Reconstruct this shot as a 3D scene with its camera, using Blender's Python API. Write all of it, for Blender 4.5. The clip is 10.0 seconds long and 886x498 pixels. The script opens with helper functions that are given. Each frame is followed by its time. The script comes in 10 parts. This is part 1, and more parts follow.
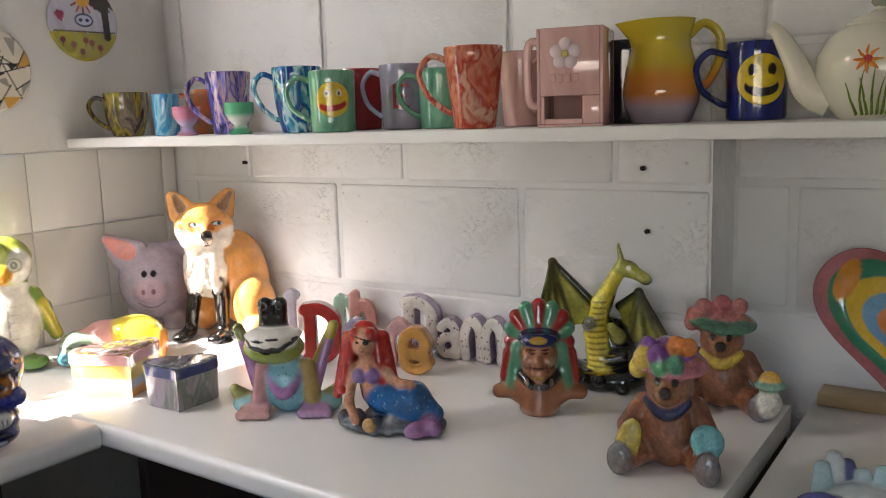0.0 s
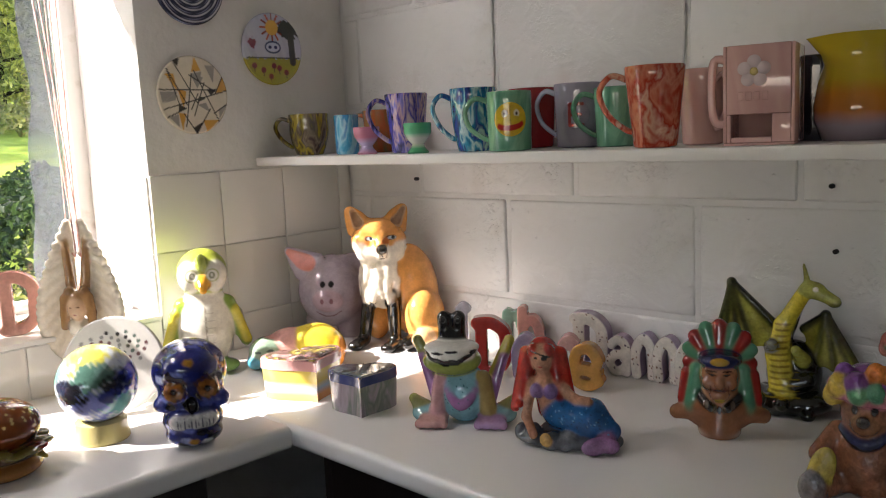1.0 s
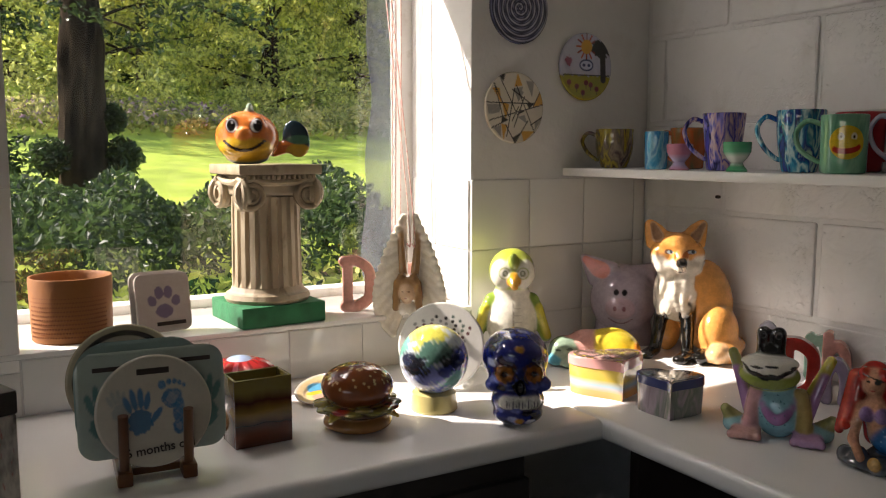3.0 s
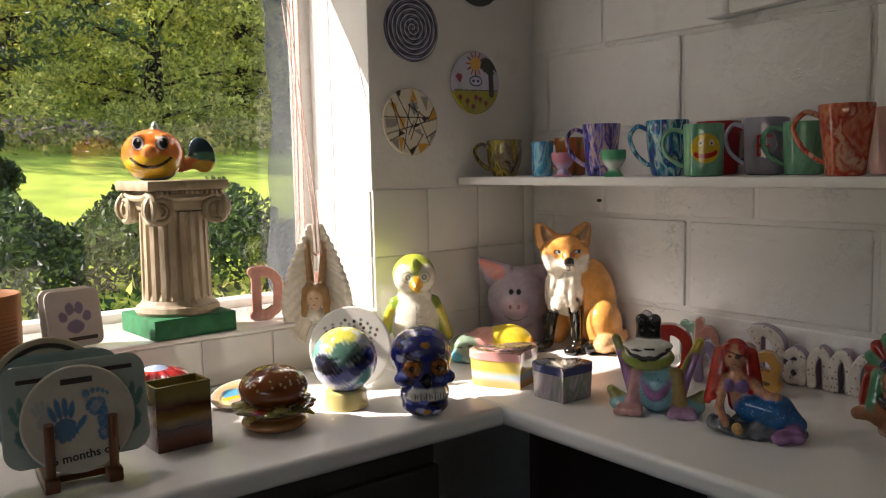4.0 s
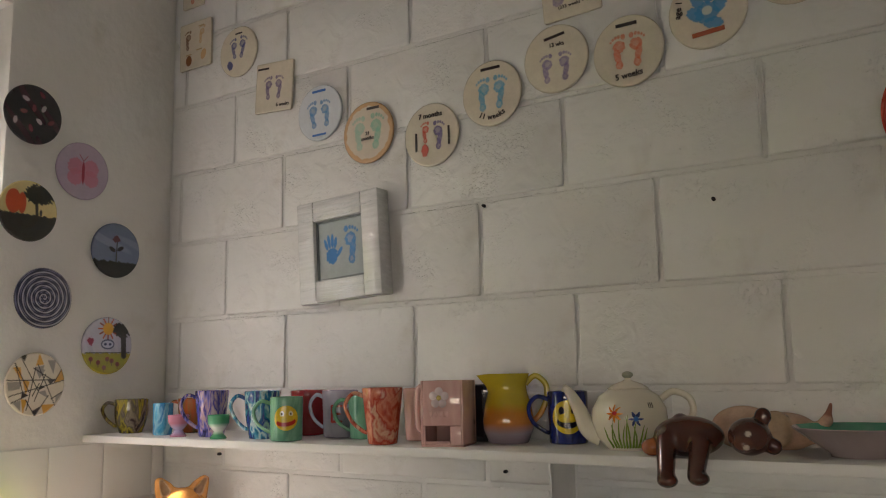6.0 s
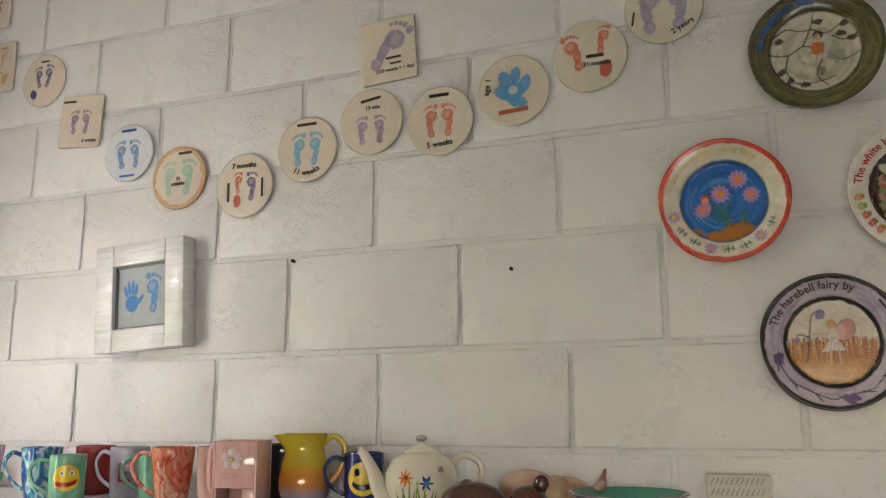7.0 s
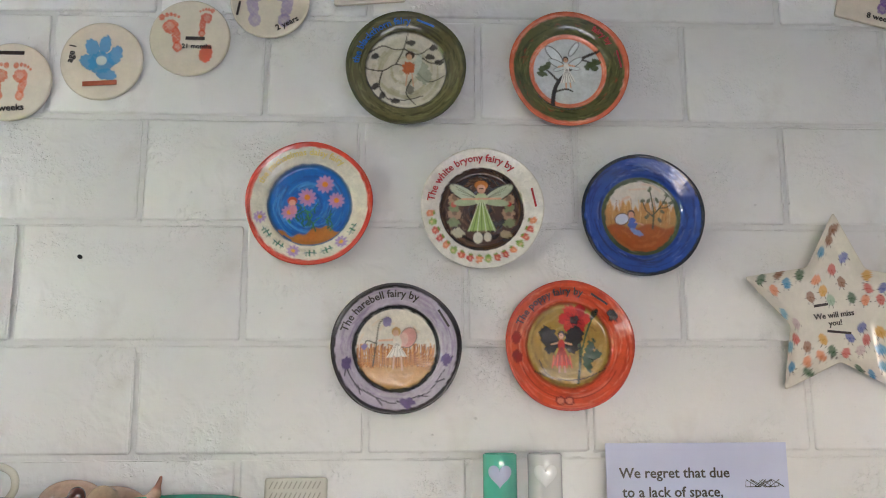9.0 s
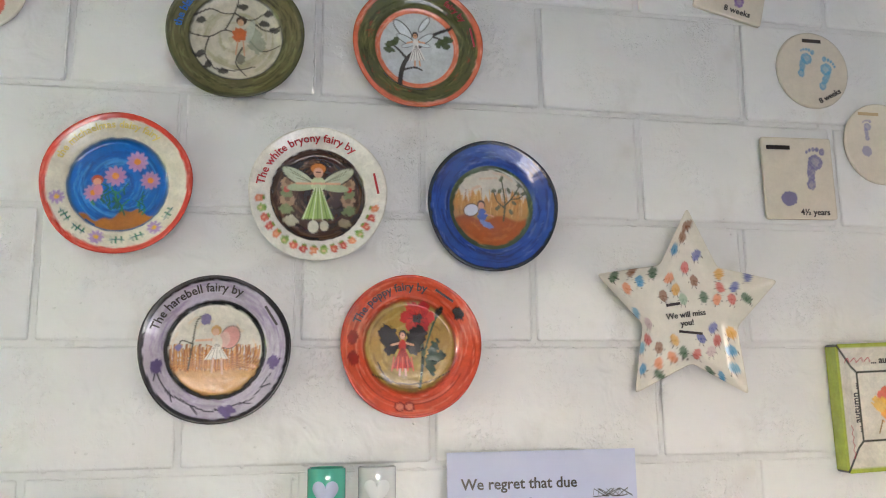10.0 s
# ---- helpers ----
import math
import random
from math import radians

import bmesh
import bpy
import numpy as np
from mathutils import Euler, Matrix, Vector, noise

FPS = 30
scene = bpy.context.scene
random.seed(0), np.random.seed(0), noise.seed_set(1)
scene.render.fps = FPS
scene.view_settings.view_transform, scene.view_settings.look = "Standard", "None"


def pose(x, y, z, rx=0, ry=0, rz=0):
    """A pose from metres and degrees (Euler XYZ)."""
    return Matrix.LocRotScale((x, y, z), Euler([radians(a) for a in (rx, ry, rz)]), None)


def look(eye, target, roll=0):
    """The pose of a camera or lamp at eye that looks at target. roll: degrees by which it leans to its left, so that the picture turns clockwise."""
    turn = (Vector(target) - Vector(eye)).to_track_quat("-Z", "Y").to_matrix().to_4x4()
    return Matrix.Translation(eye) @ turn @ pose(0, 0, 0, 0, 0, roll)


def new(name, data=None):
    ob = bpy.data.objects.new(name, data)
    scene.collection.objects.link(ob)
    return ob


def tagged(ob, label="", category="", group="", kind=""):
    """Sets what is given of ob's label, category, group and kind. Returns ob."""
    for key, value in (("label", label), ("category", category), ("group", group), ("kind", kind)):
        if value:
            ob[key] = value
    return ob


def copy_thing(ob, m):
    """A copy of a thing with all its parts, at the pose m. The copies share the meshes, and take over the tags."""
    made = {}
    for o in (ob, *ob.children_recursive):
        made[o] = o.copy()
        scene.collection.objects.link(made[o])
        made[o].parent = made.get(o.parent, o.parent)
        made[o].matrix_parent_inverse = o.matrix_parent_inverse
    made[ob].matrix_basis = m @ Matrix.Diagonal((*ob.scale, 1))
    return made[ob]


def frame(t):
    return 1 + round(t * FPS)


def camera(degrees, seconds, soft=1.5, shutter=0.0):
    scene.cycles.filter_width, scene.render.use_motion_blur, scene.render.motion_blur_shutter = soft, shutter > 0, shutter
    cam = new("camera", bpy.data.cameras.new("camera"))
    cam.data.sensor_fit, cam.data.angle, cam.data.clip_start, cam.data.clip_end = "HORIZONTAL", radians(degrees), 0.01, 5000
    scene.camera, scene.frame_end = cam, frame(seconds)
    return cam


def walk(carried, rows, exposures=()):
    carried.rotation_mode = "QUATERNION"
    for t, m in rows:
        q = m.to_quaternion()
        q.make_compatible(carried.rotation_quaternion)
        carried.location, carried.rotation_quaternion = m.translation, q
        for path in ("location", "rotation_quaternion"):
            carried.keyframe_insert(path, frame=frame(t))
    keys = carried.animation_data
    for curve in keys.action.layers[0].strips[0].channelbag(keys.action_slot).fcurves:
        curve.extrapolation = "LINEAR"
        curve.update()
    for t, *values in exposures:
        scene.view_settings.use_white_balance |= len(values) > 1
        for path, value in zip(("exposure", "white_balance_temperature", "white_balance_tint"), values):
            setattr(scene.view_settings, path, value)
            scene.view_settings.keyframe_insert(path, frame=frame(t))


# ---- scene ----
cam = camera(56.1, 10.0, soft=1.1)
PATH = [
    (0, (0.054, 0.086, 1.371), (-1.067, 1.713, 1.059), -1.9),
    (0.5, (0.038, 0.062, 1.382), (-1.222, 1.586, 1.081), -2.4),
    (1, (0.028, 0.030, 1.388), (-1.359, 1.444, 1.114), -2.6),
    (1.5, (0.021, -0.029, 1.400), (-1.492, 1.254, 1.147), -2.0),
    (2, (0.013, -0.086, 1.388), (-1.612, 1.056, 1.150), -1.0),
    (2.5, (0.003, -0.138, 1.387), (-1.709, 0.870, 1.156), -0.2),
    (2.7, (0.001, -0.155, 1.390), (-1.728, 0.822, 1.158), 0.1),
    (3.8, (0.059, -0.243, 1.376), (-1.557, 0.918, 1.173), -0.8),
    (4, (0.091, -0.256, 1.386), (-1.491, 0.951, 1.185), -1.2),
    (4.5, (0.232, -0.252, 1.414), (-1.257, 1.074, 1.256), -1.5),
    (5, (0.390, -0.288, 1.442), (-0.943, 1.204, 1.416), -1.1),
    (5.5, (0.474, -0.318, 1.466), (-0.714, 1.282, 1.637), -0.7),
    (5.7, (0.492, -0.326, 1.480), (-0.649, 1.299, 1.720), -0.8),
    (6.8, (0.559, -0.340, 1.558), (-0.243, 1.456, 1.920), -0.7),
    (7, (0.577, -0.328, 1.557), (-0.129, 1.505, 1.934), -0.3),
    (7.5, (0.594, -0.316, 1.560), (0.078, 1.576, 1.954), 0.3),
    (8, (0.628, -0.301, 1.559), (0.268, 1.625, 1.960), 0.6),
    (8.5, (0.671, -0.286, 1.569), (0.534, 1.675, 1.939), 0.4),
    (9, (0.709, -0.248, 1.570), (0.807, 1.716, 1.935), -0.2),
    (9.5, (0.757, -0.186, 1.560), (1.005, 1.763, 1.933), -0.4),
    (10, (0.806, -0.102, 1.585), (1.190, 1.828, 1.943), -0.7),
]
EXPOSURES = [(0.0, 3.15, 6250, 19), (0.6, 2.95, 6300, 19), (1.2, 2.25, 6500, 19), (2.5, 1.68, 6800, 19), (4.0, 1.72, 6800, 19), (5.0, 1.92, 6800, 19), (5.7, 2.35, 6750, 19), (6.8, 3.55, 6650, 19), (7.4, 3.7, 6000, 16), (8.0, 3.85, 5600, 15), (9.0, 4.25, 5650, 18), (10.0, 4.5, 5600, 17)]
walk(cam, [(t, look(eye, target, roll)) for t, eye, target, roll in PATH], EXPOSURES)

# ---------- light ----------
SUN = Vector((1.0, 1.45, -1.38)).normalized()          # the way the sunlight travels
sun_data = bpy.data.lights.new("sun", "SUN")
sun_data.energy, sun_data.angle, sun_data.color = 3.7, radians(0.6), (1.0, 0.95, 0.86)
sun = new("sun", sun_data)
sun.matrix_world = look((-30, -40, 30), Vector((-30, -40, 30)) + SUN)
world = bpy.data.worlds.new("sky")
scene.world = world
world.use_nodes = True
wn = world.node_tree
sky = wn.nodes.new("ShaderNodeTexSky")
sky.sky_type, sky.sun_disc = "NISHITA", False
sky.sun_elevation = math.asin(-SUN.z)
sky.sun_rotation = math.atan2(-SUN.x, -SUN.y)
wn.links.new(sky.outputs[0], wn.nodes["Background"].inputs[0])
wn.nodes["Background"].inputs[1].default_value = 0.15
# added fill lamps: one in a made-up south opening, two in the window
def fill_lamp(name, m, w, h, power, colour):
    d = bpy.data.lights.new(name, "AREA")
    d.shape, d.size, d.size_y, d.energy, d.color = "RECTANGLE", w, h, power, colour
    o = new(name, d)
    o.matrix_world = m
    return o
fill_lamp("fill_light_south", look((1.25, -3.02, 1.43), (1.25, 0, 1.55)), 2.5, 0.42, 0.62, (0.90, 0.95, 1.0))
# both lamps added inside the window, standing in for sky light
fill_lamp("sky_light_west", look((-1.962, -0.40, 1.40), (-0.962, -0.28, 1.32)), 0.28, 0.68, 0.5, (0.94, 0.97, 1.0))
fill_lamp("sky_light_head", look((-1.935, 0.13, 2.248), (-1.60, 0.36, 0.9)), 0.9, 0.07, 3.6, (1.0, 0.97, 0.92))

# ---------- materials ----------
def lin(h):
    c = [int(h[i:i + 2], 16) / 255 for i in (0, 2, 4)]
    return tuple(v / 12.92 if v <= 0.04045 else ((v + 0.055) / 1.055) ** 2.4 for v in c)

def material(name, a, b=None, rough=0.5, scale=8.0, bump=0.0, bump_scale=60.0, metal=0.0, coat=0.0, stretch=(1, 1, 1), detail=4.0, grime=None, rand=0.0, dist=0.004):
    """A surface with two colours mixed by noise at two scales, fine relief and, where given, grime."""
    m = bpy.data.materials.new(name)
    m.use_nodes = True
    nt = m.node_tree
    bs = nt.nodes["Principled BSDF"]
    L = nt.links.new
    a = lin(a) if isinstance(a, str) else a
    b = a if b is None else (lin(b) if isinstance(b, str) else b)
    tc = nt.nodes.new("ShaderNodeTexCoord")
    mp = nt.nodes.new("ShaderNodeMapping")
    mp.inputs["Scale"].default_value = stretch
    L(tc.outputs["Object"], mp.inputs[0])
    n1 = nt.nodes.new("ShaderNodeTexNoise")
    n1.inputs["Scale"].default_value, n1.inputs["Detail"].default_value = scale, detail
    L(mp.outputs[0], n1.inputs[0])
    ramp = nt.nodes.new("ShaderNodeValToRGB")
    ramp.color_ramp.elements[0].position, ramp.color_ramp.elements[1].position = 0.35, 0.68
    ramp.color_ramp.elements[0].color, ramp.color_ramp.elements[1].color = (*a, 1), (*b, 1)
    L(n1.outputs[0], ramp.inputs[0])
    out = ramp.outputs[0]
    n2 = nt.nodes.new("ShaderNodeTexNoise")
    n2.inputs["Scale"].default_value, n2.inputs["Detail"].default_value = bump_scale, 5.0
    L(mp.outputs[0], n2.inputs[0])
    if grime:
        r2 = nt.nodes.new("ShaderNodeValToRGB")
        r2.color_ramp.elements[0].position, r2.color_ramp.elements[1].position = 0.60, 0.80
        n3 = nt.nodes.new("ShaderNodeTexNoise")
        n3.inputs["Scale"].default_value, n3.inputs["Detail"].default_value = scale * 2.7, 8.0
        L(mp.outputs[0], n3.inputs[0])
        L(n3.outputs[0], r2.inputs[0])
        mx = nt.nodes.new("ShaderNodeMix")
        mx.data_type = "RGBA"
        L(r2.outputs[0], mx.inputs[0])
        L(out, mx.inputs[6])
        mx.inputs[7].default_value = (*lin(grime), 1)
        out = mx.outputs[2]
    if rand:
        oi = nt.nodes.new("ShaderNodeObjectInfo")
        hs = nt.nodes.new("ShaderNodeHueSaturation")
        mr = nt.nodes.new("ShaderNodeMapRange")
        mr.inputs[3].default_value, mr.inputs[4].default_value = 1 - rand, 1 + rand * 0.4
        L(oi.outputs["Random"], mr.inputs[0])
        L(mr.outputs[0], hs.inputs["Value"])
        L(out, hs.inputs["Color"])
        out = hs.outputs[0]
    L(out, bs.inputs["Base Color"])
    rr = nt.nodes.new("ShaderNodeMapRange")
    rr.inputs[3].default_value, rr.inputs[4].default_value = max(0.02, rough - 0.08), min(1, rough + 0.1)
    L(n2.outputs[0], rr.inputs[0])
    L(rr.outputs[0], bs.inputs["Roughness"])
    bs.inputs["Metallic"].default_value = metal
    bs.inputs["Coat Weight"].default_value = coat
    bs.inputs["Coat Roughness"].default_value = 0.06
    if bump:
        bp = nt.nodes.new("ShaderNodeBump")
        bp.inputs["Strength"].default_value, bp.inputs["Distance"].default_value = bump, dist
        L(n2.outputs[0], bp.inputs["Height"])
        L(bp.outputs[0], bs.inputs["Normal"])
    return m

def ramp_glaze(name, cols, scale=14.0, stretch=(1, 1, 0.35), rough=0.12, warp=1.2, bands=False):
    """A brushed or poured glaze of several colours; bands: laid one over the other by height (0 to 1 m over 0.1 m)."""
    m = bpy.data.materials.new(name)
    m.use_nodes = True
    nt = m.node_tree
    bs = nt.nodes["Principled BSDF"]
    L = nt.links.new
    tc = nt.nodes.new("ShaderNodeTexCoord")
    mp = nt.nodes.new("ShaderNodeMapping")
    mp.inputs["Scale"].default_value = stretch
    L(tc.outputs["Object"], mp.inputs[0])
    n1 = nt.nodes.new("ShaderNodeTexNoise")
    n1.inputs["Scale"].default_value, n1.inputs["Detail"].default_value, n1.inputs["Distortion"].default_value = scale, 3.0, warp
    L(mp.outputs[0], n1.inputs[0])
    ramp = nt.nodes.new("ShaderNodeValToRGB")
    el = ramp.color_ramp.elements
    while len(el) < len(cols):
        el.new(0.5)
    for i, c in enumerate(cols):
        el[i].position = (0.28 + 0.44 * i / max(1, len(cols) - 1)) if not bands else i / len(cols)
        el[i].color = (*lin(c), 1)
    if bands:
        sx = nt.nodes.new("ShaderNodeSeparateXYZ")
        L(tc.outputs["Object"], sx.inputs[0])
        ma = nt.nodes.new("ShaderNodeMath")
        ma.operation = "MULTIPLY_ADD"
        L(sx.outputs[2], ma.inputs[0])
        ma.inputs[1].default_value = scale
        mb = nt.nodes.new("ShaderNodeMath")
        mb.operation = "MULTIPLY_ADD"
        n1.inputs["Scale"].default_value = 16.0
        L(n1.outputs[0], mb.inputs[0])
        mb.inputs[1].default_value, mb.inputs[2].default_value = 0.16 * warp, -0.08 * warp
        L(mb.outputs[0], ma.inputs[2])
        L(ma.outputs[0], ramp.inputs[0])
    else:
        L(n1.outputs[0], ramp.inputs[0])
    L(ramp.outputs[0], bs.inputs["Base Color"])
    n2 = nt.nodes.new("ShaderNodeTexNoise")
    n2.inputs["Scale"].default_value = 45.0
    L(tc.outputs["Object"], n2.inputs[0])
    bp = nt.nodes.new("ShaderNodeBump")
    bp.inputs["Strength"].default_value, bp.inputs["Distance"].default_value = 0.12, 0.003
    L(n2.outputs[0], bp.inputs["Height"])
    L(bp.outputs[0], bs.inputs["Normal"])
    bs.inputs["Roughness"].default_value = rough
    bs.inputs["Coat Weight"].default_value = 0.6
    bs.inputs["Coat Roughness"].default_value = 0.05
    return m

def painted_material(name, rough=0.15, bump=0.15, bump_scale=55.0, mottling=0.16, coat=0.5):
    """Hand-painted ceramic: the colours come from the mesh, with brush mottling and a glaze."""
    m = bpy.data.materials.new(name)
    m.use_nodes = True
    nt = m.node_tree
    bs = nt.nodes["Principled BSDF"]
    L = nt.links.new
    at = nt.nodes.new("ShaderNodeVertexColor")
    at.layer_name = "paint"
    tc = nt.nodes.new("ShaderNodeTexCoord")
    n = nt.nodes.new("ShaderNodeTexNoise")
    n.inputs["Scale"].default_value, n.inputs["Detail"].default_value = 38.0, 6.0
    L(tc.outputs["Object"], n.inputs[0])
    mr = nt.nodes.new("ShaderNodeMapRange")
    mr.inputs[1].default_value, mr.inputs[2].default_value = 0.3, 0.7
    mr.inputs[3].default_value, mr.inputs[4].default_value = 1 - mottling, 1 + mottling
    L(n.outputs[0], mr.inputs[0])
    hs = nt.nodes.new("ShaderNodeHueSaturation")
    nb = nt.nodes.new("ShaderNodeTexNoise")
    nb.inputs["Scale"].default_value, nb.inputs["Detail"].default_value, nb.inputs["Distortion"].default_value = 130.0, 4.0, 0.8
    L(tc.outputs["Object"], nb.inputs[0])
    m2 = nt.nodes.new("ShaderNodeMapRange")
    m2.inputs[1].default_value, m2.inputs[2].default_value = 0.3, 0.7
    m2.inputs[3].default_value, m2.inputs[4].default_value = 1 - mottling * 0.8, 1 + mottling * 0.6
    L(nb.outputs[0], m2.inputs[0])
    mm = nt.nodes.new("ShaderNodeMath")
    mm.operation = "MULTIPLY"
    L(mr.outputs[0], mm.inputs[0])
    L(m2.outputs[0], mm.inputs[1])
    L(mm.outputs[0], hs.inputs["Value"])
    L(at.outputs[0], hs.inputs["Color"])
    L(hs.outputs[0], bs.inputs["Base Color"])
    bs.inputs["Roughness"].default_value = rough
    bs.inputs["Coat Weight"].default_value = coat
    bs.inputs["Coat Roughness"].default_value = 0.05
    n2 = nt.nodes.new("ShaderNodeTexNoise")
    n2.inputs["Scale"].default_value, n2.inputs["Detail"].default_value = bump_scale, 4.0
    L(tc.outputs["Object"], n2.inputs[0])
    bp = nt.nodes.new("ShaderNodeBump")
    bp.inputs["Strength"].default_value, bp.inputs["Distance"].default_value = bump, 0.004
    L(n2.outputs[0], bp.inputs["Height"])
    L(bp.outputs[0], bs.inputs["Normal"])
    return m

WALL = material("white_block_paint", "dddcda", "e6e5e3", rough=0.36, scale=3.0, bump=1.0, bump_scale=75.0, grime="d4d1cc", rand=0.015, dist=0.007)
MORTAR = material("painted_mortar", "d9d8d6", "e2e1df", rough=0.45, scale=5.0, bump=0.9, bump_scale=70.0)
def block_paint(m):
    nt = m.node_tree
    L = nt.links.new
    co = nt.nodes.new("ShaderNodeNewGeometry").outputs["Position"]
    def tex(scale, detail, warp=0.0):
        n = nt.nodes.new("ShaderNodeTexNoise")
        n.inputs["Scale"].default_value, n.inputs["Detail"].default_value, n.inputs["Distortion"].default_value = scale, detail, warp
        L(co, n.inputs[0])
        return n.outputs[0]
    def span(sock, a, b, c, d):
        r = nt.nodes.new("ShaderNodeMapRange")
        for k, v in enumerate((a, b, c, d), 1):
            r.inputs[k].default_value = v
        L(sock, r.inputs[0])
        return r.outputs[0]
    def calc(op, a, b):
        q = nt.nodes.new("ShaderNodeMath")
        q.operation = op
        L(a, q.inputs[0])
        if isinstance(b, float):
            q.inputs[1].default_value = b
        else:
            L(b, q.inputs[1])
        return q.outputs[0]
    pits = calc("MULTIPLY", span(tex(120.0, 3.0, 0.6), 0.50, 0.74, 0.0, 1.0), span(tex(7.0, 3.0), 0.48, 0.66, 0.0, 1.0))
    grain = calc("MULTIPLY", tex(160.0, 4.0), 0.16)
    waves = calc("MULTIPLY", tex(16.0, 2.0, 0.8), 2.2)
    h = calc("ADD", calc("ADD", waves, grain), calc("MULTIPLY", pits, 0.9))
    bp = nt.nodes.new("ShaderNodeBump")
    bp.inputs["Strength"].default_value, bp.inputs["Distance"].default_value = 0.8, 0.0030
    L(h, bp.inputs["Height"])
    L(bp.outputs[0], nt.nodes["Principled BSDF"].inputs["Normal"])
block_paint(WALL)
block_paint(MORTAR)
PLASTER = material("white_plaster_paint", "dcdad6", "e6e4e0", rough=0.45, scale=2.5, bump=0.9, bump_scale=30.0, grime="cfcac2")
TILE = material("glazed_wall_tile", "e2e0da", "e9e7e2", rough=0.12, scale=2.0, bump=0.05, bump_scale=20.0, coat=0.4, rand=0.04)
GROUT = material("old_grout", "b9b3a8", "cfcac0", rough=0.9, scale=20.0, bump=0.4)
LAMINATE = material("worn_white_laminate", "e6e4e0", "ebe9e6", rough=0.22, scale=1.5, bump=0.0)
SHELFM = material("white_shelf_paint", "dcdad8", "e4e2e0", rough=0.35, scale=6.0, bump=0.12, bump_scale=80.0, stretch=(0.3, 1, 1))
DARK = material("dark_stained_wood", "1d1410", "2c1e17", rough=0.5, scale=8.0, stretch=(1, 1, 0.1), bump=0.2)
CABM = material("grey_brown_cabinet_board", "3c3731", "48423b", rough=0.4, scale=4.0, bump=0.05, grime="2c2823")
FLOORM = material("worn_grey_vinyl", "6d6963", "7d7972", rough=0.5, scale=5.0, bump=0.1, grime="57534d")
CEILM = material("white_ceiling_paint", "e4e3e0", "ecebe8", rough=0.8, scale=3.0, bump=0.2)
FRAMEM = material("white_window_paint", "d6d4cf", "e2e0db", rough=0.4, scale=7.0, bump=0.25, bump_scale=40.0, grime="b9b2a4")
GAPM = material("black_gap", "0b0a09", "15120f", rough=0.8)
PINE = material("bare_pine", "a98f68", "bfa67d", rough=0.5, scale=10.0, stretch=(0.1, 1, 1), bump=0.15)
REDP = material("red_blind_plastic", "8e1c14", "a32318", rough=0.3, scale=5.0)
CORD = material("red_white_cord", "c98b80", "d8c9bd", rough=0.8, scale=120.0)
PAINTED = painted_material("hand_painted_glaze", rough=0.14, bump=0.18, bump_scale=60.0, mottling=0.12)
FURRY = painted_material("mottled_fur_glaze", rough=0.18, bump=0.7, bump_scale=95.0, mottling=0.36)
MARBLED = painted_material("broken_dark_glaze", rough=0.11, bump=0.2, bump_scale=60.0, mottling=0.3)
PRINT = painted_material("matt_print", rough=0.55, bump=0.03, bump_scale=25.0, mottling=0.05, coat=0.0)
FOXFUR = painted_material("brushed_orange_glaze", rough=0.14, bump=0.25, bump_scale=120.0, mottling=0.12)
PLATEM = painted_material("hand_painted_plate", rough=0.16, bump=0.3, bump_scale=34.0, mottling=0.12)
BISQUE = painted_material("cream_plaque_glaze", rough=0.2, bump=0.05, bump_scale=25.0, mottling=0.04)
INK = material("dark_brown_underglaze", "241a16", "33261f", rough=0.3, scale=60.0)
REDINK = material("red_underglaze", "a3161b", "b8252a", rough=0.3, scale=60.0)
BLUEINK = material("blue_underglaze", "1f5fb0", "2d70c0", rough=0.3, scale=60.0)
YELINK = material("pale_yellow_underglaze", "d8c46a", "e3d27e", rough=0.3, scale=60.0)

def glass_material():
    m = bpy.data.materials.new("window_glass")
    m.use_nodes = True
    nt = m.node_tree
    nt.nodes.remove(nt.nodes["Principled BSDF"])
    L = nt.links.new
    tr = nt.nodes.new("ShaderNodeBsdfTransparent")
    tr.inputs[0].default_value = (0.95, 0.97, 0.95, 1)
    gl = nt.nodes.new("ShaderNodeBsdfGlossy")
    gl.inputs["Roughness"].default_value = 0.0
    fr = nt.nodes.new("ShaderNodeFresnel")
    fr.inputs[0].default_value = 1.5
    mu = nt.nodes.new("ShaderNodeMath")
    mu.operation = "MULTIPLY"
    mu.inputs[1].default_value = 0.9
    mu.use_clamp = True
    L(fr.outputs[0], mu.inputs[0])
    mx = nt.nodes.new("ShaderNodeMixShader")
    L(mu.outputs[0], mx.inputs[0])
    L(tr.outputs[0], mx.inputs[1])
    L(gl.outputs[0], mx.inputs[2])
    # a thin film of dust
    df = nt.nodes.new("ShaderNodeBsdfDiffuse")
    df.inputs[0].default_value = (0.7, 0.72, 0.72, 1)
    tc = nt.nodes.new("ShaderNodeTexCoord")
    n = nt.nodes.new("ShaderNodeTexNoise")
    n.inputs["Scale"].default_value, n.inputs["Detail"].default_value = 5.0, 9.0
    L(tc.outputs["Object"], n.inputs[0])
    mr = nt.nodes.new("ShaderNodeMapRange")
    mr.inputs[1].default_value, mr.inputs[2].default_value, mr.inputs[3].default_value, mr.inputs[4].default_value = 0.45, 0.85, 0.0, 0.014
    L(n.outputs[0], mr.inputs[0])
    mx2 = nt.nodes.new("ShaderNodeMixShader")
    L(mr.outputs[0], mx2.inputs[0])
    L(mx.outputs[0], mx2.inputs[1])
    L(df.outputs[0], mx2.inputs[2])
    L(mx2.outputs[0], nt.nodes["Material Output"].inputs[0])
    return m
GLASS = glass_material()

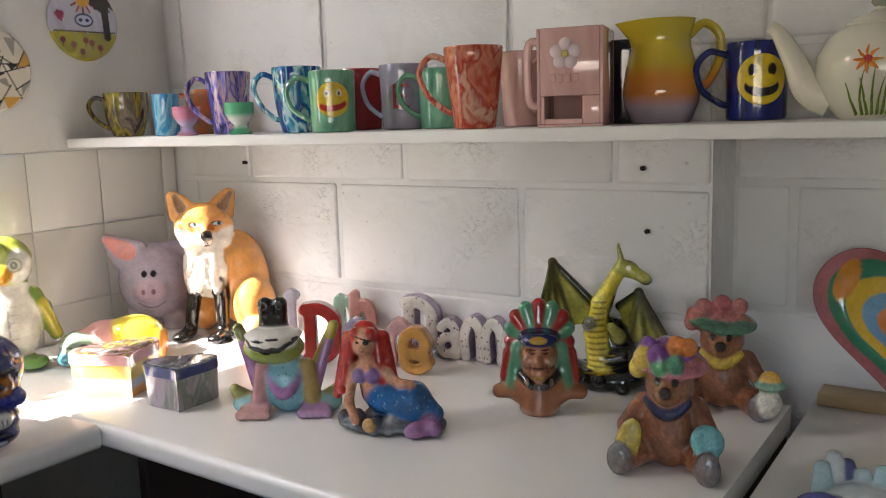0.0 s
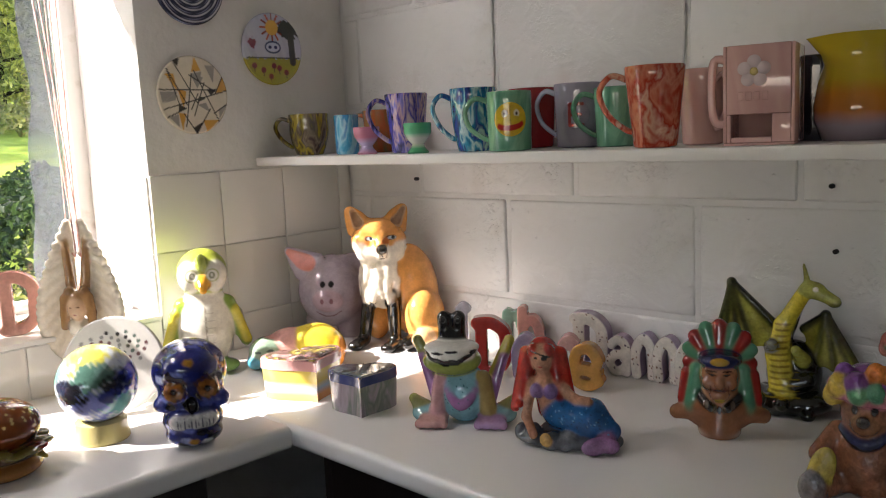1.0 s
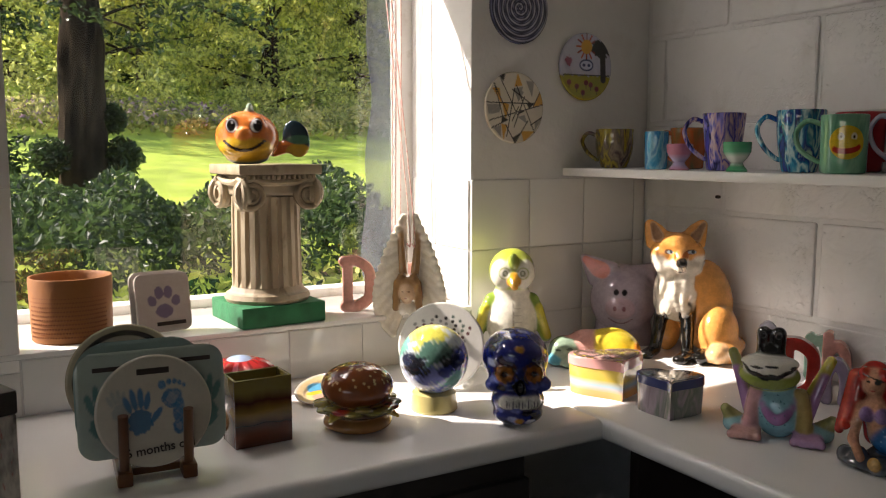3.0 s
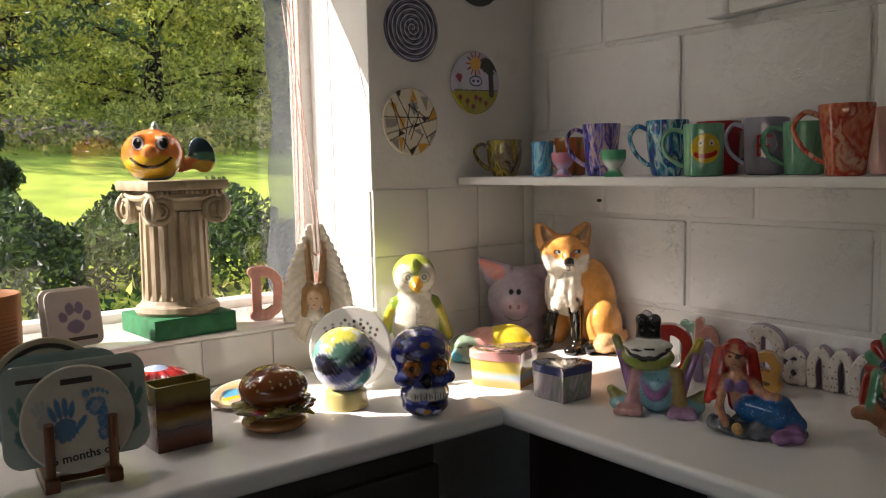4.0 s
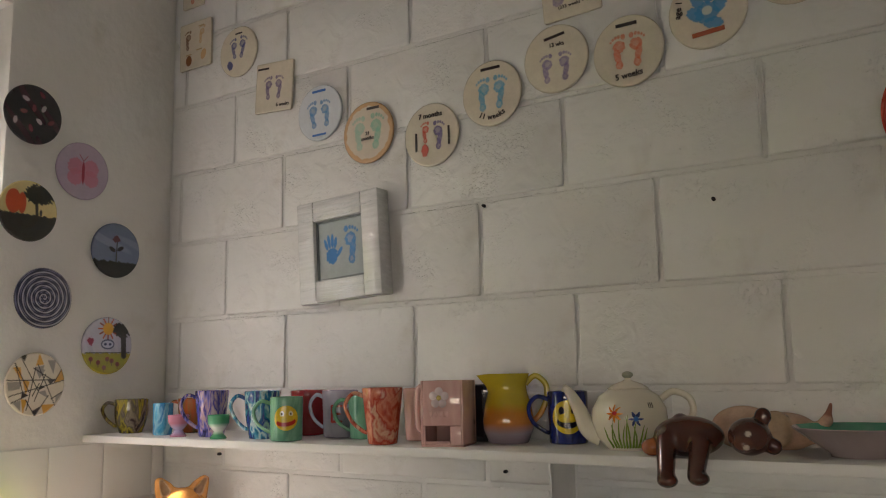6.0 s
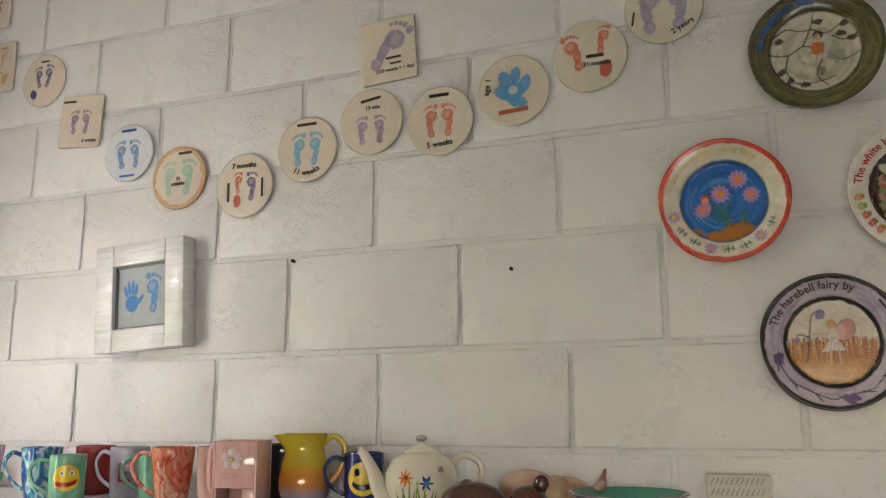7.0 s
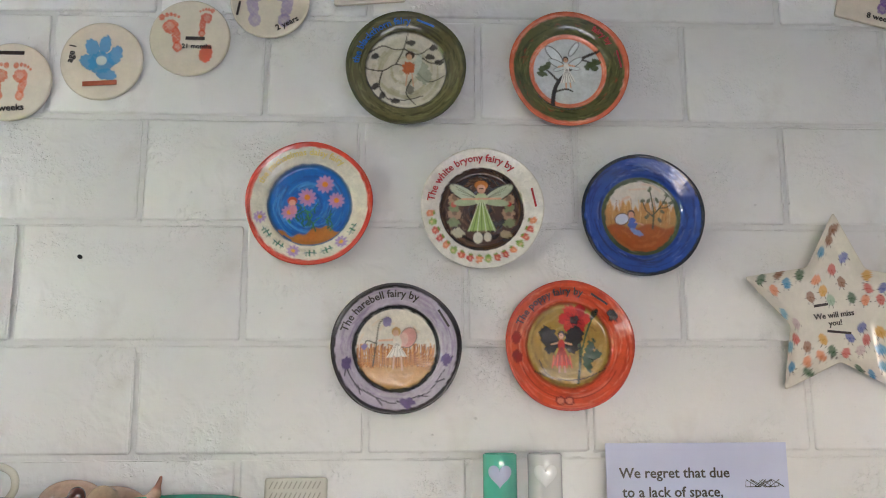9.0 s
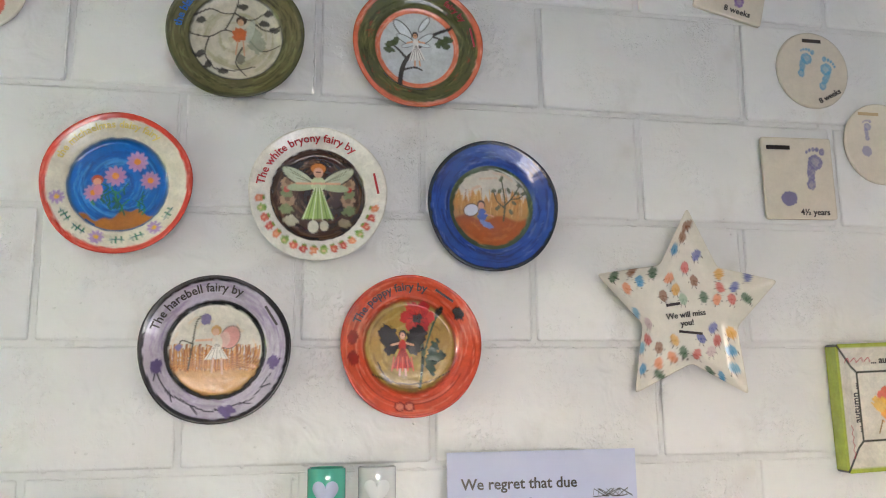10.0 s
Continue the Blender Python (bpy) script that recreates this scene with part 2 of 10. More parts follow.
# ---------- mesh helpers ----------
def finish(bm, name, mat, smooth=True):
    me = bpy.data.meshes.new(name)
    bm.normal_update()
    bm.to_mesh(me)
    bm.free()
    for mm in (mat if isinstance(mat, (list, tuple)) else [mat]):
        me.materials.append(mm)
    if smooth:
        me.polygons.foreach_set("use_smooth", [True] * len(me.polygons))
        me.set_sharp_from_angle(angle=radians(38))
    return me

def part(name, bm, mat, parent=None, label="", m=None):
    ob = new(name, finish(bm, name, mat))
    if parent:
        ob.parent = parent
    if m is not None:
        ob.matrix_basis = m
    return tagged(ob, label=label)

def thing(name, m, label, category, group="", kind=""):
    ob = new(name)
    ob.empty_display_size = 0.02
    ob.matrix_basis = m
    return tagged(ob, label, category, group, kind)

def box(bm, lo, hi, bevel=0.0, seg=2, m=None):
    lo, hi = Vector(lo), Vector(hi)
    t = Matrix.Translation((lo + hi) / 2) @ Matrix.Diagonal((*(hi - lo), 1))
    r = bmesh.ops.create_cube(bm, size=1, matrix=(m or Matrix()) @ t)
    if bevel:
        es = list({e for v in r["verts"] for e in v.link_edges})
        bmesh.ops.bevel(bm, geom=es, offset=bevel, segments=seg, profile=0.5, affect="EDGES")
    return bm

def boxed(lo, hi, bevel=0.0, seg=2, m=None):
    return box(bmesh.new(), lo, hi, bevel, seg, m)

def lathe(bm, prof, n=48, m=None, squash=1.0):
    """Turns a profile of (radius, height) round z; a radius of 0 closes the form."""
    m = m or Matrix()
    rings = []
    for r, z in prof:
        if r < 1e-6:
            rings.append([bm.verts.new(m @ Vector((0, 0, z)))])
        else:
            rings.append([bm.verts.new(m @ Vector((r * math.cos(2 * math.pi * i / n), squash * r * math.sin(2 * math.pi * i / n), z))) for i in range(n)])
    for a, b in zip(rings, rings[1:]):
        for i in range(n):
            j = (i + 1) % n
            if len(a) == 1 and len(b) == 1:
                continue
            if len(a) == 1:
                bm.faces.new((a[0], b[j], b[i]))
            elif len(b) == 1:
                bm.faces.new((a[i], a[j], b[0]))
            else:
                bm.faces.new((a[i], a[j], b[j], b[i]))
    return bm

def tube(bm, pts, radii, n=12, flat=1.0, cap=True):
    """A tube along points; flat squeezes its section sideways."""
    pts = [Vector(p) for p in pts]
    if not isinstance(radii, (list, tuple)):
        radii = [radii] * len(pts)
    rings, side = [], None
    for i, p in enumerate(pts):
        d = (pts[min(i + 1, len(pts) - 1)] - pts[max(i - 1, 0)]).normalized()
        if side is None:
            side = d.orthogonal().normalized()
        side = (side - d * side.dot(d)).normalized()
        up = d.cross(side)
        rings.append([bm.verts.new(p + radii[i] * (math.cos(2 * math.pi * k / n) * side + flat * math.sin(2 * math.pi * k / n) * up)) for k in range(n)])
    for a, b in zip(rings, rings[1:]):
        for k in range(n):
            j = (k + 1) % n
            bm.faces.new((a[k], a[j], b[j], b[k]))
    if cap:
        bm.faces.new(rings[0][::-1])
        bm.faces.new(rings[-1])
    return bm

def spline(pts, steps=8):
    """A smooth line through points."""
    pts = [Vector(p) for p in pts]
    out = []
    for i in range(len(pts) - 1):
        p0, p1, p2, p3 = pts[max(i - 1, 0)], pts[i], pts[i + 1], pts[min(i + 2, len(pts) - 1)]
        for s in range(steps):
            t = s / steps
            out.append(0.5 * ((2 * p1) + (p2 - p0) * t + (2 * p0 - 5 * p1 + 4 * p2 - p3) * t * t + (3 * p1 - p0 - 3 * p2 + p3) * t ** 3))
    return out + [pts[-1]]

# ---------- the room ----------
WX, WY = -1.69, 1.44            # faces of the window wall and of the block wall
GX = -2.02                      # the pane
TOP, SHELF, SILL = 0.90, 1.352, 1.02
HEAD, Y0, Y1 = 2.26, -0.10, 0.88  # window opening
LINTEL = 2.56                   # top of the recess that the blind hangs in
YS = -0.62                      # where the splayed reveal meets the pane
EAST, SOUTH, CEIL = 3.2, -3.0, 2.85
COURSES = (0.79, 1.022, 1.243, 1.468, 1.69, 1.935, 2.163, 2.392, 2.62, 2.85)

def shell(name, lo, hi, mat, kind="structure", label="", category=""):
    ob = new(name, finish(boxed(lo, hi), name, mat, smooth=False))
    return tagged(ob, label, category, kind=kind)

floor = shell("floor", (-2.1, SOUTH - 0.3, -0.1), (EAST + 0.2, 1.8, 0.0), FLOORM, label="worn grey vinyl floor", category="floor")
ceiling = shell("ceiling", (-2.1, SOUTH - 0.3, CEIL), (EAST + 0.2, 1.8, CEIL + 0.12), CEILM, label="plain white painted ceiling", category="ceiling")
bm = boxed((WX - 0.4, WY + 0.0045, 1.335), (EAST, WY + 0.32, CEIL))
box(bm, (WX - 0.4, WY + 0.0045, 0.0), (-0.347, WY + 0.32, 1.335))
box(bm, (-0.347, WY + 0.135, 0.0), (EAST, WY + 0.32, 1.335))
wall_north = part("wall_north", bm, MORTAR)
tagged(wall_north, "white painted concrete block wall with a low recess", "wall", kind="structure")
bm = boxed((WX - 0.40, Y1, 0.0), (WX, WY + 0.0045, CEIL), 0.006)
box(bm, (WX - 0.40, SOUTH, 0.0), (WX, YS, CEIL))
box(bm, (WX - 0.40, YS, 0.0), (WX, Y1, SILL - 0.012))
box(bm, (WX - 0.40, YS, HEAD), (-1.958, Y1, CEIL))
box(bm, (-1.958, YS, LINTEL), (WX, Y1, CEIL))
lo_, hi_ = [], []
for x, y in ((WX, YS), (WX, Y0), (WX - 0.03, Y0), (GX + 0.03, YS)):
    lo_.append(bm.verts.new((x, y, SILL - 0.012)))
    hi_.append(bm.verts.new((x, y, LINTEL)))
bm.faces.new(lo_[::-1])
bm.faces.new(hi_)
for i in range(4):
    bm.faces.new((lo_[i], lo_[(i + 1) % 4], hi_[(i + 1) % 4], hi_[i]))
bmesh.ops.recalc_face_normals(bm, faces=bm.faces[:])
wall_west = part("wall_west", bm, PLASTER)
tagged(wall_west, "white plastered window wall, tiled at the bottom", "wall", kind="structure")
# unseen wall; its opening is made up to hold the south fill lamp
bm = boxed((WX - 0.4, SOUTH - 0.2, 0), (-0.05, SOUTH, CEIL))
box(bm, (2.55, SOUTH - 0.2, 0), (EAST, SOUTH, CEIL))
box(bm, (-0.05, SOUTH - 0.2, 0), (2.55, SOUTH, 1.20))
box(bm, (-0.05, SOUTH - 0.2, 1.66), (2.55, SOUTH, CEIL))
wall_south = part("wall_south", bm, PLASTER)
tagged(wall_south, "plain white plastered wall with an opening added for fill light", "wall", kind="structure")
wall_east = shell("wall_east", (EAST, SOUTH - 0.2, 0), (EAST + 0.2, WY + 0.3, CEIL), PLASTER, label="plain white plastered wall", category="wall")

# window: frame, pane and an unseen crossbar added to cut the sunlight
window_1 = thing("window_1", pose(0, 0, 0), "white painted window with one large dusty pane", "window", kind="structure")
for nm, lo, hi in (("frame_side", (GX - 0.03, Y1 - 0.035, SILL), (GX + 0.035, Y1 + 0.01, HEAD)),
                   ("frame_side", (GX - 0.03, YS - 0.01, SILL), (GX + 0.035, YS + 0.045, HEAD)),
                   ("frame_head", (GX - 0.03, YS, HEAD - 0.03), (GX + 0.035, Y1, HEAD + 0.02)),
                   ("frame_foot", (GX - 0.03, YS, SILL - 0.01), (GX + 0.03, Y1, SILL + 0.022)),
                   ("transom", (GX - 0.03, YS, 2.075), (GX + 0.03, Y1, 2.215))):
    part(nm, boxed(lo, hi, 0.005), FRAMEM, window_1)
# a strip of lead-grey sealing tape up the edge of the pane
pane = part("pane", boxed((GX - 0.003, YS + 0.03, SILL + 0.01), (GX + 0.003, Y1 - 0.02, HEAD)), GLASS, window_1, "dusty clear glass")
pane.visible_shadow = False
SEAL = material("peeling_grey_film", "6a7488", "99a3b0", rough=0.3, scale=14.0, stretch=(1, 1, 0.2), bump=0.3)
bm = bmesh.new()
rows = 40
for i in range(rows):
    z0, z1 = SILL + 0.02 + i * (HEAD - SILL - 0.05) / rows, SILL + 0.02 + (i + 1) * (HEAD - SILL - 0.05) / rows
    w = lambda z: 0.088 + 0.012 * math.sin(7 * z) + 0.006 * math.sin(23 * z + 1)
    vs = [bm.verts.new((GX + 0.006, y, z)) for y, z in ((Y1 - 0.036, z0), (Y1 - 0.036 - w(z0), z0), (Y1 - 0.036 - w(z1), z1), (Y1 - 0.036, z1))]
    bm.faces.new(vs)
bmesh.ops.remove_doubles(bm, verts=bm.verts, dist=1e-5)
bmesh.ops.solidify(bm, geom=bm.faces[:], thickness=0.0012)
sn = SEAL.node_tree
clear = sn.nodes.new("ShaderNodeBsdfTransparent")
half = sn.nodes.new("ShaderNodeMixShader")
half.inputs[0].default_value = 0.42
sn.links.new(clear.outputs[0], half.inputs[1])
sn.links.new(sn.nodes["Principled BSDF"].outputs[0], half.inputs[2])
sn.links.new(half.outputs[0], sn.nodes["Material Output"].inputs[0])
part("edge_film", bm, SEAL, window_1, "torn grey film along the edge of the pane")
sill = tagged(part("window_sill", boxed((GX + 0.03, YS + 0.01, SILL - 0.012), (WX + 0.008, Y1, SILL), 0.004), TILE), "white glazed tile window sill", "window sill", kind="structure")

# ---------- worktops, shelf, cabinets ----------
def worktop(name, lo, hi, nose, label):
    """A laminate worktop with a rounded front edge; nose: the axis and side of that edge."""
    bm = boxed(lo, hi)
    for e in bm.edges:
        e.tag = False
    es = [e for e in bm.edges if all(abs(v.co[nose[0]] - nose[1]) < 1e-4 for v in e.verts) and abs(e.verts[0].co.z - e.verts[1].co.z) < 1e-4 and abs(e.verts[0].co[1 - nose[0]] - e.verts[1].co[1 - nose[0]]) > 0.01]
    bmesh.ops.bevel(bm, geom=es, offset=0.013, segments=5, profile=0.5, affect="EDGES")
    ob = part(name, bm, LAMINATE)
    return tagged(ob, label, "worktop")
worktop("worktop", (WX + 0.001, 0.823, TOP - 0.04), (-0.215, WY - 0.001, TOP), (1, 0.823), "worn white laminate worktop along the block wall")
worktop("worktop", (WX + 0.001, -1.6, TOP - 0.04), (-1.133, 0.821, TOP), (0, -1.133), "worn white laminate worktop under the window")
worktop("worktop", (-0.197, 0.80, TOP - 0.055), (2.4, WY + 0.128, TOP - 0.018), (1, 0.80), "white laminate worktop set slightly lower")
tagged(part("wooden_batten", boxed((-0.19, WY + 0.07, TOP - 0.018), (1.2, WY + 0.127, TOP + 0.004), 0.003), PINE), "bare pine batten along the back of a worktop", "batten")
shelf = tagged(part("shelf", boxed((WX + 0.005, 1.152, SHELF - 0.02), (2.2, WY - 0.001, SHELF), 0.003), SHELFM), "long white painted wooden shelf fixed to the block wall", "shelf")
def base_cabinet(m, w):
    c = thing("base_cabinet", m, "grey-brown base cabinet under the worktop", "cabinet", group="base cabinets")
    part("body", boxed((0, 0.02, 0.1), (w, 0.5, TOP - 0.041), 0.002), CABM, c)
    part("plinth", boxed((0.01, 0.05, 0.0), (w - 0.01, 0.48, 0.1)), GAPM, c, "black recessed plinth")
    d = part("door", boxed((0.003, 0.0, 0.12), (w - 0.003, 0.018, TOP - 0.09), 0.002), CABM, c)
    bm = tube(bmesh.new(), spline([(w - 0.06, 0.0, 0.62), (w - 0.06, -0.03, 0.63), (w - 0.06, -0.03, 0.72), (w - 0.06, 0.0, 0.73)], 5), 0.005)
    part("handle", bm, GAPM, d, "dark bar handle")
    return c
c = base_cabinet(pose(-1.16, 0.18, 0, 0, 0, 90), 0.5)
copy_thing(c, pose(-1.16, -0.33, 0, 0, 0, 90))
copy_thing(c, pose(-1.16, -0.84, 0, 0, 0, 90))
copy_thing(c, pose(-0.19, 0.90, 0, 0, 0, 0))
copy_thing(c, pose(0.33, 0.90, 0, 0, 0, 0))
copy_thing(c, pose(0.85, 0.90, 0, 0, 0, 0))
for x in (-1.10, -0.24):
    tagged(part("support_panel", boxed((x, 0.86, 0), (x + 0.022, 1.43, TOP - 0.041), 0.002), DARK), "dark stained panel carrying the worktop", "panel", group="worktop supports")

# ---------- outside ----------
GRASS = material("sunlit_grass", "76841a", "9cab30", rough=0.9, scale=1.2, bump=0.8, bump_scale=30.0, grime="97ab3c")
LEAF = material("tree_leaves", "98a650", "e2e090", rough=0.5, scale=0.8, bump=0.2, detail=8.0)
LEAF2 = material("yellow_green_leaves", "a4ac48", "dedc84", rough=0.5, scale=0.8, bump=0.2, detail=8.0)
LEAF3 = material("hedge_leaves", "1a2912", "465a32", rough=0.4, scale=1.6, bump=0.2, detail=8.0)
BARK = material("dark_bark", "0a0705", "3c3026", rough=1.0, scale=11.0, stretch=(1, 1, 0.2), bump=1.0, bump_scale=14.0)
BARK.node_tree.nodes["Principled BSDF"].inputs["Specular IOR Level"].default_value = 0.05
WEED = material("purple_flower_heads", "8f6a80", "a89a90", rough=0.8, scale=3.0)
STALK = material("dry_grass_stalks", "8d8f48", "b9b27a", rough=0.9, scale=3.0)

def translucent(m, share=0.62):
    """Lets sunlight shine through thin leaves."""
    nt = m.node_tree
    bs = nt.nodes["Principled BSDF"]
    tr = nt.nodes.new("ShaderNodeBsdfTranslucent")
    mx = nt.nodes.new("ShaderNodeMixShader")
    mx.inputs[0].default_value = share
    col = bs.inputs["Base Color"].links[0].from_socket
    ge = nt.nodes.new("ShaderNodeNewGeometry")
    hv = nt.nodes.new("ShaderNodeHueSaturation")
    vr = nt.nodes.new("ShaderNodeMapRange")
    vr.inputs[3].default_value, vr.inputs[4].default_value = 0.35, 1.6
    hr = nt.nodes.new("ShaderNodeMapRange")
    hr.inputs[3].default_value, hr.inputs[4].default_value = 0.515, 0.475
    nt.links.new(ge.outputs["Random Per Island"], vr.inputs[0])
    nt.links.new(ge.outputs["Random Per Island"], hr.inputs[0])
    nt.links.new(vr.outputs[0], hv.inputs["Value"])
    nt.links.new(hr.outputs[0], hv.inputs["Hue"])
    nt.links.new(col, hv.inputs["Color"])
    col = hv.outputs[0]
    nt.links.new(col, bs.inputs["Base Color"])
    nt.links.new(col, tr.inputs[0])
    nt.links.new(bs.outputs[0], mx.inputs[1])
    nt.links.new(tr.outputs[0], mx.inputs[2])
    nt.links.new(mx.outputs[0], nt.nodes["Material Output"].inputs[0])
for m_ in (LEAF, LEAF2, LEAF3, STALK, WEED):
    translucent(m_)

def ground_height(x, y):
    d = max(0.0, -x - 3.0)
    return 0.15 + 0.085 * d + 0.0012 * min(d, 40) ** 2 * 0.55 + 0.12 * noise.noise((x * 0.15, y * 0.15, 3.0))

bm = bmesh.new()
nx, ny = 60, 60
grid = [[None] * (ny + 1) for _ in range(nx + 1)]
for i in range(nx + 1):
    x = -2.12 - 120 * (i / nx) ** 2
    for j in range(ny + 1):
        y = 20 + (j / ny - 0.5) * (16 + 190 * (i / nx)) * 1.4
        grid[i][j] = bm.verts.new((x, y, ground_height(x, y)))
for i in range(nx):
    for j in range(ny):
        bm.faces.new((grid[i][j], grid[i + 1][j], grid[i + 1][j + 1], grid[i][j + 1]))
bmesh.ops.recalc_face_normals(bm, faces=bm.faces[:])
ground = tagged(part("ground", bm, GRASS), "sunlit mown grass rising to the trees", "ground", kind="structure")

def leaves(count, place, size, seed, nrm_up=0.3):
    """A mesh of many small folded leaves; place(rng) gives a point."""
    rng = np.random.default_rng(seed)
    P = np.array([place(rng) for _ in range(count)])
    a = rng.normal(size=(count, 3)) + np.array((0, 0, nrm_up))
    a /= np.linalg.norm(a, axis=1)[:, None]
    u = rng.normal(size=(count, 3))
    u -= (u * a).sum(1)[:, None] * a
    u /= np.linalg.norm(u, axis=1)[:, None]
    w = np.cross(a, u)
    s = size * rng.uniform(0.6, 1.4, count)[:, None]
    V = np.stack([P - u * s, P + w * s * 0.45 + a * s * 0.12, P + u * s, P - w * s * 0.45 + a * s * 0.12], 1).reshape(-1, 3)
    me = bpy.data.meshes.new("leaves")
    k = np.arange(count) * 4
    F = np.concatenate([np.stack([k, k + 1, k + 2], 1), np.stack([k, k + 2, k + 3], 1)])
    me.from_pydata(V.tolist(), [], F.tolist())
    return me

def crown_place(centres, radii, seed=0, sprays=26):
    """Leaves gather in flat sprays round the clumps of a crown, with gaps between them."""
    g = np.random.default_rng(seed)
    spots = []
    for c, r in zip(centres, radii):
        for _ in range(sprays):
            d = g.normal(size=3)
            d /= np.linalg.norm(d)
            spots.append((c + d * r * g.uniform(0.45, 1.15) * np.array((1, 1, 0.85)), r * g.uniform(0.16, 0.34)))
    def f(rng):
        c, r = spots[rng.integers(len(spots))]
        return c + rng.normal(size=3) * r * np.array((0.55, 0.55, 0.22))
    return f

def tree(x, y, h, r, trunk, seed, mat, n, leaf, label, low=0.3, clumps=16):
    rng = np.random.default_rng(seed)
    z = ground_height(x, y) - 0.1
    t = thing("tree", pose(x, y, z), label, "tree", group="trees behind the lawn")
    bm = tube(bmesh.new(), spline([(0, 0, 0), (0.1 * trunk, 0.2 * trunk, h * 0.25), (-0.3 * trunk, 0.3 * trunk, h * 0.5), (0.2 * trunk, 0, h * 0.85)], 20), [trunk * (1.25 - 1.1 * min(1, k / 60)) for k in range(61)], 40)
    for v in bm.verts:
        q = noise.noise((v.co.x * 9, v.co.y * 9, v.co.z * 1.6)) * 0.20 * trunk + abs(noise.noise((v.co.x * 30, v.co.y * 30, v.co.z * 5))) * 0.16 * trunk
        v.co.x *= 1 + q / max(trunk, 0.1)
        v.co.y *= 1 + q / max(trunk, 0.1)
    part("trunk", bm, BARK, t)
    cs, rs = [], []
    bm = bmesh.new()
    for k in range(clumps):
        a = k * 2.4 + rng.uniform(-0.4, 0.4)
        zz = h * (low + (1 - low) * (k + 0.5) / clumps)
        rad = r * (0.35 + 0.75 * math.sin(math.pi * (0.25 + 0.7 * (k + 0.5) / clumps))) * rng.uniform(0.55, 1.0)
        c = np.array((rad * math.cos(a), rad * math.sin(a), zz))
        cs.append(c)
        rs.append(r * rng.uniform(0.28, 0.48))
        tube(bm, spline([(0, 0, zz * 0.7), tuple(c * (0.5, 0.5, 0.9)), tuple(c)], 4), [trunk * 0.3 * (1 - 0.85 * q / 8) for q in range(9)], 6)
    part("limbs", bm, BARK, t)
    me = leaves(n, crown_place(cs, rs, seed), leaf, seed + 50, 0.35)
    me.materials.append(mat)
    ob = new("crown", me)
    ob.parent = t
    return t

tree(-9.3, 0.925, 9.0, 3.2, 0.205, 3, LEAF, 24000, 0.038, "dark-trunked tree with light green leaves beyond the hedge", low=0.36)
for i, (x, y, h, r, mt) in enumerate(((-27, 3.0, 11, 4.4, LEAF), (-26, 8.5, 10, 4.2, LEAF2), (-27, 13.5, 11, 4.6, LEAF), (-25, 17.5, 9.5, 4.0, LEAF2), (-27, 22.5, 12, 5.0, LEAF),
                                     (-25, -2.5, 10, 4.0, LEAF2), (-33, 6, 15, 5.5, LEAF), (-34, 15, 16, 6.0, LEAF), (-33, 25, 15, 6.0, LEAF2), (-34, -4, 15, 6.0, LEAF), (-28, 28.5, 12, 5.0, LEAF2), (-44, 2, 20, 7.5, LEAF), (-44, 12, 21, 7.5, LEAF), (-44, 22, 21, 7.5, LEAF), (-43, 34, 20, 7.5, LEAF))):
    tree(x, y, h, r, 0.25, 20 + i, mt, 21000 if x > -30 else 11000, 0.088 if x > -30 else 0.14 if x > -40 else 0.28, "broad leafy tree at the edge of the lawn" if mt is LEAF else "yellow-green leafy tree at the edge of the lawn", low=0.06, clumps=22)

def twig_place():
    g = np.random.default_rng(77)
    spots = [np.array((-8.6 + 0.5 * g.normal(), -0.6 + 3.2 * g.random() ** 1.5, 2.42 + 1.1 * g.random())) for _ in range(70)]
    def f(rng):
        return spots[rng.integers(len(spots))] + rng.normal(size=3) * np.array((0.10, 0.13, 0.045))
    return f
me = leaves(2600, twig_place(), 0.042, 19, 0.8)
# the dark hedge green puts shade into the colour of these twigs
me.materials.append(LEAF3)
tagged(new("low_twigs", me), "leafy twigs hanging round a dark trunk, coloured dark for shade", "twigs", kind="stuff")
def hedge_place(rng):
    x = rng.uniform(-7.2, -4.2)
    y = rng.uniform(-2.5, 9.0)
    top = 1.10 + 0.16 * math.sin(y * 1.3) + 0.10 * math.sin(y * 3.7 + x) + 0.09 * math.sin(y * 9.1 + 2 * x) - 0.10 * abs(x + 5.6)
    g = ground_height(x, y)
    return np.array((x, y, g + (top - g) * rng.uniform(0.1, 1.0) ** 0.4))
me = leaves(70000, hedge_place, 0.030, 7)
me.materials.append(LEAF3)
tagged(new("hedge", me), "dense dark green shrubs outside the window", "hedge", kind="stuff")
def bush_place(rng):
    c = ((-4.3, 0.9, 0.42), (-4.0, 0.25, 0.36), (-4.4, 1.5, 0.4))[rng.integers(3)]
    d = rng.normal(size=3)
    d /= np.linalg.norm(d)
    return np.array(c) + d * 0.42 * rng.uniform(0.5, 1.05)
me = leaves(900, bush_place, 0.045, 9)
me.materials.append(LEAF2)
tagged(new("bush", me), "yellow-green bush close to the window", "bush", kind="stuff")
def shrub_place(rng):
    c, r = (((-8.5, 0.05, 1.25), 0.42), ((-8.4, -0.45, 1.6), 0.6), ((-9.2, 1.30, 1.35), 0.20), ((-9.3, 1.22, 1.75), 0.15), ((-8.7, -1.0, 1.9), 0.7), ((-9.15, 0.62, 1.35), 0.20))[rng.integers(6)]
    d = rng.normal(size=3)
    d /= np.linalg.norm(d)
    return np.array(c) + d * r * rng.uniform(0.3, 1.05)
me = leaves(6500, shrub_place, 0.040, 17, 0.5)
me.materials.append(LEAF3)
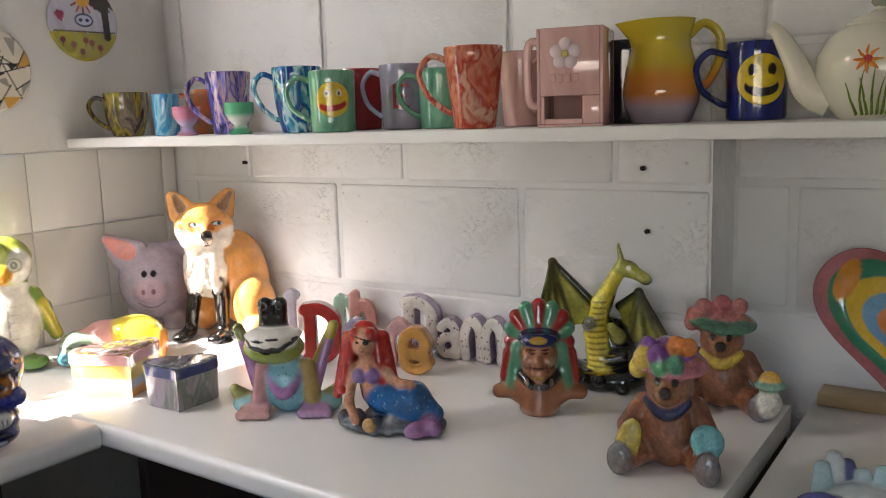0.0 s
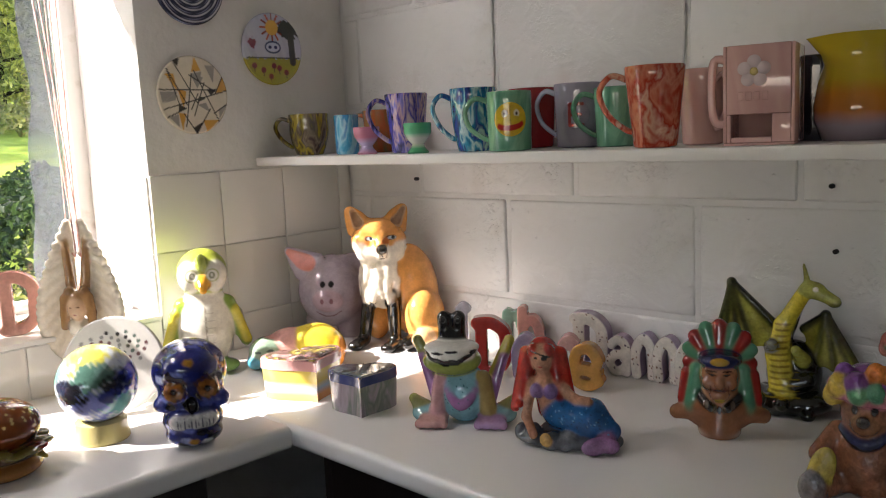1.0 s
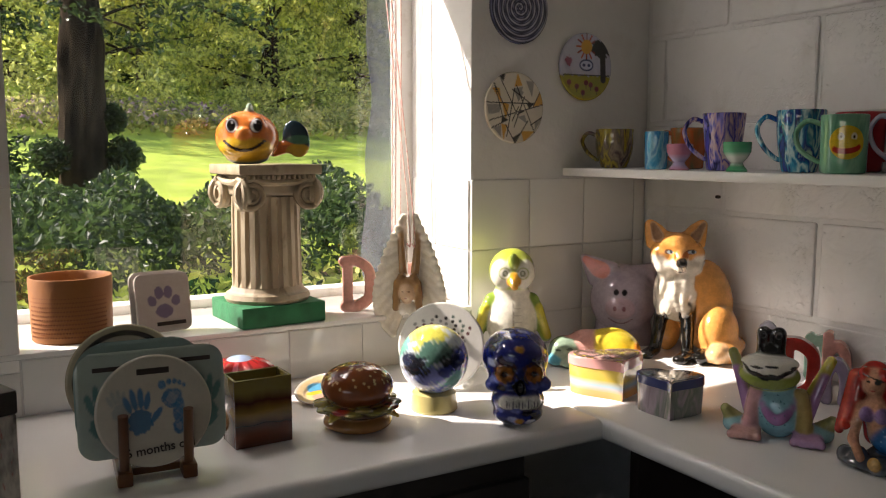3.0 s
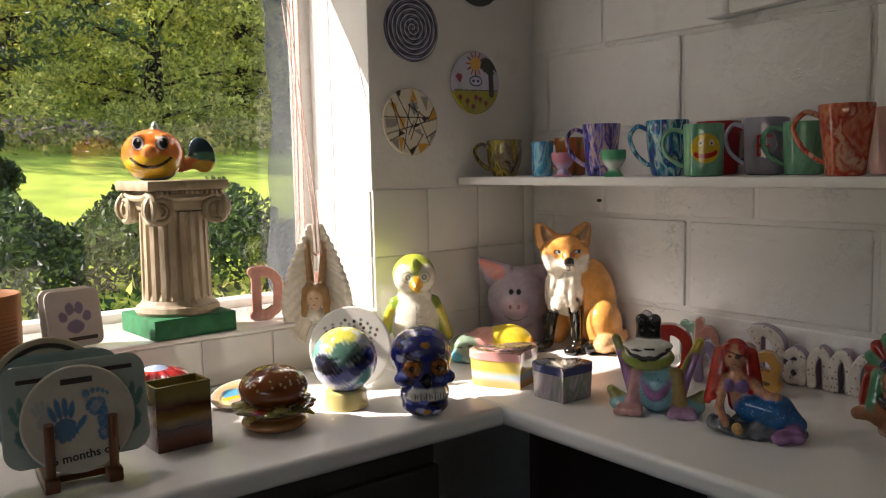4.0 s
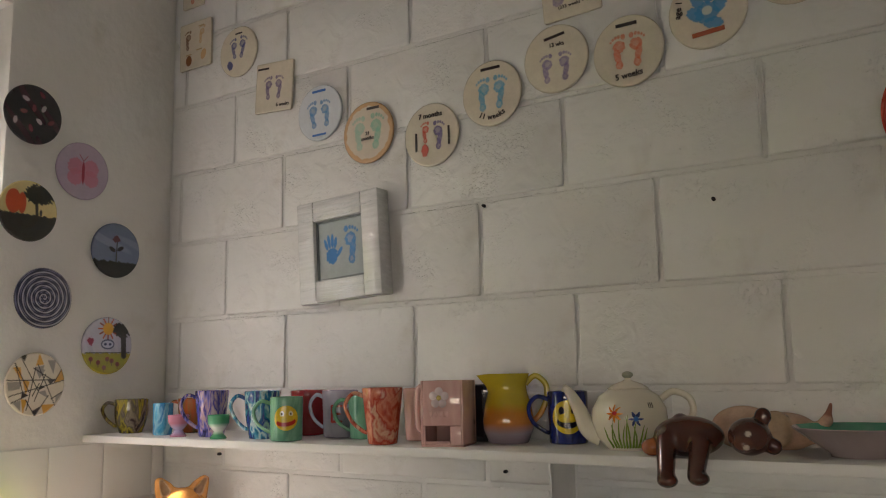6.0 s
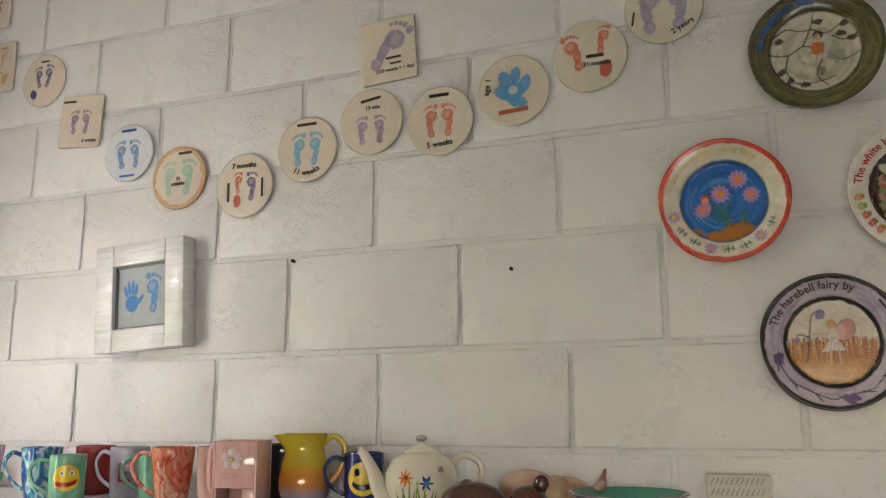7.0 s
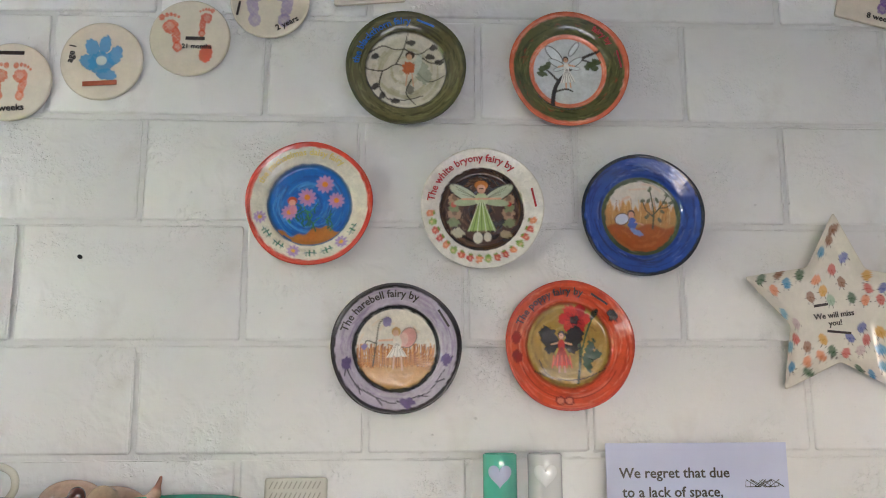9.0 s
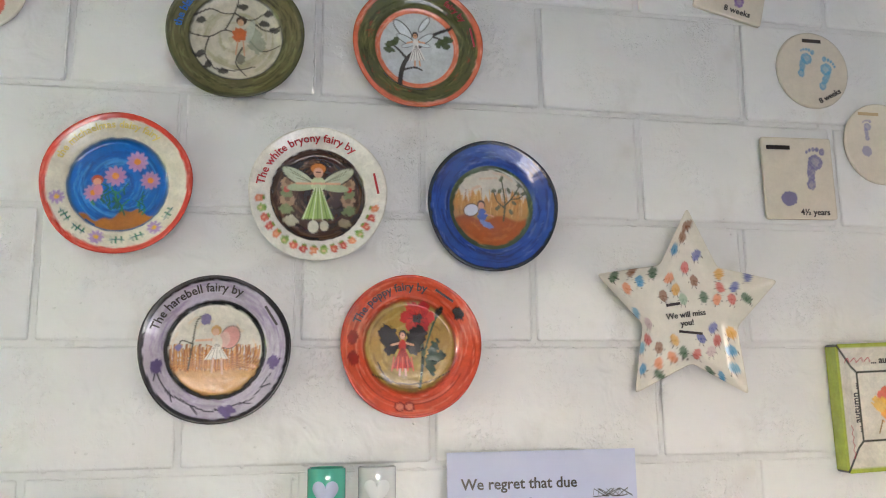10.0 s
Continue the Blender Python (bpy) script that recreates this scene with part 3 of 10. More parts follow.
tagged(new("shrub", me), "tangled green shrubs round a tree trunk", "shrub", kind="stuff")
def weed_place(rng):
    x, y = rng.uniform(-22.5, -19.5), rng.uniform(-6, 24)
    return np.array((x, y, ground_height(x, y) + rng.uniform(0.0, 1.0) ** 0.7 * (0.6 + 0.15 * math.sin(y * 0.8))))
me = leaves(9000, weed_place, 0.10, 11)
me.materials.append(STALK)
tagged(new("tall_grass", me), "tall dry grass at the back of the lawn", "grass", kind="stuff")
def under_place(rng):
    k = rng.integers(34)
    c = np.array((-24.2 + 0.9 * math.sin(k * 2.7), -6 + k * 1.05, 0.0))
    d = rng.normal(size=3)
    d /= np.linalg.norm(d)
    r = 1.0 + 0.5 * math.sin(k * 1.9)
    p = c + d * r * rng.uniform(0.6, 1.05)
    return np.array((p[0], p[1], ground_height(p[0], p[1]) + abs(p[2]) * 1.5 + 0.1))
me = leaves(26000, under_place, 0.085, 23)
me.materials.append(LEAF)
tagged(new("undergrowth", me), "rounded green bushes at the foot of the trees", "bushes", kind="stuff")
def flower_place(rng):
    x, y = rng.uniform(-22.5, -19.0), rng.uniform(-2, 5.6)
    return np.array((x, y, ground_height(x, y) + rng.uniform(0.30, 0.75)))
me = leaves(800, flower_place, 0.065, 12)
me.materials.append(WEED)
tagged(new("flowers", me), "tall purple flower spikes at the back of the lawn", "flowers", kind="stuff")
# far wood that closes the view
def wood_place(rng):
    y = rng.uniform(-60, 130)
    x = -62 + rng.uniform(-4, 4)
    return np.array((x, y, ground_height(x, 0) + 30 * rng.uniform(0, 1)))
me = leaves(16000, wood_place, 0.95, 13)
me.materials.append(LEAF)
tagged(new("backdrop", me), "dense dark wood far behind the lawn", "wood", kind="structure")
# flat dark green sheet, coloured as the shade between the far trees
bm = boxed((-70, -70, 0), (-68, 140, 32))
tagged(part("backdrop", bm, LEAF3), "dark sheet for the shade deep in the wood behind the lawn", "wood", kind="structure")

# ---------- clay: smooth modelled figures with painted colours ----------
def srgb(h):
    return np.array(lin(h))

class Clay:
    """A figure modelled from rounded lumps that flow into one another; each lump has its glaze colour."""
    def __init__(self, k=0.008):
        self.k, self.lumps, self.spots, self.ragged = k, [], [], 0.0
        self.pivot, self.spin = np.zeros(3), np.eye(3)
    def turned(self, a, x=0.0, y=0.0, z=0.0):
        """What is added after this is turned by a degrees round an upright line."""
        self.pivot, self.spin = np.array((x, y, z)), np.array(Euler((0, 0, radians(a))).to_matrix())
        return self
    def put(self, p):
        return self.spin @ (np.array(p, float) - self.pivot) + self.pivot
    def ball(self, x, y, z, rx, ry=None, rz=None, col="ffffff", turn=(0, 0, 0), cut=False):
        r = np.array((rx, ry or rx, rz or ry or rx))
        R = self.spin @ np.array(Euler([radians(a) for a in turn]).to_matrix())
        c = self.put((x, y, z))
        ext = np.abs(R) @ r
        def d(P):
            q = (P - c) @ R
            k0 = np.linalg.norm(q / r, axis=-1)
            k1 = np.linalg.norm(q / (r * r), axis=-1)
            return np.where(k1 < 1e-6, -r.min(), k0 * (k0 - 1) / np.maximum(k1, 1e-6))
        self.lumps.append((d, c - ext, c + ext, srgb(col), cut))
        return self
    def cap(self, x0, y0, z0, x1, y1, z1, r0, r1=None, col="ffffff"):
        a, b = self.put((x0, y0, z0)), self.put((x1, y1, z1))
        r1 = r0 if r1 is None else r1
        ab = b - a
        def d(P):
            t = np.clip(((P - a) @ ab) / (ab @ ab), 0, 1)
            return np.linalg.norm(P - a - t[..., None] * ab, axis=-1) - (r0 + (r1 - r0) * t)
        m = max(r0, r1)
        self.lumps.append((d, np.minimum(a, b) - m, np.maximum(a, b) + m, srgb(col), False))
        return self
    def sheet(self, ax, ay, az, bx, by, bz, cx, cy, cz, th, col="ffffff"):
        a, b, c = (self.put(v) for v in ((ax, ay, az), (bx, by, bz), (cx, cy, cz)))
        n = np.cross(b - a, c - a)
        def seg(P, p, q):
            t = np.clip(((P - p) @ (q - p)) / ((q - p) @ (q - p)), 0, 1)
            return ((P - p - t[..., None] * (q - p)) ** 2).sum(-1)
        def d(P):
            inside = sum(np.sign((P - p) @ np.cross(q - p, n)) for p, q in ((a, b), (b, c), (c, a)))
            edge = np.minimum(np.minimum(seg(P, a, b), seg(P, b, c)), seg(P, c, a))
            return np.sqrt(np.where(inside <= -2.5, ((P - a) @ n) ** 2 / (n @ n), edge)) - th
        L = np.stack([a, b, c])
        self.lumps.append((d, L.min(0) - th, L.max(0) + th, srgb(col), False))
        return self
    def band(self, pts, r, half, col="ffffff"):
        """A flat-faced stroke in the xz plane along pts, r its half width and half its half depth."""
        pts = np.array(pts, float)
        def d(P):
            Q = P[..., (0, 2)]
            e = np.full(Q.shape[:-1], 9.0)
            for a, b in zip(pts, pts[1:]):
                t = np.clip(((Q - a) @ (b - a)) / ((b - a) @ (b - a)), 0, 1)
                e = np.minimum(e, np.linalg.norm(Q - a - t[..., None] * (b - a), axis=-1))
            u, v = e - r + 0.003, np.abs(P[..., 1]) - half + 0.003
            return np.hypot(np.maximum(u, 0), np.maximum(v, 0)) + np.minimum(np.maximum(u, v), 0) - 0.003
        lo, hi = pts.min(0) - r, pts.max(0) + r
        self.lumps.append((d, np.array((lo[0], -half, lo[1])), np.array((hi[0], half, hi[1])), srgb(col), False))
        return self
    def spot(self, x, y, z, r, ry=None, rz=None, col="000000"):
        self.spots.append((self.put((x, y, z)), np.array((r, ry or r, rz or ry or r)), srgb(col)))
        return self
    def build(self, name, cell=0.0022, mat=None, flat=True):
        solid = [l for l in self.lumps if not l[4]]
        lo = np.min([l[1] for l in solid], 0) - 3 * cell
        hi = np.max([l[2] for l in solid], 0) + 3 * cell
        if flat:
            lo[2] = -2 * cell
        n = np.ceil((hi - lo) / cell).astype(int) + 1
        ax = [lo[i] + cell * np.arange(n[i]) for i in range(3)]
        D = np.full(n, 0.05)
        for d, a, b, col, cut in self.lumps:
            m = self.k * 1.5 + 2 * cell
            s = [slice(max(0, int((a[i] - m - lo[i]) / cell)), max(1, min(n[i], int((b[i] + m - lo[i]) / cell) + 2))) for i in range(3)]
            P = np.stack(np.meshgrid(ax[0][s[0]], ax[1][s[1]], ax[2][s[2]], indexing="ij"), -1)
            e, o = d(P), D[tuple(s)]
            if cut:
                D[tuple(s)] = np.maximum(o, -e)
            else:
                h = np.clip(0.5 + 0.5 * (o - e) / self.k, 0, 1)
                D[tuple(s)] = o + (e - o) * h - self.k * h * (1 - h)
        if flat:
            D = np.maximum(D, -ax[2][None, None, :])
        S = D < 0
        # surface nets
        corner = [(i, j, k) for i in (0, 1) for j in (0, 1) for k in (0, 1)]
        sh = lambda A, c: A[c[0]:n[0] - 1 + c[0], c[1]:n[1] - 1 + c[1], c[2]:n[2] - 1 + c[2]]
        cnt = sum(sh(S, c).astype(int) for c in corner)
        act = (cnt > 0) & (cnt < 8)
        idx = np.argwhere(act)
        num = np.full(act.shape, -1)
        num[act] = np.arange(len(idx))
        acc, w = np.zeros((len(idx), 3)), np.zeros(len(idx))
        val = {c: D[idx[:, 0] + c[0], idx[:, 1] + c[1], idx[:, 2] + c[2]] for c in corner}
        for c in corner:
            for q in range(3):
                if c[q] == 0:
                    e = list(c)
                    e[q] = 1
                    va, vb = val[c], val[tuple(e)]
                    x = (va < 0) != (vb < 0)
                    t = np.where(x, va / np.where(x, va - vb, 1), 0)
                    p = np.array(c, float)[None, :].repeat(len(idx), 0)
                    p[:, q] = t
                    acc += p * x[:, None]
                    w += x
        V = lo + cell * (idx + acc / w[:, None])
        faces = []
        for q in range(3):
            u, v = (q + 1) % 3, (q + 2) % 3
            a0 = [slice(1, n[i] - 1) for i in range(3)]
            a0[q] = slice(0, n[q] - 1)
            a1 = list(a0)
            a1[q] = slice(1, n[q])
            ch = S[tuple(a0)] != S[tuple(a1)]
            E = np.argwhere(ch)
            E[:, u] += 1
            E[:, v] += 1
            ins = S[E[:, 0], E[:, 1], E[:, 2]]
            def at(du, dv):
                f = E.copy()
                f[:, u] += du
                f[:, v] += dv
                return num[f[:, 0], f[:, 1], f[:, 2]]
            Q = np.stack([at(-1, -1), at(0, -1), at(0, 0), at(-1, 0)], 1)
            faces.append(np.where(ins[:, None], Q, Q[:, ::-1]))
        F = np.concatenate(faces)
        me = bpy.data.meshes.new(name)
        me.from_pydata(V.tolist(), [], F.tolist())
        W, C = np.zeros(len(V)), np.zeros((len(V), 3))
        dist = [(d(V), col) for d, a, b, col, cut in self.lumps if not cut]
        best = np.min([x for x, _ in dist], 0)
        for x, col in dist:
            g = np.exp(-np.minimum((x - best) / 0.0012, 40))
            W += g
            C += g[:, None] * col
        C /= W[:, None]
        for c, r, col in self.spots:
            q = np.linalg.norm((V - c) / r, axis=1)
            if self.ragged:
                w = (V - c) * 210.0
                q = q + self.ragged * (np.sin(w[:, 0] + 1.7 * np.sin(w[:, 2] * 0.8)) + np.sin(w[:, 2] * 1.3 + 1.4 * np.sin(w[:, 1] * 0.9 + w[:, 0] * 0.7)) + 0.7 * np.sin(3.1 * w[:, 0] + 2.3 * w[:, 2]))
            g = np.clip((1.0 - q) / (0.5 if self.ragged else 0.18) + 0.5, 0, 1)[:, None]
            C = C * (1 - g) + col * g
        at_ = me.color_attributes.new("paint", "FLOAT_COLOR", "POINT")
        at_.data.foreach_set("color", np.concatenate([C, np.ones((len(V), 1))], 1).ravel())
        me.polygons.foreach_set("use_smooth", [True] * len(me.polygons))
        me.materials.append(mat or PAINTED)
        return me

def figure(name, clay, m, label, category="figurine", cell=0.0022, mat=None, flat=True):
    ob = new(name, clay.build(name, cell, mat, flat))
    ob.matrix_basis = m
    return tagged(ob, label, category)

# ---------- painted plates and plaques ----------
class Canvas:
    """Colours painted on points (X, Y), in metres from the middle."""
    def __init__(self, X, Y, ground):
        self.X, self.Y = X, Y
        self.C = np.tile(srgb(ground), (len(X), 1))
        self.seed = 1.0
    def rough(self, s, seed=0.0):
        X, Y = self.X / s, self.Y / s
        return (np.sin(X * 1.7 + 2.1 * np.sin(Y * 1.3 + seed)) + np.sin(Y * 2.3 + 1.7 * np.sin(X * 1.9 + seed * 2)) + np.sin((X + Y) * 3.1 + seed)) / 3
    def mix(self, g, col):
        self.C = self.C * (1 - g[:, None]) + srgb(col) * g[:, None]
        return self
    def oval(self, x, y, rx, ry=None, turn=0, col="000000", alpha=1.0, ragged=0.0):
        a = radians(turn)
        ry = ry or rx
        dx, dy = self.X - x, self.Y - y
        u, v = dx * math.cos(a) + dy * math.sin(a), -dx * math.sin(a) + dy * math.cos(a)
        d = np.sqrt((u / rx) ** 2 + (v / ry) ** 2) + ragged * self.rough(0.006, x * 100 + y * 37)
        return self.mix(alpha * np.clip((1 - d) * min(rx, ry) / 0.0012 + 0.5, 0, 1), col)
    def ring(self, r0, r1, col, alpha=1.0, ragged=0.0):
        r = np.hypot(self.X, self.Y) + ragged * self.rough(0.012, r0 * 300)
        g = np.clip((r - r0) / 0.0012 + 0.5, 0, 1) * np.clip((r1 - r) / 0.0012 + 0.5, 0, 1)
        return self.mix(alpha * g, col)
    def line(self, x0, y0, x1, y1, w, col, alpha=1.0):
        a, b = np.array((x0, y0)), np.array((x1, y1))
        P = np.stack([self.X, self.Y], 1)
        t = np.clip(((P - a) @ (b - a)) / ((b - a) @ (b - a)), 0, 1)
        d = np.linalg.norm(P - a - t[:, None] * (b - a), axis=1)
        return self.mix(alpha * np.clip((w / 2 - d) / 0.001 + 0.5, 0, 1), col)
    def tri(self, a, b, d, col):
        g = np.ones(len(self.X))
        w = 1.0 if (b[0] - a[0]) * (d[1] - a[1]) > (b[1] - a[1]) * (d[0] - a[0]) else -1.0
        for p, q in ((a, b), (b, d), (d, a)):
            e = w * ((q[0] - p[0]) * (self.Y - p[1]) - (q[1] - p[1]) * (self.X - p[0])) / math.hypot(q[0] - p[0], q[1] - p[1])
            g = g * np.clip(e / 0.0012 + 0.5, 0, 1)
        return self.mix(g * 0.95, col)
    def below(self, y, col, alpha=1.0, ragged=0.004, r=9.0):
        g = np.clip((y + ragged * self.rough(0.008, y * 50) - self.Y) / 0.0015 + 0.5, 0, 1) * (np.hypot(self.X, self.Y) < r)
        return self.mix(alpha * g, col)
    def streaks(self, col, s=0.01, level=0.2, alpha=0.5, turn=0.0, r0=0.0, r1=9.0, seed=0.0):
        a = radians(turn)
        u, v = self.X * math.cos(a) + self.Y * math.sin(a), -self.X * math.sin(a) + self.Y * math.cos(a)
        q = (np.sin(u / s + 2 * np.sin(v / s * 0.2 + seed)) + np.sin(u / s * 2.3 + seed + 1.5 * np.sin(v / s * 0.33)) + 0.8 * np.sin(v / s * 0.4 + u / s * 0.7 + seed)) / 2.8
        r = np.hypot(self.X, self.Y)
        return self.mix(alpha * np.clip((q - level) / 0.3, 0, 1) * ((r >= r0) & (r <= r1)), col)
    def arcs(self, r0, r1, n, col, alpha=0.5, seed=1, span=(0.2, 0.9), width=(0.0012, 0.004)):
        """Single brush strokes that follow the rim."""
        g = random.Random(seed)
        r, th = np.hypot(self.X, self.Y), np.arctan2(self.Y, self.X)
        for _ in range(n):
            q, a, b, w, k = g.uniform(r0, r1), g.uniform(-math.pi, math.pi), g.uniform(*span) / 2, g.uniform(*width), g.uniform(-0.006, 0.006)
            d = np.abs((th - a + np.pi) % (2 * np.pi) - np.pi)
            m = np.clip((w / 2 - np.abs(r - q - k * d / b)) / 0.0012 + 0.5, 0, 1) * np.clip((b - d) / 0.06 + 0.5, 0, 1) * ((r > r0 - 0.003) & (r < r1 + 0.003))
            self.mix(alpha * g.uniform(0.6, 1.0) * m, col)
        return self
    def curve(self, pts, w, col, alpha=0.95):
        p = [(v.x, v.y) for v in spline([(x, y, 0) for x, y in pts], 4)]
        for k, (a, b) in enumerate(zip(p, p[1:])):
            self.line(*a, *b, w * (1 - 0.45 * k / len(p)), col, alpha)
        return self
    def fairy(self, x, y, h, dress, hair, wing, skin="d9ab8c", dark="3a2c24", arms=True):
        """A small brushed figure with wings and a wide skirt."""
        for k in (-1, 1):
            self.oval(x + 0.26 * h * k, y + 0.20 * h, 0.30 * h, 0.11 * h, 32 * k, dark, 0.75).oval(x + 0.26 * h * k, y + 0.20 * h, 0.28 * h, 0.085 * h, 32 * k, wing)
            self.oval(x + 0.22 * h * k, y + 0.04 * h, 0.20 * h, 0.07 * h, -14 * k, dark, 0.6).oval(x + 0.22 * h * k, y + 0.04 * h, 0.18 * h, 0.05 * h, -14 * k, wing)
            self.line(x + 0.06 * h * k, y - 0.38 * h, x + 0.07 * h * k, y - 0.56 * h, 0.045 * h, skin)
            if arms:
                self.line(x, y + 0.16 * h, x + 0.24 * h * k, y + 0.10 * h, 0.05 * h, skin)
        self.tri((x - 0.24 * h, y - 0.42 * h), (x + 0.24 * h, y - 0.40 * h), (x, y + 0.16 * h), dress)
        self.oval(x, y + 0.08 * h, 0.08 * h, 0.14 * h, 0, dress)
        for k in range(-2, 3):
            self.line(x + 0.01 * h * k, y + 0.02 * h, x + 0.09 * h * k, y - 0.40 * h, 0.0012, dark, 0.6)
        return self.oval(x, y + 0.33 * h, 0.085 * h, 0.10 * h, 0, hair).oval(x, y + 0.30 * h, 0.06 * h, 0.075 * h, 0, skin).line(x - 0.03 * h, y + 0.315 * h, x + 0.03 * h, y + 0.315 * h, 0.0012, dark, 0.7)
    def daisy(self, x, y, r, petal, eye, n=9, turn=0):
        for k in range(n):
            a = turn + 360 * k / n
            self.oval(x + 0.6 * r * math.cos(radians(a)), y + 0.6 * r * math.sin(radians(a)), 0.42 * r, 0.2 * r, a, petal)
        return self.oval(x, y, 0.32 * r, col=eye)
    def footprint(self, x, y, h, col, turn=0, side=1, alpha=0.85, faint=0.0):
        """A painted footprint of height h; side: where the big toe is."""
        a = radians(turn)
        def at(u, v):
            return x + (u * math.cos(a) - v * math.sin(a)) * h, y + (u * math.sin(a) + v * math.cos(a)) * h
        keep = self.C.copy()
        self.oval(*at(0.03 * side, 0.14), 0.175 * h, 0.17 * h, turn + 14 * side, col, alpha, 0.10)
        self.oval(*at(-0.045 * side, -0.10), 0.095 * h, 0.24 * h, turn + 7 * side, col, alpha * (1 - faint), 0.10)
        self.oval(*at(-0.02 * side, -0.36), 0.105 * h, 0.125 * h, turn, col, alpha, 0.10)
        for u, v, r in ((0.17, 0.40, 0.066), (0.05, 0.43, 0.044), (-0.04, 0.42, 0.040), (-0.12, 0.385, 0.036), (-0.185, 0.33, 0.032)):
            self.oval(*at(u * side, v), r * h, r * h * 1.2, turn, col, alpha, 0.08)
        # thin patches where the paint did not take
        full = self.C
        w = (0.5 + 0.5 * self.rough(0.09 * h, x * 60 + h * 90)) * np.clip(0.5 + 1.2 * self.rough(0.03 * h, y * 50), 0.15, 1)
        self.C = full * (1 - 0.42 * w[:, None]) + keep * (0.42 * w[:, None])
        for u, v, r1, r2 in ((0.04, 0.15, 0.085, 0.09), (-0.02, -0.35, 0.05, 0.065)):
            self.oval(*at(u * side, v), r1 * h, r2 * h, turn, CREAM, 0.28 * alpha, 0.30)
        return self
    def handprint(self, x, y, h, col, turn=0, side=1, alpha=0.85):
        a = radians(turn)
        def at(u, v):
            return x + (u * math.cos(a) - v * math.sin(a)) * h, y + (u * math.sin(a) + v * math.cos(a)) * h
        self.oval(*at(0, -0.2), 0.24 * h, 0.26 * h, turn, col, alpha, 0.12)
        for u, v, t, l in ((-0.2, 0.2, 14, 0.2), (-0.07, 0.28, 5, 0.24), (0.07, 0.28, -5, 0.23), (0.19, 0.2, -16, 0.19)):
            self.oval(*at(u, v), 0.062 * h, l * h, turn + t, col, alpha, 0.08)
        self.oval(*at(0.33 * side, -0.12), 0.065 * h, 0.19 * h, turn - 42 * side, col, alpha, 0.08)
        return self

def polar_mesh(name, prof, paint, ground, nth=192, mat=None, wobble=0.0, ripple=0):
    """A turned plate lying in the xz plane and facing -y: prof is a list of (radius, height towards the viewer); paint(canvas) colours it."""
    th = 2 * np.pi * np.arange(nth) / nth
    R, Z, keep = [], [], []
    for r, z in prof:
        R.append(r)
        Z.append(z)
    R, Z = np.array(R), np.array(Z)
    f = 1 + wobble * np.sin(3 * th + 1) + wobble * np.sin(5 * th)
    if ripple:
        f = f + 0.02 * np.cos(ripple * th)
    X = R[:, None] * np.cos(th) * (1 + (f - 1) * (R[:, None] / R.max()))
    Y = R[:, None] * np.sin(th) * (1 + (f - 1) * (R[:, None] / R.max()))
    V = np.stack([X, -np.repeat(Z[:, None], nth, 1), Y], -1).reshape(-1, 3)
    n = len(R)
    i, j = np.meshgrid(np.arange(n - 1), np.arange(nth), indexing="ij")
    a, b = i * nth + j, i * nth + (j + 1) % nth
    F = np.stack([a, b, b + nth, a + nth], -1).reshape(-1, 4)
    cv = Canvas(V[:, 0], V[:, 2], ground)
    paint(cv)
    me = bpy.data.meshes.new(name)
    me.from_pydata(V.tolist(), [], F.tolist())
    me.update()
    at_ = me.color_attributes.new("paint", "FLOAT_COLOR", "POINT")
    if mat is None:
        cv.C = cv.C ** 1.15          # the glaze deepens the colours
    at_.data.foreach_set("color", np.concatenate([cv.C, np.ones((len(V), 1))], 1).ravel())
    me.polygons.foreach_set("use_smooth", [True] * len(me.polygons))
    me.materials.append(mat or PLATEM)
    return me

def lerp_profile(keys, step):
    out = [keys[0]]
    for (r0, z0), (r1, z1) in zip(keys, keys[1:]):
        n = max(1, int(math.hypot(r1 - r0, z1 - z0) / step))
        out += [(r0 + (r1 - r0) * k / n, z0 + (z1 - z0) * k / n) for k in range(1, n + 1)]
    return out

def dish_profile(r, step=0.0022):
    return lerp_profile([(0.0004, 0.008), (r * 0.60, 0.008), (r * 0.66, 0.011), (r * 0.70, 0.016), (r * 0.76, 0.019), (r * 0.97, 0.027), (r, 0.028), (r, 0.024), (r * 0.75, 0.012), (r * 0.62, 0.0), (0.001, 0.0)], step)

def disc_profile(r, th=0.007, step=0.0019):
    return lerp_profile([(0.0004, th), (r * 0.965, th), (r * 0.99, th * 0.75), (r, th * 0.4), (r * 0.99, 0.0), (0.001, 0.0)], step)

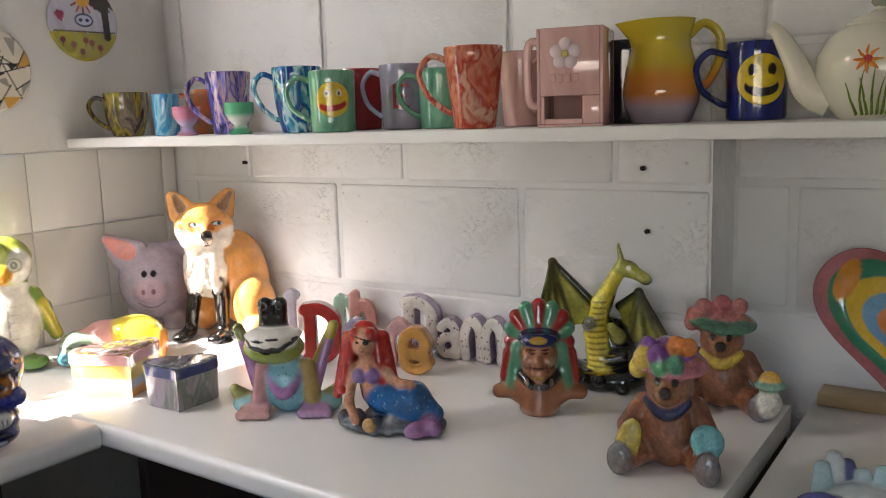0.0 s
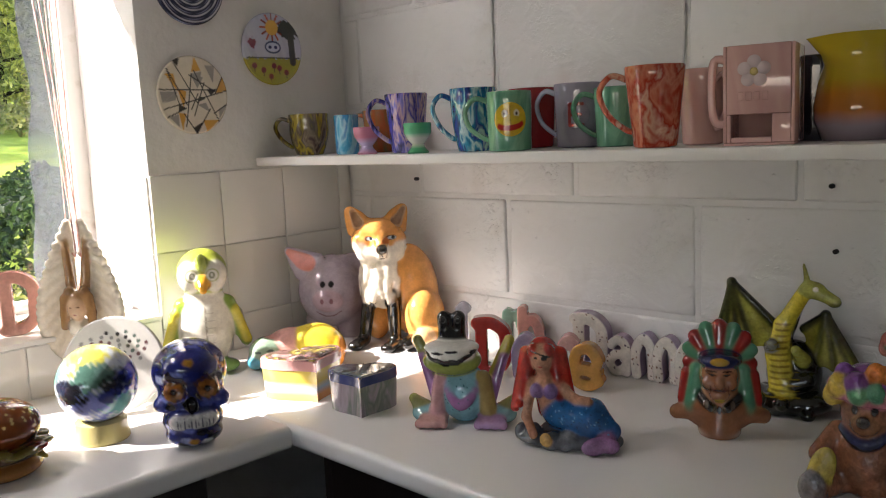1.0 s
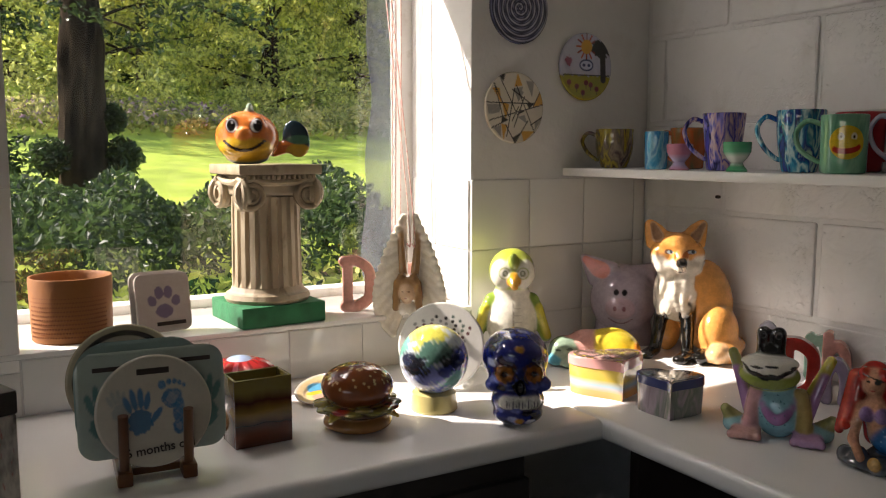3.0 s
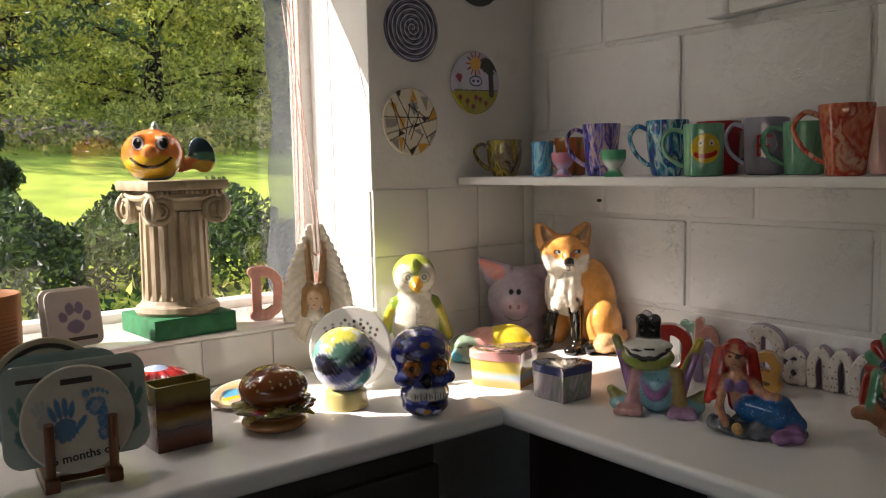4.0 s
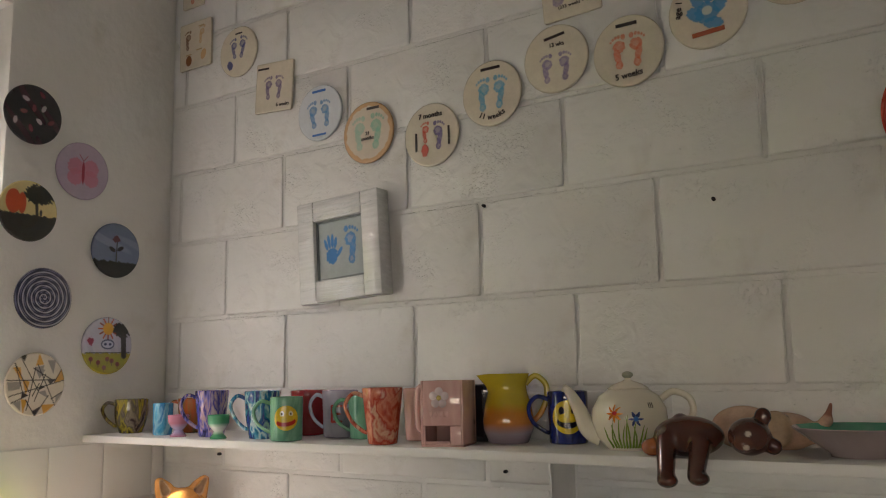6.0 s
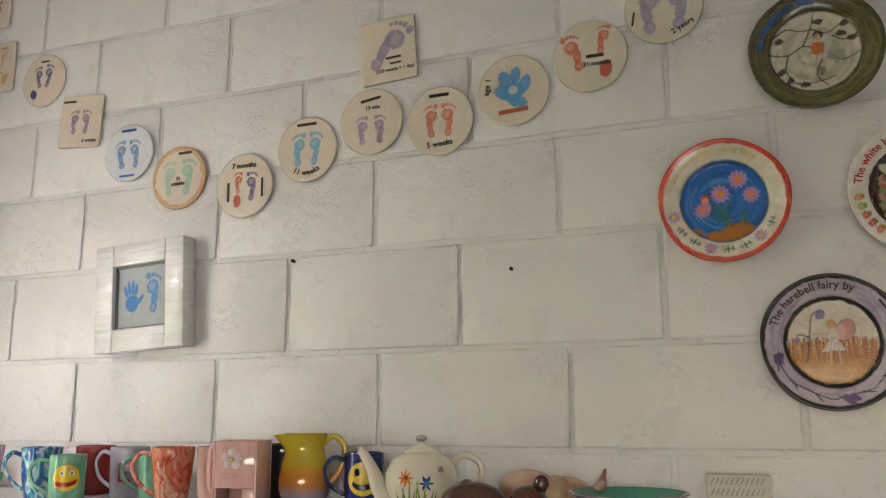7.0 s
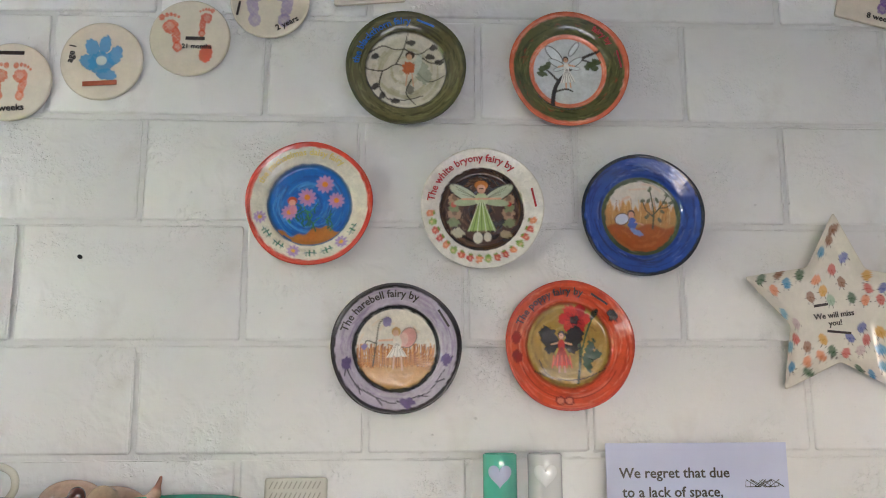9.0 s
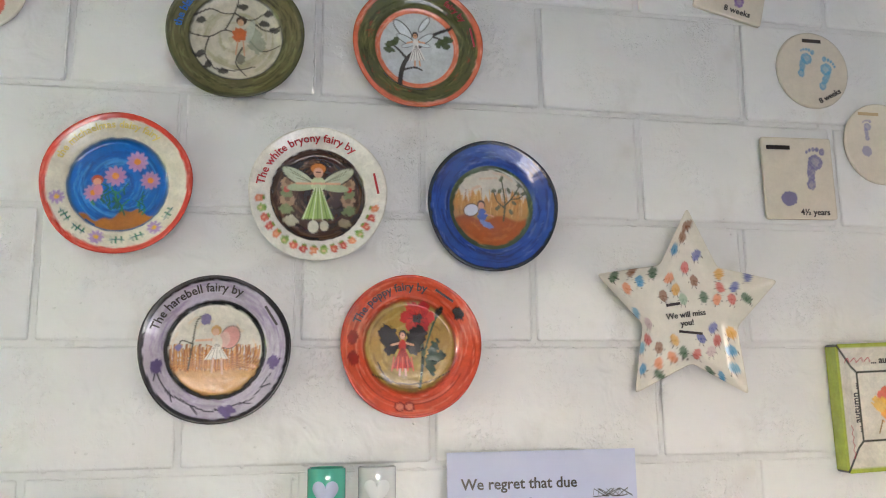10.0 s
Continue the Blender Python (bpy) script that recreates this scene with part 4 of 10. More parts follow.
def slab_mesh(name, w, h, th, paint, ground, mat=None, step=0.0019, corner=0.006, dish=0.0, side_colour=None):
    """A flat square or oblong plaque facing -y, with rounded corners."""
    nx, ny = int(w / step), int(h / step)
    u, v = np.meshgrid(np.linspace(-1, 1, nx), np.linspace(-1, 1, ny), indexing="ij")
    X, Y = u * w / 2, v * h / 2
    # pull the corners in
    ex, ey = np.maximum(np.abs(X) - (w / 2 - corner), 0), np.maximum(np.abs(Y) - (h / 2 - corner), 0)
    l = np.hypot(ex, ey)
    g = np.where(l > corner, corner / np.maximum(l, 1e-9), 1.0)
    X = np.sign(X) * (np.minimum(np.abs(X), w / 2 - corner) + ex * g)
    Y = np.sign(Y) * (np.minimum(np.abs(Y), h / 2 - corner) + ey * g)
    edge = np.minimum(1 - np.abs(u), 1 - np.abs(v))
    Z = th - 0.0015 * np.clip(1 - edge / (0.003 / max(w, h) * 2), 0, 1) + dish * np.clip(1 - edge / 0.35, 0, 1)
    V1 = np.stack([X, -Z, Y], -1).reshape(-1, 3)
    V2 = np.stack([X, 0 * Z, Y], -1)
    rim = [(i, 0) for i in range(nx)] + [(nx - 1, j) for j in range(1, ny)] + [(i, ny - 1) for i in range(nx - 2, -1, -1)] + [(0, j) for j in range(ny - 2, 0, -1)]
    B = np.array([V2[i, j] for i, j in rim])
    i, j = np.meshgrid(np.arange(nx - 1), np.arange(ny - 1), indexing="ij")
    a = i * ny + j
    F = np.stack([a, a + ny, a + ny + 1, a + 1], -1).reshape(-1, 4).tolist()
    o, m = nx * ny, len(rim)
    for k in range(m):
        q, k2 = rim[k], (k + 1) % m
        F.append([o + k, o + k2, rim[k2][0] * ny + rim[k2][1], q[0] * ny + q[1]])
    F.append([o + k for k in range(m)][::-1])
    V = np.concatenate([V1, B])
    cv = Canvas(V[:, 0], V[:, 2], ground)
    paint(cv)
    me = bpy.data.meshes.new(name)
    me.from_pydata(V.tolist(), [], F)
    at_ = me.color_attributes.new("paint", "FLOAT_COLOR", "POINT")
    at_.data.foreach_set("color", np.concatenate([cv.C, np.ones((len(V), 1))], 1).ravel())
    me.polygons.foreach_set("use_smooth", [True] * len(me.polygons))
    me.set_sharp_from_angle(angle=radians(50))
    me.materials.append(mat or BISQUE)
    return me

def lettering(text, size, mat, parent, x=0.0, z=0.0, y=-0.0085, turn=0.0, arc=0.0, name="lettering", lift=0.0006, lie=0.0):
    """Words in the built-in font on a thing's face, upright or bent round an arc of that radius (negative: along the lower rim)."""
    cu = bpy.data.curves.new("words", "FONT")
    cu.body, cu.size, cu.align_x, cu.align_y = text, size, "CENTER", "CENTER"
    cu.resolution_u = 2
    cu.extrude = lift
    cu.offset = size * 0.016
    tmp = new("words", cu)
    dg = bpy.context.evaluated_depsgraph_get()
    me = bpy.data.meshes.new_from_object(tmp.evaluated_get(dg))
    bpy.data.objects.remove(tmp)
    for v in me.vertices:
        px, py, pz = v.co
        if arc:
            a, r = px / arc, arc + py
            px, py = r * math.sin(a), r * math.cos(a)
        c, s = math.cos(radians(turn)), math.sin(radians(turn))
        qx, qz = px * c - py * s, px * s + py * c
        rr = math.hypot(qx, qz)
        v.co = (x + qx, y - pz - (rr * lie if arc else 0), z + qz)
    me.materials.clear()
    me.materials.append(mat)
    ob = new(name, me)
    ob.parent = parent
    return ob

def bar(w, h, mat, parent, x=0.0, z=0.0, y=-0.0085, turn=0.0, name="written_bar"):
    """A plain bar in place of writing."""
    ob = part(name, boxed((-w / 2, -0.0008, -h * 0.28), (w / 2, 0.0004, h * 0.28)), mat, parent)
    ob.matrix_basis = pose(x, y, z, 0, -turn, 0)
    return ob

# ---------- plates on the block wall ----------
def paint_blackthorn(c):
    c.ring(0.0, 0.089, "d0cab6").arcs(0.01, 0.08, 26, "a8a27c", 0.45, 3, (0.4, 1.4), (0.004, 0.010)).arcs(0.01, 0.08, 16, "ded9c8", 0.6, 4, (0.4, 1.4), (0.004, 0.010))
    c.ring(0.086, 0.14, "6f6b40", ragged=0.0006).arcs(0.088, 0.130, 70, "2a2712", 0.6, 5, (0.2, 0.8), (0.001, 0.004)).arcs(0.088, 0.126, 40, "9a9860", 0.5, 6, (0.2, 0.8)).ring(0.120, 0.140, "464a2c", 0.55).ring(0.084, 0.088, "3a3620", 0.7, 0.0006)
    for pts in (((-0.085, 0.012), (-0.05, 0.004), (-0.02, 0.016), (0.01, 0.004)), ((-0.02, 0.016), (0.0, 0.05), (0.012, 0.082)), ((0.0, 0.05), (0.03, 0.034), (0.06, 0.05)), ((-0.075, 0.045), (-0.045, 0.06), (-0.02, 0.05), (0.0, 0.05)), ((0.022, -0.004), (0.045, -0.03), (0.08, -0.02)), ((0.01, -0.02), (-0.005, -0.05), (0.012, -0.078)), ((-0.05, 0.004), (-0.06, -0.03), (-0.045, -0.06)), ((-0.045, -0.06), (-0.01, -0.066), (0.03, -0.06)), ((0.03, 0.034), (0.055, 0.012), (0.084, 0.018)), ((-0.06, -0.03), (-0.075, -0.035), (-0.083, -0.02))):
        c.curve(pts, 0.0030, "3a3428")
    for x, y, t in ((-0.062, 0.038, 30), (-0.056, -0.052, 60), (0.016, 0.062, 0), (0.064, 0.046, 20), (0.054, 0.026, -20), (-0.03, -0.066, 0), (0.072, 0.012, 10), (-0.07, -0.03, 40)):
        c.oval(x, y, 0.010, 0.006, t, "35322a", 0.9, 0.25)
    c.oval(0.034, -0.006, 0.016, 0.030, 24, "9aa08c", 0.8, 0.2).oval(0.026, 0.012, 0.008, 0.024, -20, "c4c8b8", 0.8).oval(0.006, 0.006, 0.013, 0.014, 0, "c4703c", 1, 0.2).oval(0.012, 0.034, 0.010, 0.009, 0, "4a3a2c").oval(0.010, 0.030, 0.006, 0.007, 0, "d2ac8c").line(0.002, -0.008, -0.004, -0.034, 0.003, "cfa88c").line(0.012, -0.008, 0.012, -0.036, 0.003, "cfa88c").oval(0.004, -0.044, 0.008, 0.010, 0, "6a6656", 0.8, 0.3)

def paint_briar(c):
    c.ring(0.0, 0.079, "cfd2d2").ring(0.074, 0.084, "dd8460", ragged=0.0008).arcs(0.075, 0.083, 18, "e8b49a", 0.7, 2, (0.2, 0.7), (0.001, 0.003)).ring(0.084, 0.120, "646438", ragged=0.0006).arcs(0.086, 0.118, 50, "343a18", 0.6, 7, (0.15, 0.6)).arcs(0.086, 0.118, 30, "939556", 0.5, 8, (0.15, 0.6)).arcs(0.092, 0.112, 34, "a84a30", 0.75, 9, (0.04, 0.14), (0.001, 0.0028)).ring(0.119, 0.14, "d87a56", ragged=0.0008).arcs(0.120, 0.128, 20, "ecb49c", 0.6, 12, (0.2, 0.6), (0.001, 0.003))
    c.curve(((-0.040, -0.074), (-0.034, -0.045), (-0.022, -0.022), (0.008, 0.006), (0.03, 0.026), (0.072, 0.042)), 0.0095, "3a3128").curve(((-0.022, -0.022), (-0.036, -0.004), (-0.046, 0.006)), 0.005, "3a3128").curve(((-0.034, -0.045), (-0.008, -0.040), (0.006, -0.046)), 0.0045, "3a3128").curve(((0.03, 0.026), (0.046, 0.020), (0.058, 0.014)), 0.004, "3a3128")
    for x, y, t in ((-0.052, 0.010, 20), (-0.042, 0.016, 60), (-0.056, -0.002, -20), (0.055, 0.014, 30), (0.064, 0.018, -20), (0.046, 0.010, 50), (0.058, 0.004, 0)):
        c.oval(x, y, 0.011, 0.0065, t, "55603c", 0.95, 0.3)
    c.oval(-0.026, 0.040, 0.026, 0.011, -52, "3a3430").oval(-0.026, 0.040, 0.024, 0.009, -52, "dfe3e4").oval(0.018, 0.050, 0.020, 0.007, 52, "3a3430", 0.8).oval(0.018, 0.050, 0.018, 0.005, 52, "dfe3e4").fairy(-0.002, 0.004, 0.072, "e9e6e0", "2e2622", "d5dbdc", arms=True)

def paint_michaelmas(c):
    c.arcs(0.09, 0.118, 14, "d6cdb4", 0.4, 31, (0.3, 0.8), (0.003, 0.008)).ring(0.119, 0.14, "d4503a", ragged=0.0012).arcs(0.120, 0.129, 22, "e88a74", 0.6, 32, (0.15, 0.5), (0.002, 0.004)).arcs(0.118, 0.129, 14, "b8301f", 0.6, 33, (0.15, 0.5), (0.001, 0.003))
    c.ring(0.0, 0.085, "1c74c8", ragged=0.0005).arcs(0.0, 0.082, 70, "0d4f9e", 0.65, 34, (0.4, 1.6), (0.0015, 0.005)).arcs(0.0, 0.082, 60, "5aa6e2", 0.6, 35, (0.3, 1.3), (0.001, 0.004)).ring(0.082, 0.087, "1a5a86", 0.8, 0.0006)
    g = np.hypot(c.X, c.Y) < 0.083
    c.mix(np.clip((-0.054 + 0.010 * np.sin(c.X * 55) + 0.003 * np.sin(c.X * 210) - c.Y) / 0.002, 0, 1) * g, "b87c34")
    for k in range(26):
        q = random.Random(k + 40)
        x, y = q.uniform(-0.045, 0.045), q.uniform(-0.056, -0.012)
        c.curve(((x, y), (x + q.uniform(-0.008, 0.008), y + 0.010), (x + q.uniform(-0.014, 0.014), y + 0.020)), 0.0032, "1f6a52" if k % 3 else "3c8c5a", 0.85)
    for x, y, r in ((-0.006, 0.016, 0.019), (0.030, 0.044, 0.019), (0.054, 0.010, 0.017), (-0.042, -0.016, 0.016)):
        c.daisy(x, y, r, "c09ac4", "dd9a34", 11, x * 900)
    c.oval(-0.036, 0.008, 0.010, 0.009, 0, "b8542c").oval(-0.036, 0.004, 0.007, 0.007, 0, "e3b09a").oval(-0.034, -0.010, 0.008, 0.010, 0, "d89aa8")
    for a in range(196, 348, 19):
        x, y = 0.103 * math.cos(radians(a)), 0.103 * math.sin(radians(a))
        if (a // 19) % 3 == 1:
            c.daisy(x, y, 0.013, "b59ac4", "e3b63f", 9)
        else:
            t = radians(a + 90)
            c.line(x - 0.012 * math.cos(t), y - 0.012 * math.sin(t), x + 0.012 * math.cos(t), y + 0.012 * math.sin(t), 0.0022, "2e6a7a")
            for k in (-0.008, 0.0, 0.008):
                c.line(x + k * math.cos(t) - 0.006 * math.cos(radians(a)), y + k * math.sin(t) - 0.006 * math.sin(radians(a)), x + k * math.cos(t) + 0.006 * math.cos(radians(a)), y + k * math.sin(t) + 0.006 * math.sin(radians(a)), 0.0022, "2e7a5a")

def paint_bryony(c):
    c.ring(0.0, 0.088, "4a3124", ragged=0.0010).arcs(0.0, 0.085, 60, "22150f", 0.7, 51, (0.3, 1.4), (0.002, 0.006)).arcs(0.0, 0.085, 46, "86664a", 0.6, 52, (0.3, 1.2), (0.001, 0.004)).arcs(0.02, 0.085, 18, "b59c7c", 0.5, 53, (0.1, 0.5), (0.001, 0.003))
    for s, y in ((-1, -0.010), (1, -0.010), (-1, 0.022), (1, 0.022)):
        c.oval(0.056 * s, y, 0.013, 0.014, 0, "b99a78", 0.9, 0.25).oval(0.056 * s, y + 0.002, 0.006, 0.006, 0, "3a2a20", 0.5, 0.3).oval(0.058 * s, y - 0.018, 0.012, 0.009, 20 * s, "8c9468", 0.9, 0.3)
    c.oval(0.046, 0.014, 0.006, col="b52a22").oval(0.058, 0.012, 0.005, col="b52a22").oval(-0.058, 0.010, 0.006, col="c06a58").oval(-0.05, -0.05, 0.014, 0.010, 0, "c9c2a4", 0.85, 0.25).oval(0.05, -0.052, 0.012, 0.009, 0, "a89a78", 0.85, 0.25)
    for s in (-1, 1):
        c.oval(0.036 * s, 0.034, 0.036, 0.015, 30 * s, "2a2018", 0.8).oval(0.036 * s, 0.034, 0.034, 0.012, 30 * s, "c4c9ac").oval(0.030 * s, 0.016, 0.028, 0.008, -6 * s, "b4bc98")
        for k in range(4):
            c.line(0.010 * s, 0.024, (0.03 + 0.011 * k) * s, 0.022 + 0.011 * k, 0.0012, "5a6048", 0.7)
    c.tri((-0.030, -0.046), (0.030, -0.044), (0.0, 0.026), "a9c070").oval(0.0, 0.022, 0.014, 0.014, 0, "c9d2a4")
    for k in range(-3, 4):
        c.line(0.002 * k, 0.014, 0.009 * k, -0.046, 0.0020, "e0e6c0" if k % 2 else "6f8a3c", 0.8)
    c.oval(0.0, 0.052, 0.014, 0.010, 0, "c9823e").oval(0.0, 0.044, 0.009, 0.010, 0, "dcae90").line(-0.004, 0.045, 0.004, 0.045, 0.0014, "4a3020").oval(-0.008, -0.060, 0.010, 0.012, 0, "dcd8c4").oval(0.012, -0.058, 0.008, 0.010, 0, "d4ceb6").line(-0.04, 0.022, 0.04, 0.024, 0.004, "dcae90")
    for a in range(186, 356, 10):
        x, y = 0.107 * math.cos(radians(a)), 0.107 * math.sin(radians(a))
        k = (a // 10) % 4
        c.oval(x, y, 0.0085, 0.0070, a, ("d05a3c", "c83c2c", "e08a5a", "9ab054")[k], 0.9, 0.25).oval(x * 1.015, y * 1.015, 0.003, 0.0025, a, "f0c8a8", 0.7).oval(x * 0.93, y * 0.93, 0.0042, 0.0026, a + 90, "7fa040", 0.9, 0.3)

def paint_navy(c):
    c.ring(0.0, 0.079, "d2ccbe").mix(np.clip((0.026 + 0.008 * np.sin(c.X * 160) + 0.007 * np.sin(c.X * 470) - c.Y) / 0.006, 0, 1) * (np.hypot(c.X, c.Y) < 0.079), "bd9254")
    for k in range(60):
        q = random.Random(k + 80)
        x, y = q.uniform(-0.07, 0.07), q.uniform(-0.01, 0.03)
        c.line(x, y - 0.012, x + q.uniform(-0.003, 0.003), y + 0.012, 0.0016, ("d8b87c", "9a6a30", "c89a58")[k % 3], 0.7)
    c.mix(np.clip((-0.018 + 0.005 * np.sin(c.X * 90) - c.Y) / 0.006, 0, 1) * (np.hypot(c.X, c.Y) < 0.079), "a85c20").arcs(0.03, 0.076, 14, "cf8a48", 0.4, 61, (0.3, 0.8), (0.003, 0.007))
    c.ring(0.075, 0.085, "46583c", ragged=0.0010).arcs(0.076, 0.085, 14, "8a9a6a", 0.6, 62, (0.2, 0.6), (0.001, 0.002)).ring(0.084, 0.14, "3558ac", ragged=0.0006).arcs(0.087, 0.122, 46, "182a66", 0.65, 63, (0.2, 0.8), (0.0015, 0.005)).arcs(0.087, 0.120, 36, "7f9ad8", 0.5, 64, (0.1, 0.5), (0.001, 0.003)).ring(0.122, 0.14, "1d2f42", ragged=0.0012)
    c.curve(((0.024, -0.026), (0.028, 0.01), (0.022, 0.058)), 0.0036, "4a4f34").curve(((0.027, 0.004), (0.044, 0.022), (0.058, 0.044)), 0.003, "4a4f34").curve(((0.026, 0.0), (0.012, 0.014), (0.006, 0.032)), 0.003, "4a4f34").curve(((0.040, 0.018), (0.056, 0.020), (0.066, 0.028)), 0.0025, "4a4f34")
    for x, y in ((0.022, 0.058), (0.058, 0.046), (0.006, 0.034), (0.046, 0.010), (0.014, 0.0), (0.066, 0.030), (0.036, 0.034), (0.018, 0.034), (0.052, 0.030), (0.04, -0.008)):
        c.oval(x, y, 0.006, 0.0035, x * 3000, "566044", 0.9, 0.3)
    c.oval(-0.040, -0.006, 0.016, 0.013, 20, "3a3844", 0.7).oval(-0.040, -0.006, 0.014, 0.011, 20, "d8dbe4").oval(-0.020, 0.006, 0.008, 0.008, 0, "4a3a30").oval(-0.020, 0.003, 0.006, 0.007, 0, "d9a98c").oval(-0.018, -0.016, 0.009, 0.014, 0, "5b6fae", 1, 0.2).oval(-0.010, -0.034, 0.014, 0.006, -25, "8d9bc8", 1, 0.2).line(-0.012, -0.012, 0.004, -0.018, 0.003, "d9a98c")

def paint_harebell(c):
    c.ring(0.0, 0.082, "ddd7c8").mix(np.clip((-0.030 + 0.004 * np.sin(c.X * 90) - c.Y) / 0.003, 0, 1) * (np.hypot(c.X, c.Y) < 0.081), "c89c60").arcs(0.04, 0.078, 10, "e0c090", 0.4, 71, (0.3, 0.8), (0.003, 0.006))
    for k in range(130):
        q = random.Random(k + 140)
        x = -0.075 + 0.15 * k / 130
        if abs(x) < 0.076:
            c.line(x, -0.034 + q.uniform(-0.004, 0.004), x + q.uniform(-0.003, 0.003), q.uniform(-0.004, 0.010), 0.0022, ("a8641f", "c98a3c", "8a4e18", "d8a45c")[k % 4], 0.85 if math.hypot(x, 0.02) < 0.079 else 0.0)
    c.ring(0.080, 0.088, "35332c", ragged=0.0010).ring(0.088, 0.122, "c4bcc8", ragged=0.0004).arcs(0.089, 0.120, 40, "9a86ac", 0.5, 72, (0.2, 0.8)).arcs(0.089, 0.120, 24, "dcd8e0", 0.5, 73, (0.2, 0.8)).ring(0.121, 0.14, "2a2528", ragged=0.0010)
    c.curve(((-0.046, -0.034), (-0.040, 0.01), (-0.034, 0.050), (-0.022, 0.060)), 0.003, "4a4a36").oval(-0.018, 0.054, 0.009, 0.010, 20, "8f84a8", 1, 0.2).curve(((-0.040, 0.01), (-0.058, 0.016), (-0.064, 0.006)), 0.0025, "4a4a36").oval(-0.064, 0.004, 0.006, 0.006, 0, "8f84a8", 1, 0.2)
    c.oval(0.024, 0.022, 0.017, 0.022, -25, "4a3830", 0.7).oval(0.024, 0.022, 0.0155, 0.020, -25, "d8a498").oval(0.014, 0.018, 0.010, 0.014, -10, "e0bcae").oval(0.0, 0.034, 0.009, 0.009, 0, "d0a868").oval(-0.001, 0.031, 0.006, 0.007, 0, "e0b89c").line(0.0, 0.018, -0.034, 0.016, 0.004, "e0b89c").oval(0.002, 0.012, 0.009, 0.014, 0, "e6dccb").tri((-0.020, -0.018), (0.022, -0.016), (0.002, 0.016), "e9e4d8")
    for k in range(-2, 3):
        c.line(0.002 + 0.001 * k, 0.010, 0.002 + 0.009 * k, -0.018, 0.0012, "8a7a6a", 0.6)
    c.line(-0.004, -0.016, -0.006, -0.040, 0.004, "d9b79a").line(0.010, -0.016, 0.012, -0.042, 0.004, "d9b79a")
    c.curve([(0.105 * math.cos(radians(a)) , 0.105 * math.sin(radians(a)) + 0.003 * math.sin(a * 0.3)) for a in range(196, 350, 14)], 0.0030, "2f2b36")
    for a in range(200, 350, 24):
        c.line(0.104 * math.cos(radians(a)), 0.104 * math.sin(radians(a)), 0.114 * math.cos(radians(a + 8)), 0.114 * math.sin(radians(a + 8)), 0.0024, "3a3640")
    c.oval(0.022, -0.107, 0.015, 0.010, 0, "7a6c94", 1, 0.3).oval(-0.098, -0.030, 0.010, 0.013, 0, "6a5c86", 1, 0.3).oval(0.100, -0.022, 0.009, 0.012, 0, "7a6c94", 1, 0.3)

def paint_poppy(c):
    c.ring(0.0, 0.086, "ab8a38").arcs(0.0, 0.084, 40, "c9ac5c", 0.55, 81, (0.3, 1.2), (0.003, 0.008)).arcs(0.0, 0.084, 30, "7a5e20", 0.5, 82, (0.3, 1.0), (0.002, 0.006))
    c.ring(0.084, 0.14, "d65a32", ragged=0.0008).arcs(0.087, 0.128, 40, "b23a1c", 0.6, 83, (0.2, 0.9)).arcs(0.087, 0.128, 40, "ee9870", 0.55, 84, (0.2, 0.9)).ring(0.083, 0.088, "8a4420", 0.7, 0.0008).ring(0.126, 0.14, "c04626", 0.8, 0.0008)
    c.curve(((0.020, 0.036), (0.024, -0.02), (0.018, -0.076)), 0.0075, "2a4424").curve(((0.052, 0.060), (0.036, 0.02), (0.026, -0.02)), 0.0042, "3d5a34").oval(0.054, 0.064, 0.006, 0.011, -30, "3f3a22")
    for k in range(6):
        c.oval(0.014 + 0.016 * math.cos(k * 1.047), 0.054 + 0.014 * math.sin(k * 1.047), 0.017, 0.013, k * 60, "b8261a" if k % 2 else "cf3c28", 1, 0.2)
    c.oval(0.014, 0.052, 0.010, 0.008, 0, "1f1613", 1, 0.3)
    for k in range(10):
        c.line(0.014, 0.052, 0.014 + 0.017 * math.cos(k * 0.63), 0.052 + 0.015 * math.sin(k * 0.63), 0.0012, "5a120c", 0.7)
    for t, x, y in ((28, 0.044, -0.006), (-10, 0.050, -0.022), (60, 0.038, -0.034)):
        c.oval(x, y, 0.020, 0.0085, t + 40, "2a4a2a", 1, 0.35)
    for s in (-1, 1):
        c.oval(-0.014 + 0.026 * s, 0.018, 0.017, 0.023, -30 * s, "1f1a19", 1, 0.18).oval(-0.014 + 0.022 * s, -0.004, 0.012, 0.012, 0, "2a2220", 1, 0.2)
    c.fairy(-0.014, -0.006, 0.084, "c23320", "1c1512", "26201f", dark="3a100c", arms=True)
    for k in range(5):
        c.line(-0.030 + 0.008 * k, -0.020, -0.034 + 0.010 * k, -0.044, 0.003, "e8704c", 0.8)
    c.curve(((-0.070, -0.052), (-0.02, -0.068), (0.03, -0.066), (0.074, -0.046)), 0.003, "4a3c20").curve(((-0.06, -0.03), (-0.05, -0.05), (-0.036, -0.064)), 0.0025, "4a3c20")
    for a in (172, 192, 34):
        c.oval(0.108 * math.cos(radians(a)), 0.108 * math.sin(radians(a)), 0.010, 0.014, a, "2f2420" if a == 34 else "9c2a18", 1, 0.2)
    c.curve([(0.106 * math.cos(radians(a)), 0.106 * math.sin(radians(a))) for a in range(205, 345, 14)], 0.0026, "9c3018", 0.7)
    for x in (-0.022, -0.004):
        c.oval(x, -0.110, 0.010, 0.009, 0, "8a2416").oval(x, -0.110, 0.0070, 0.006, 0, "e28a68")

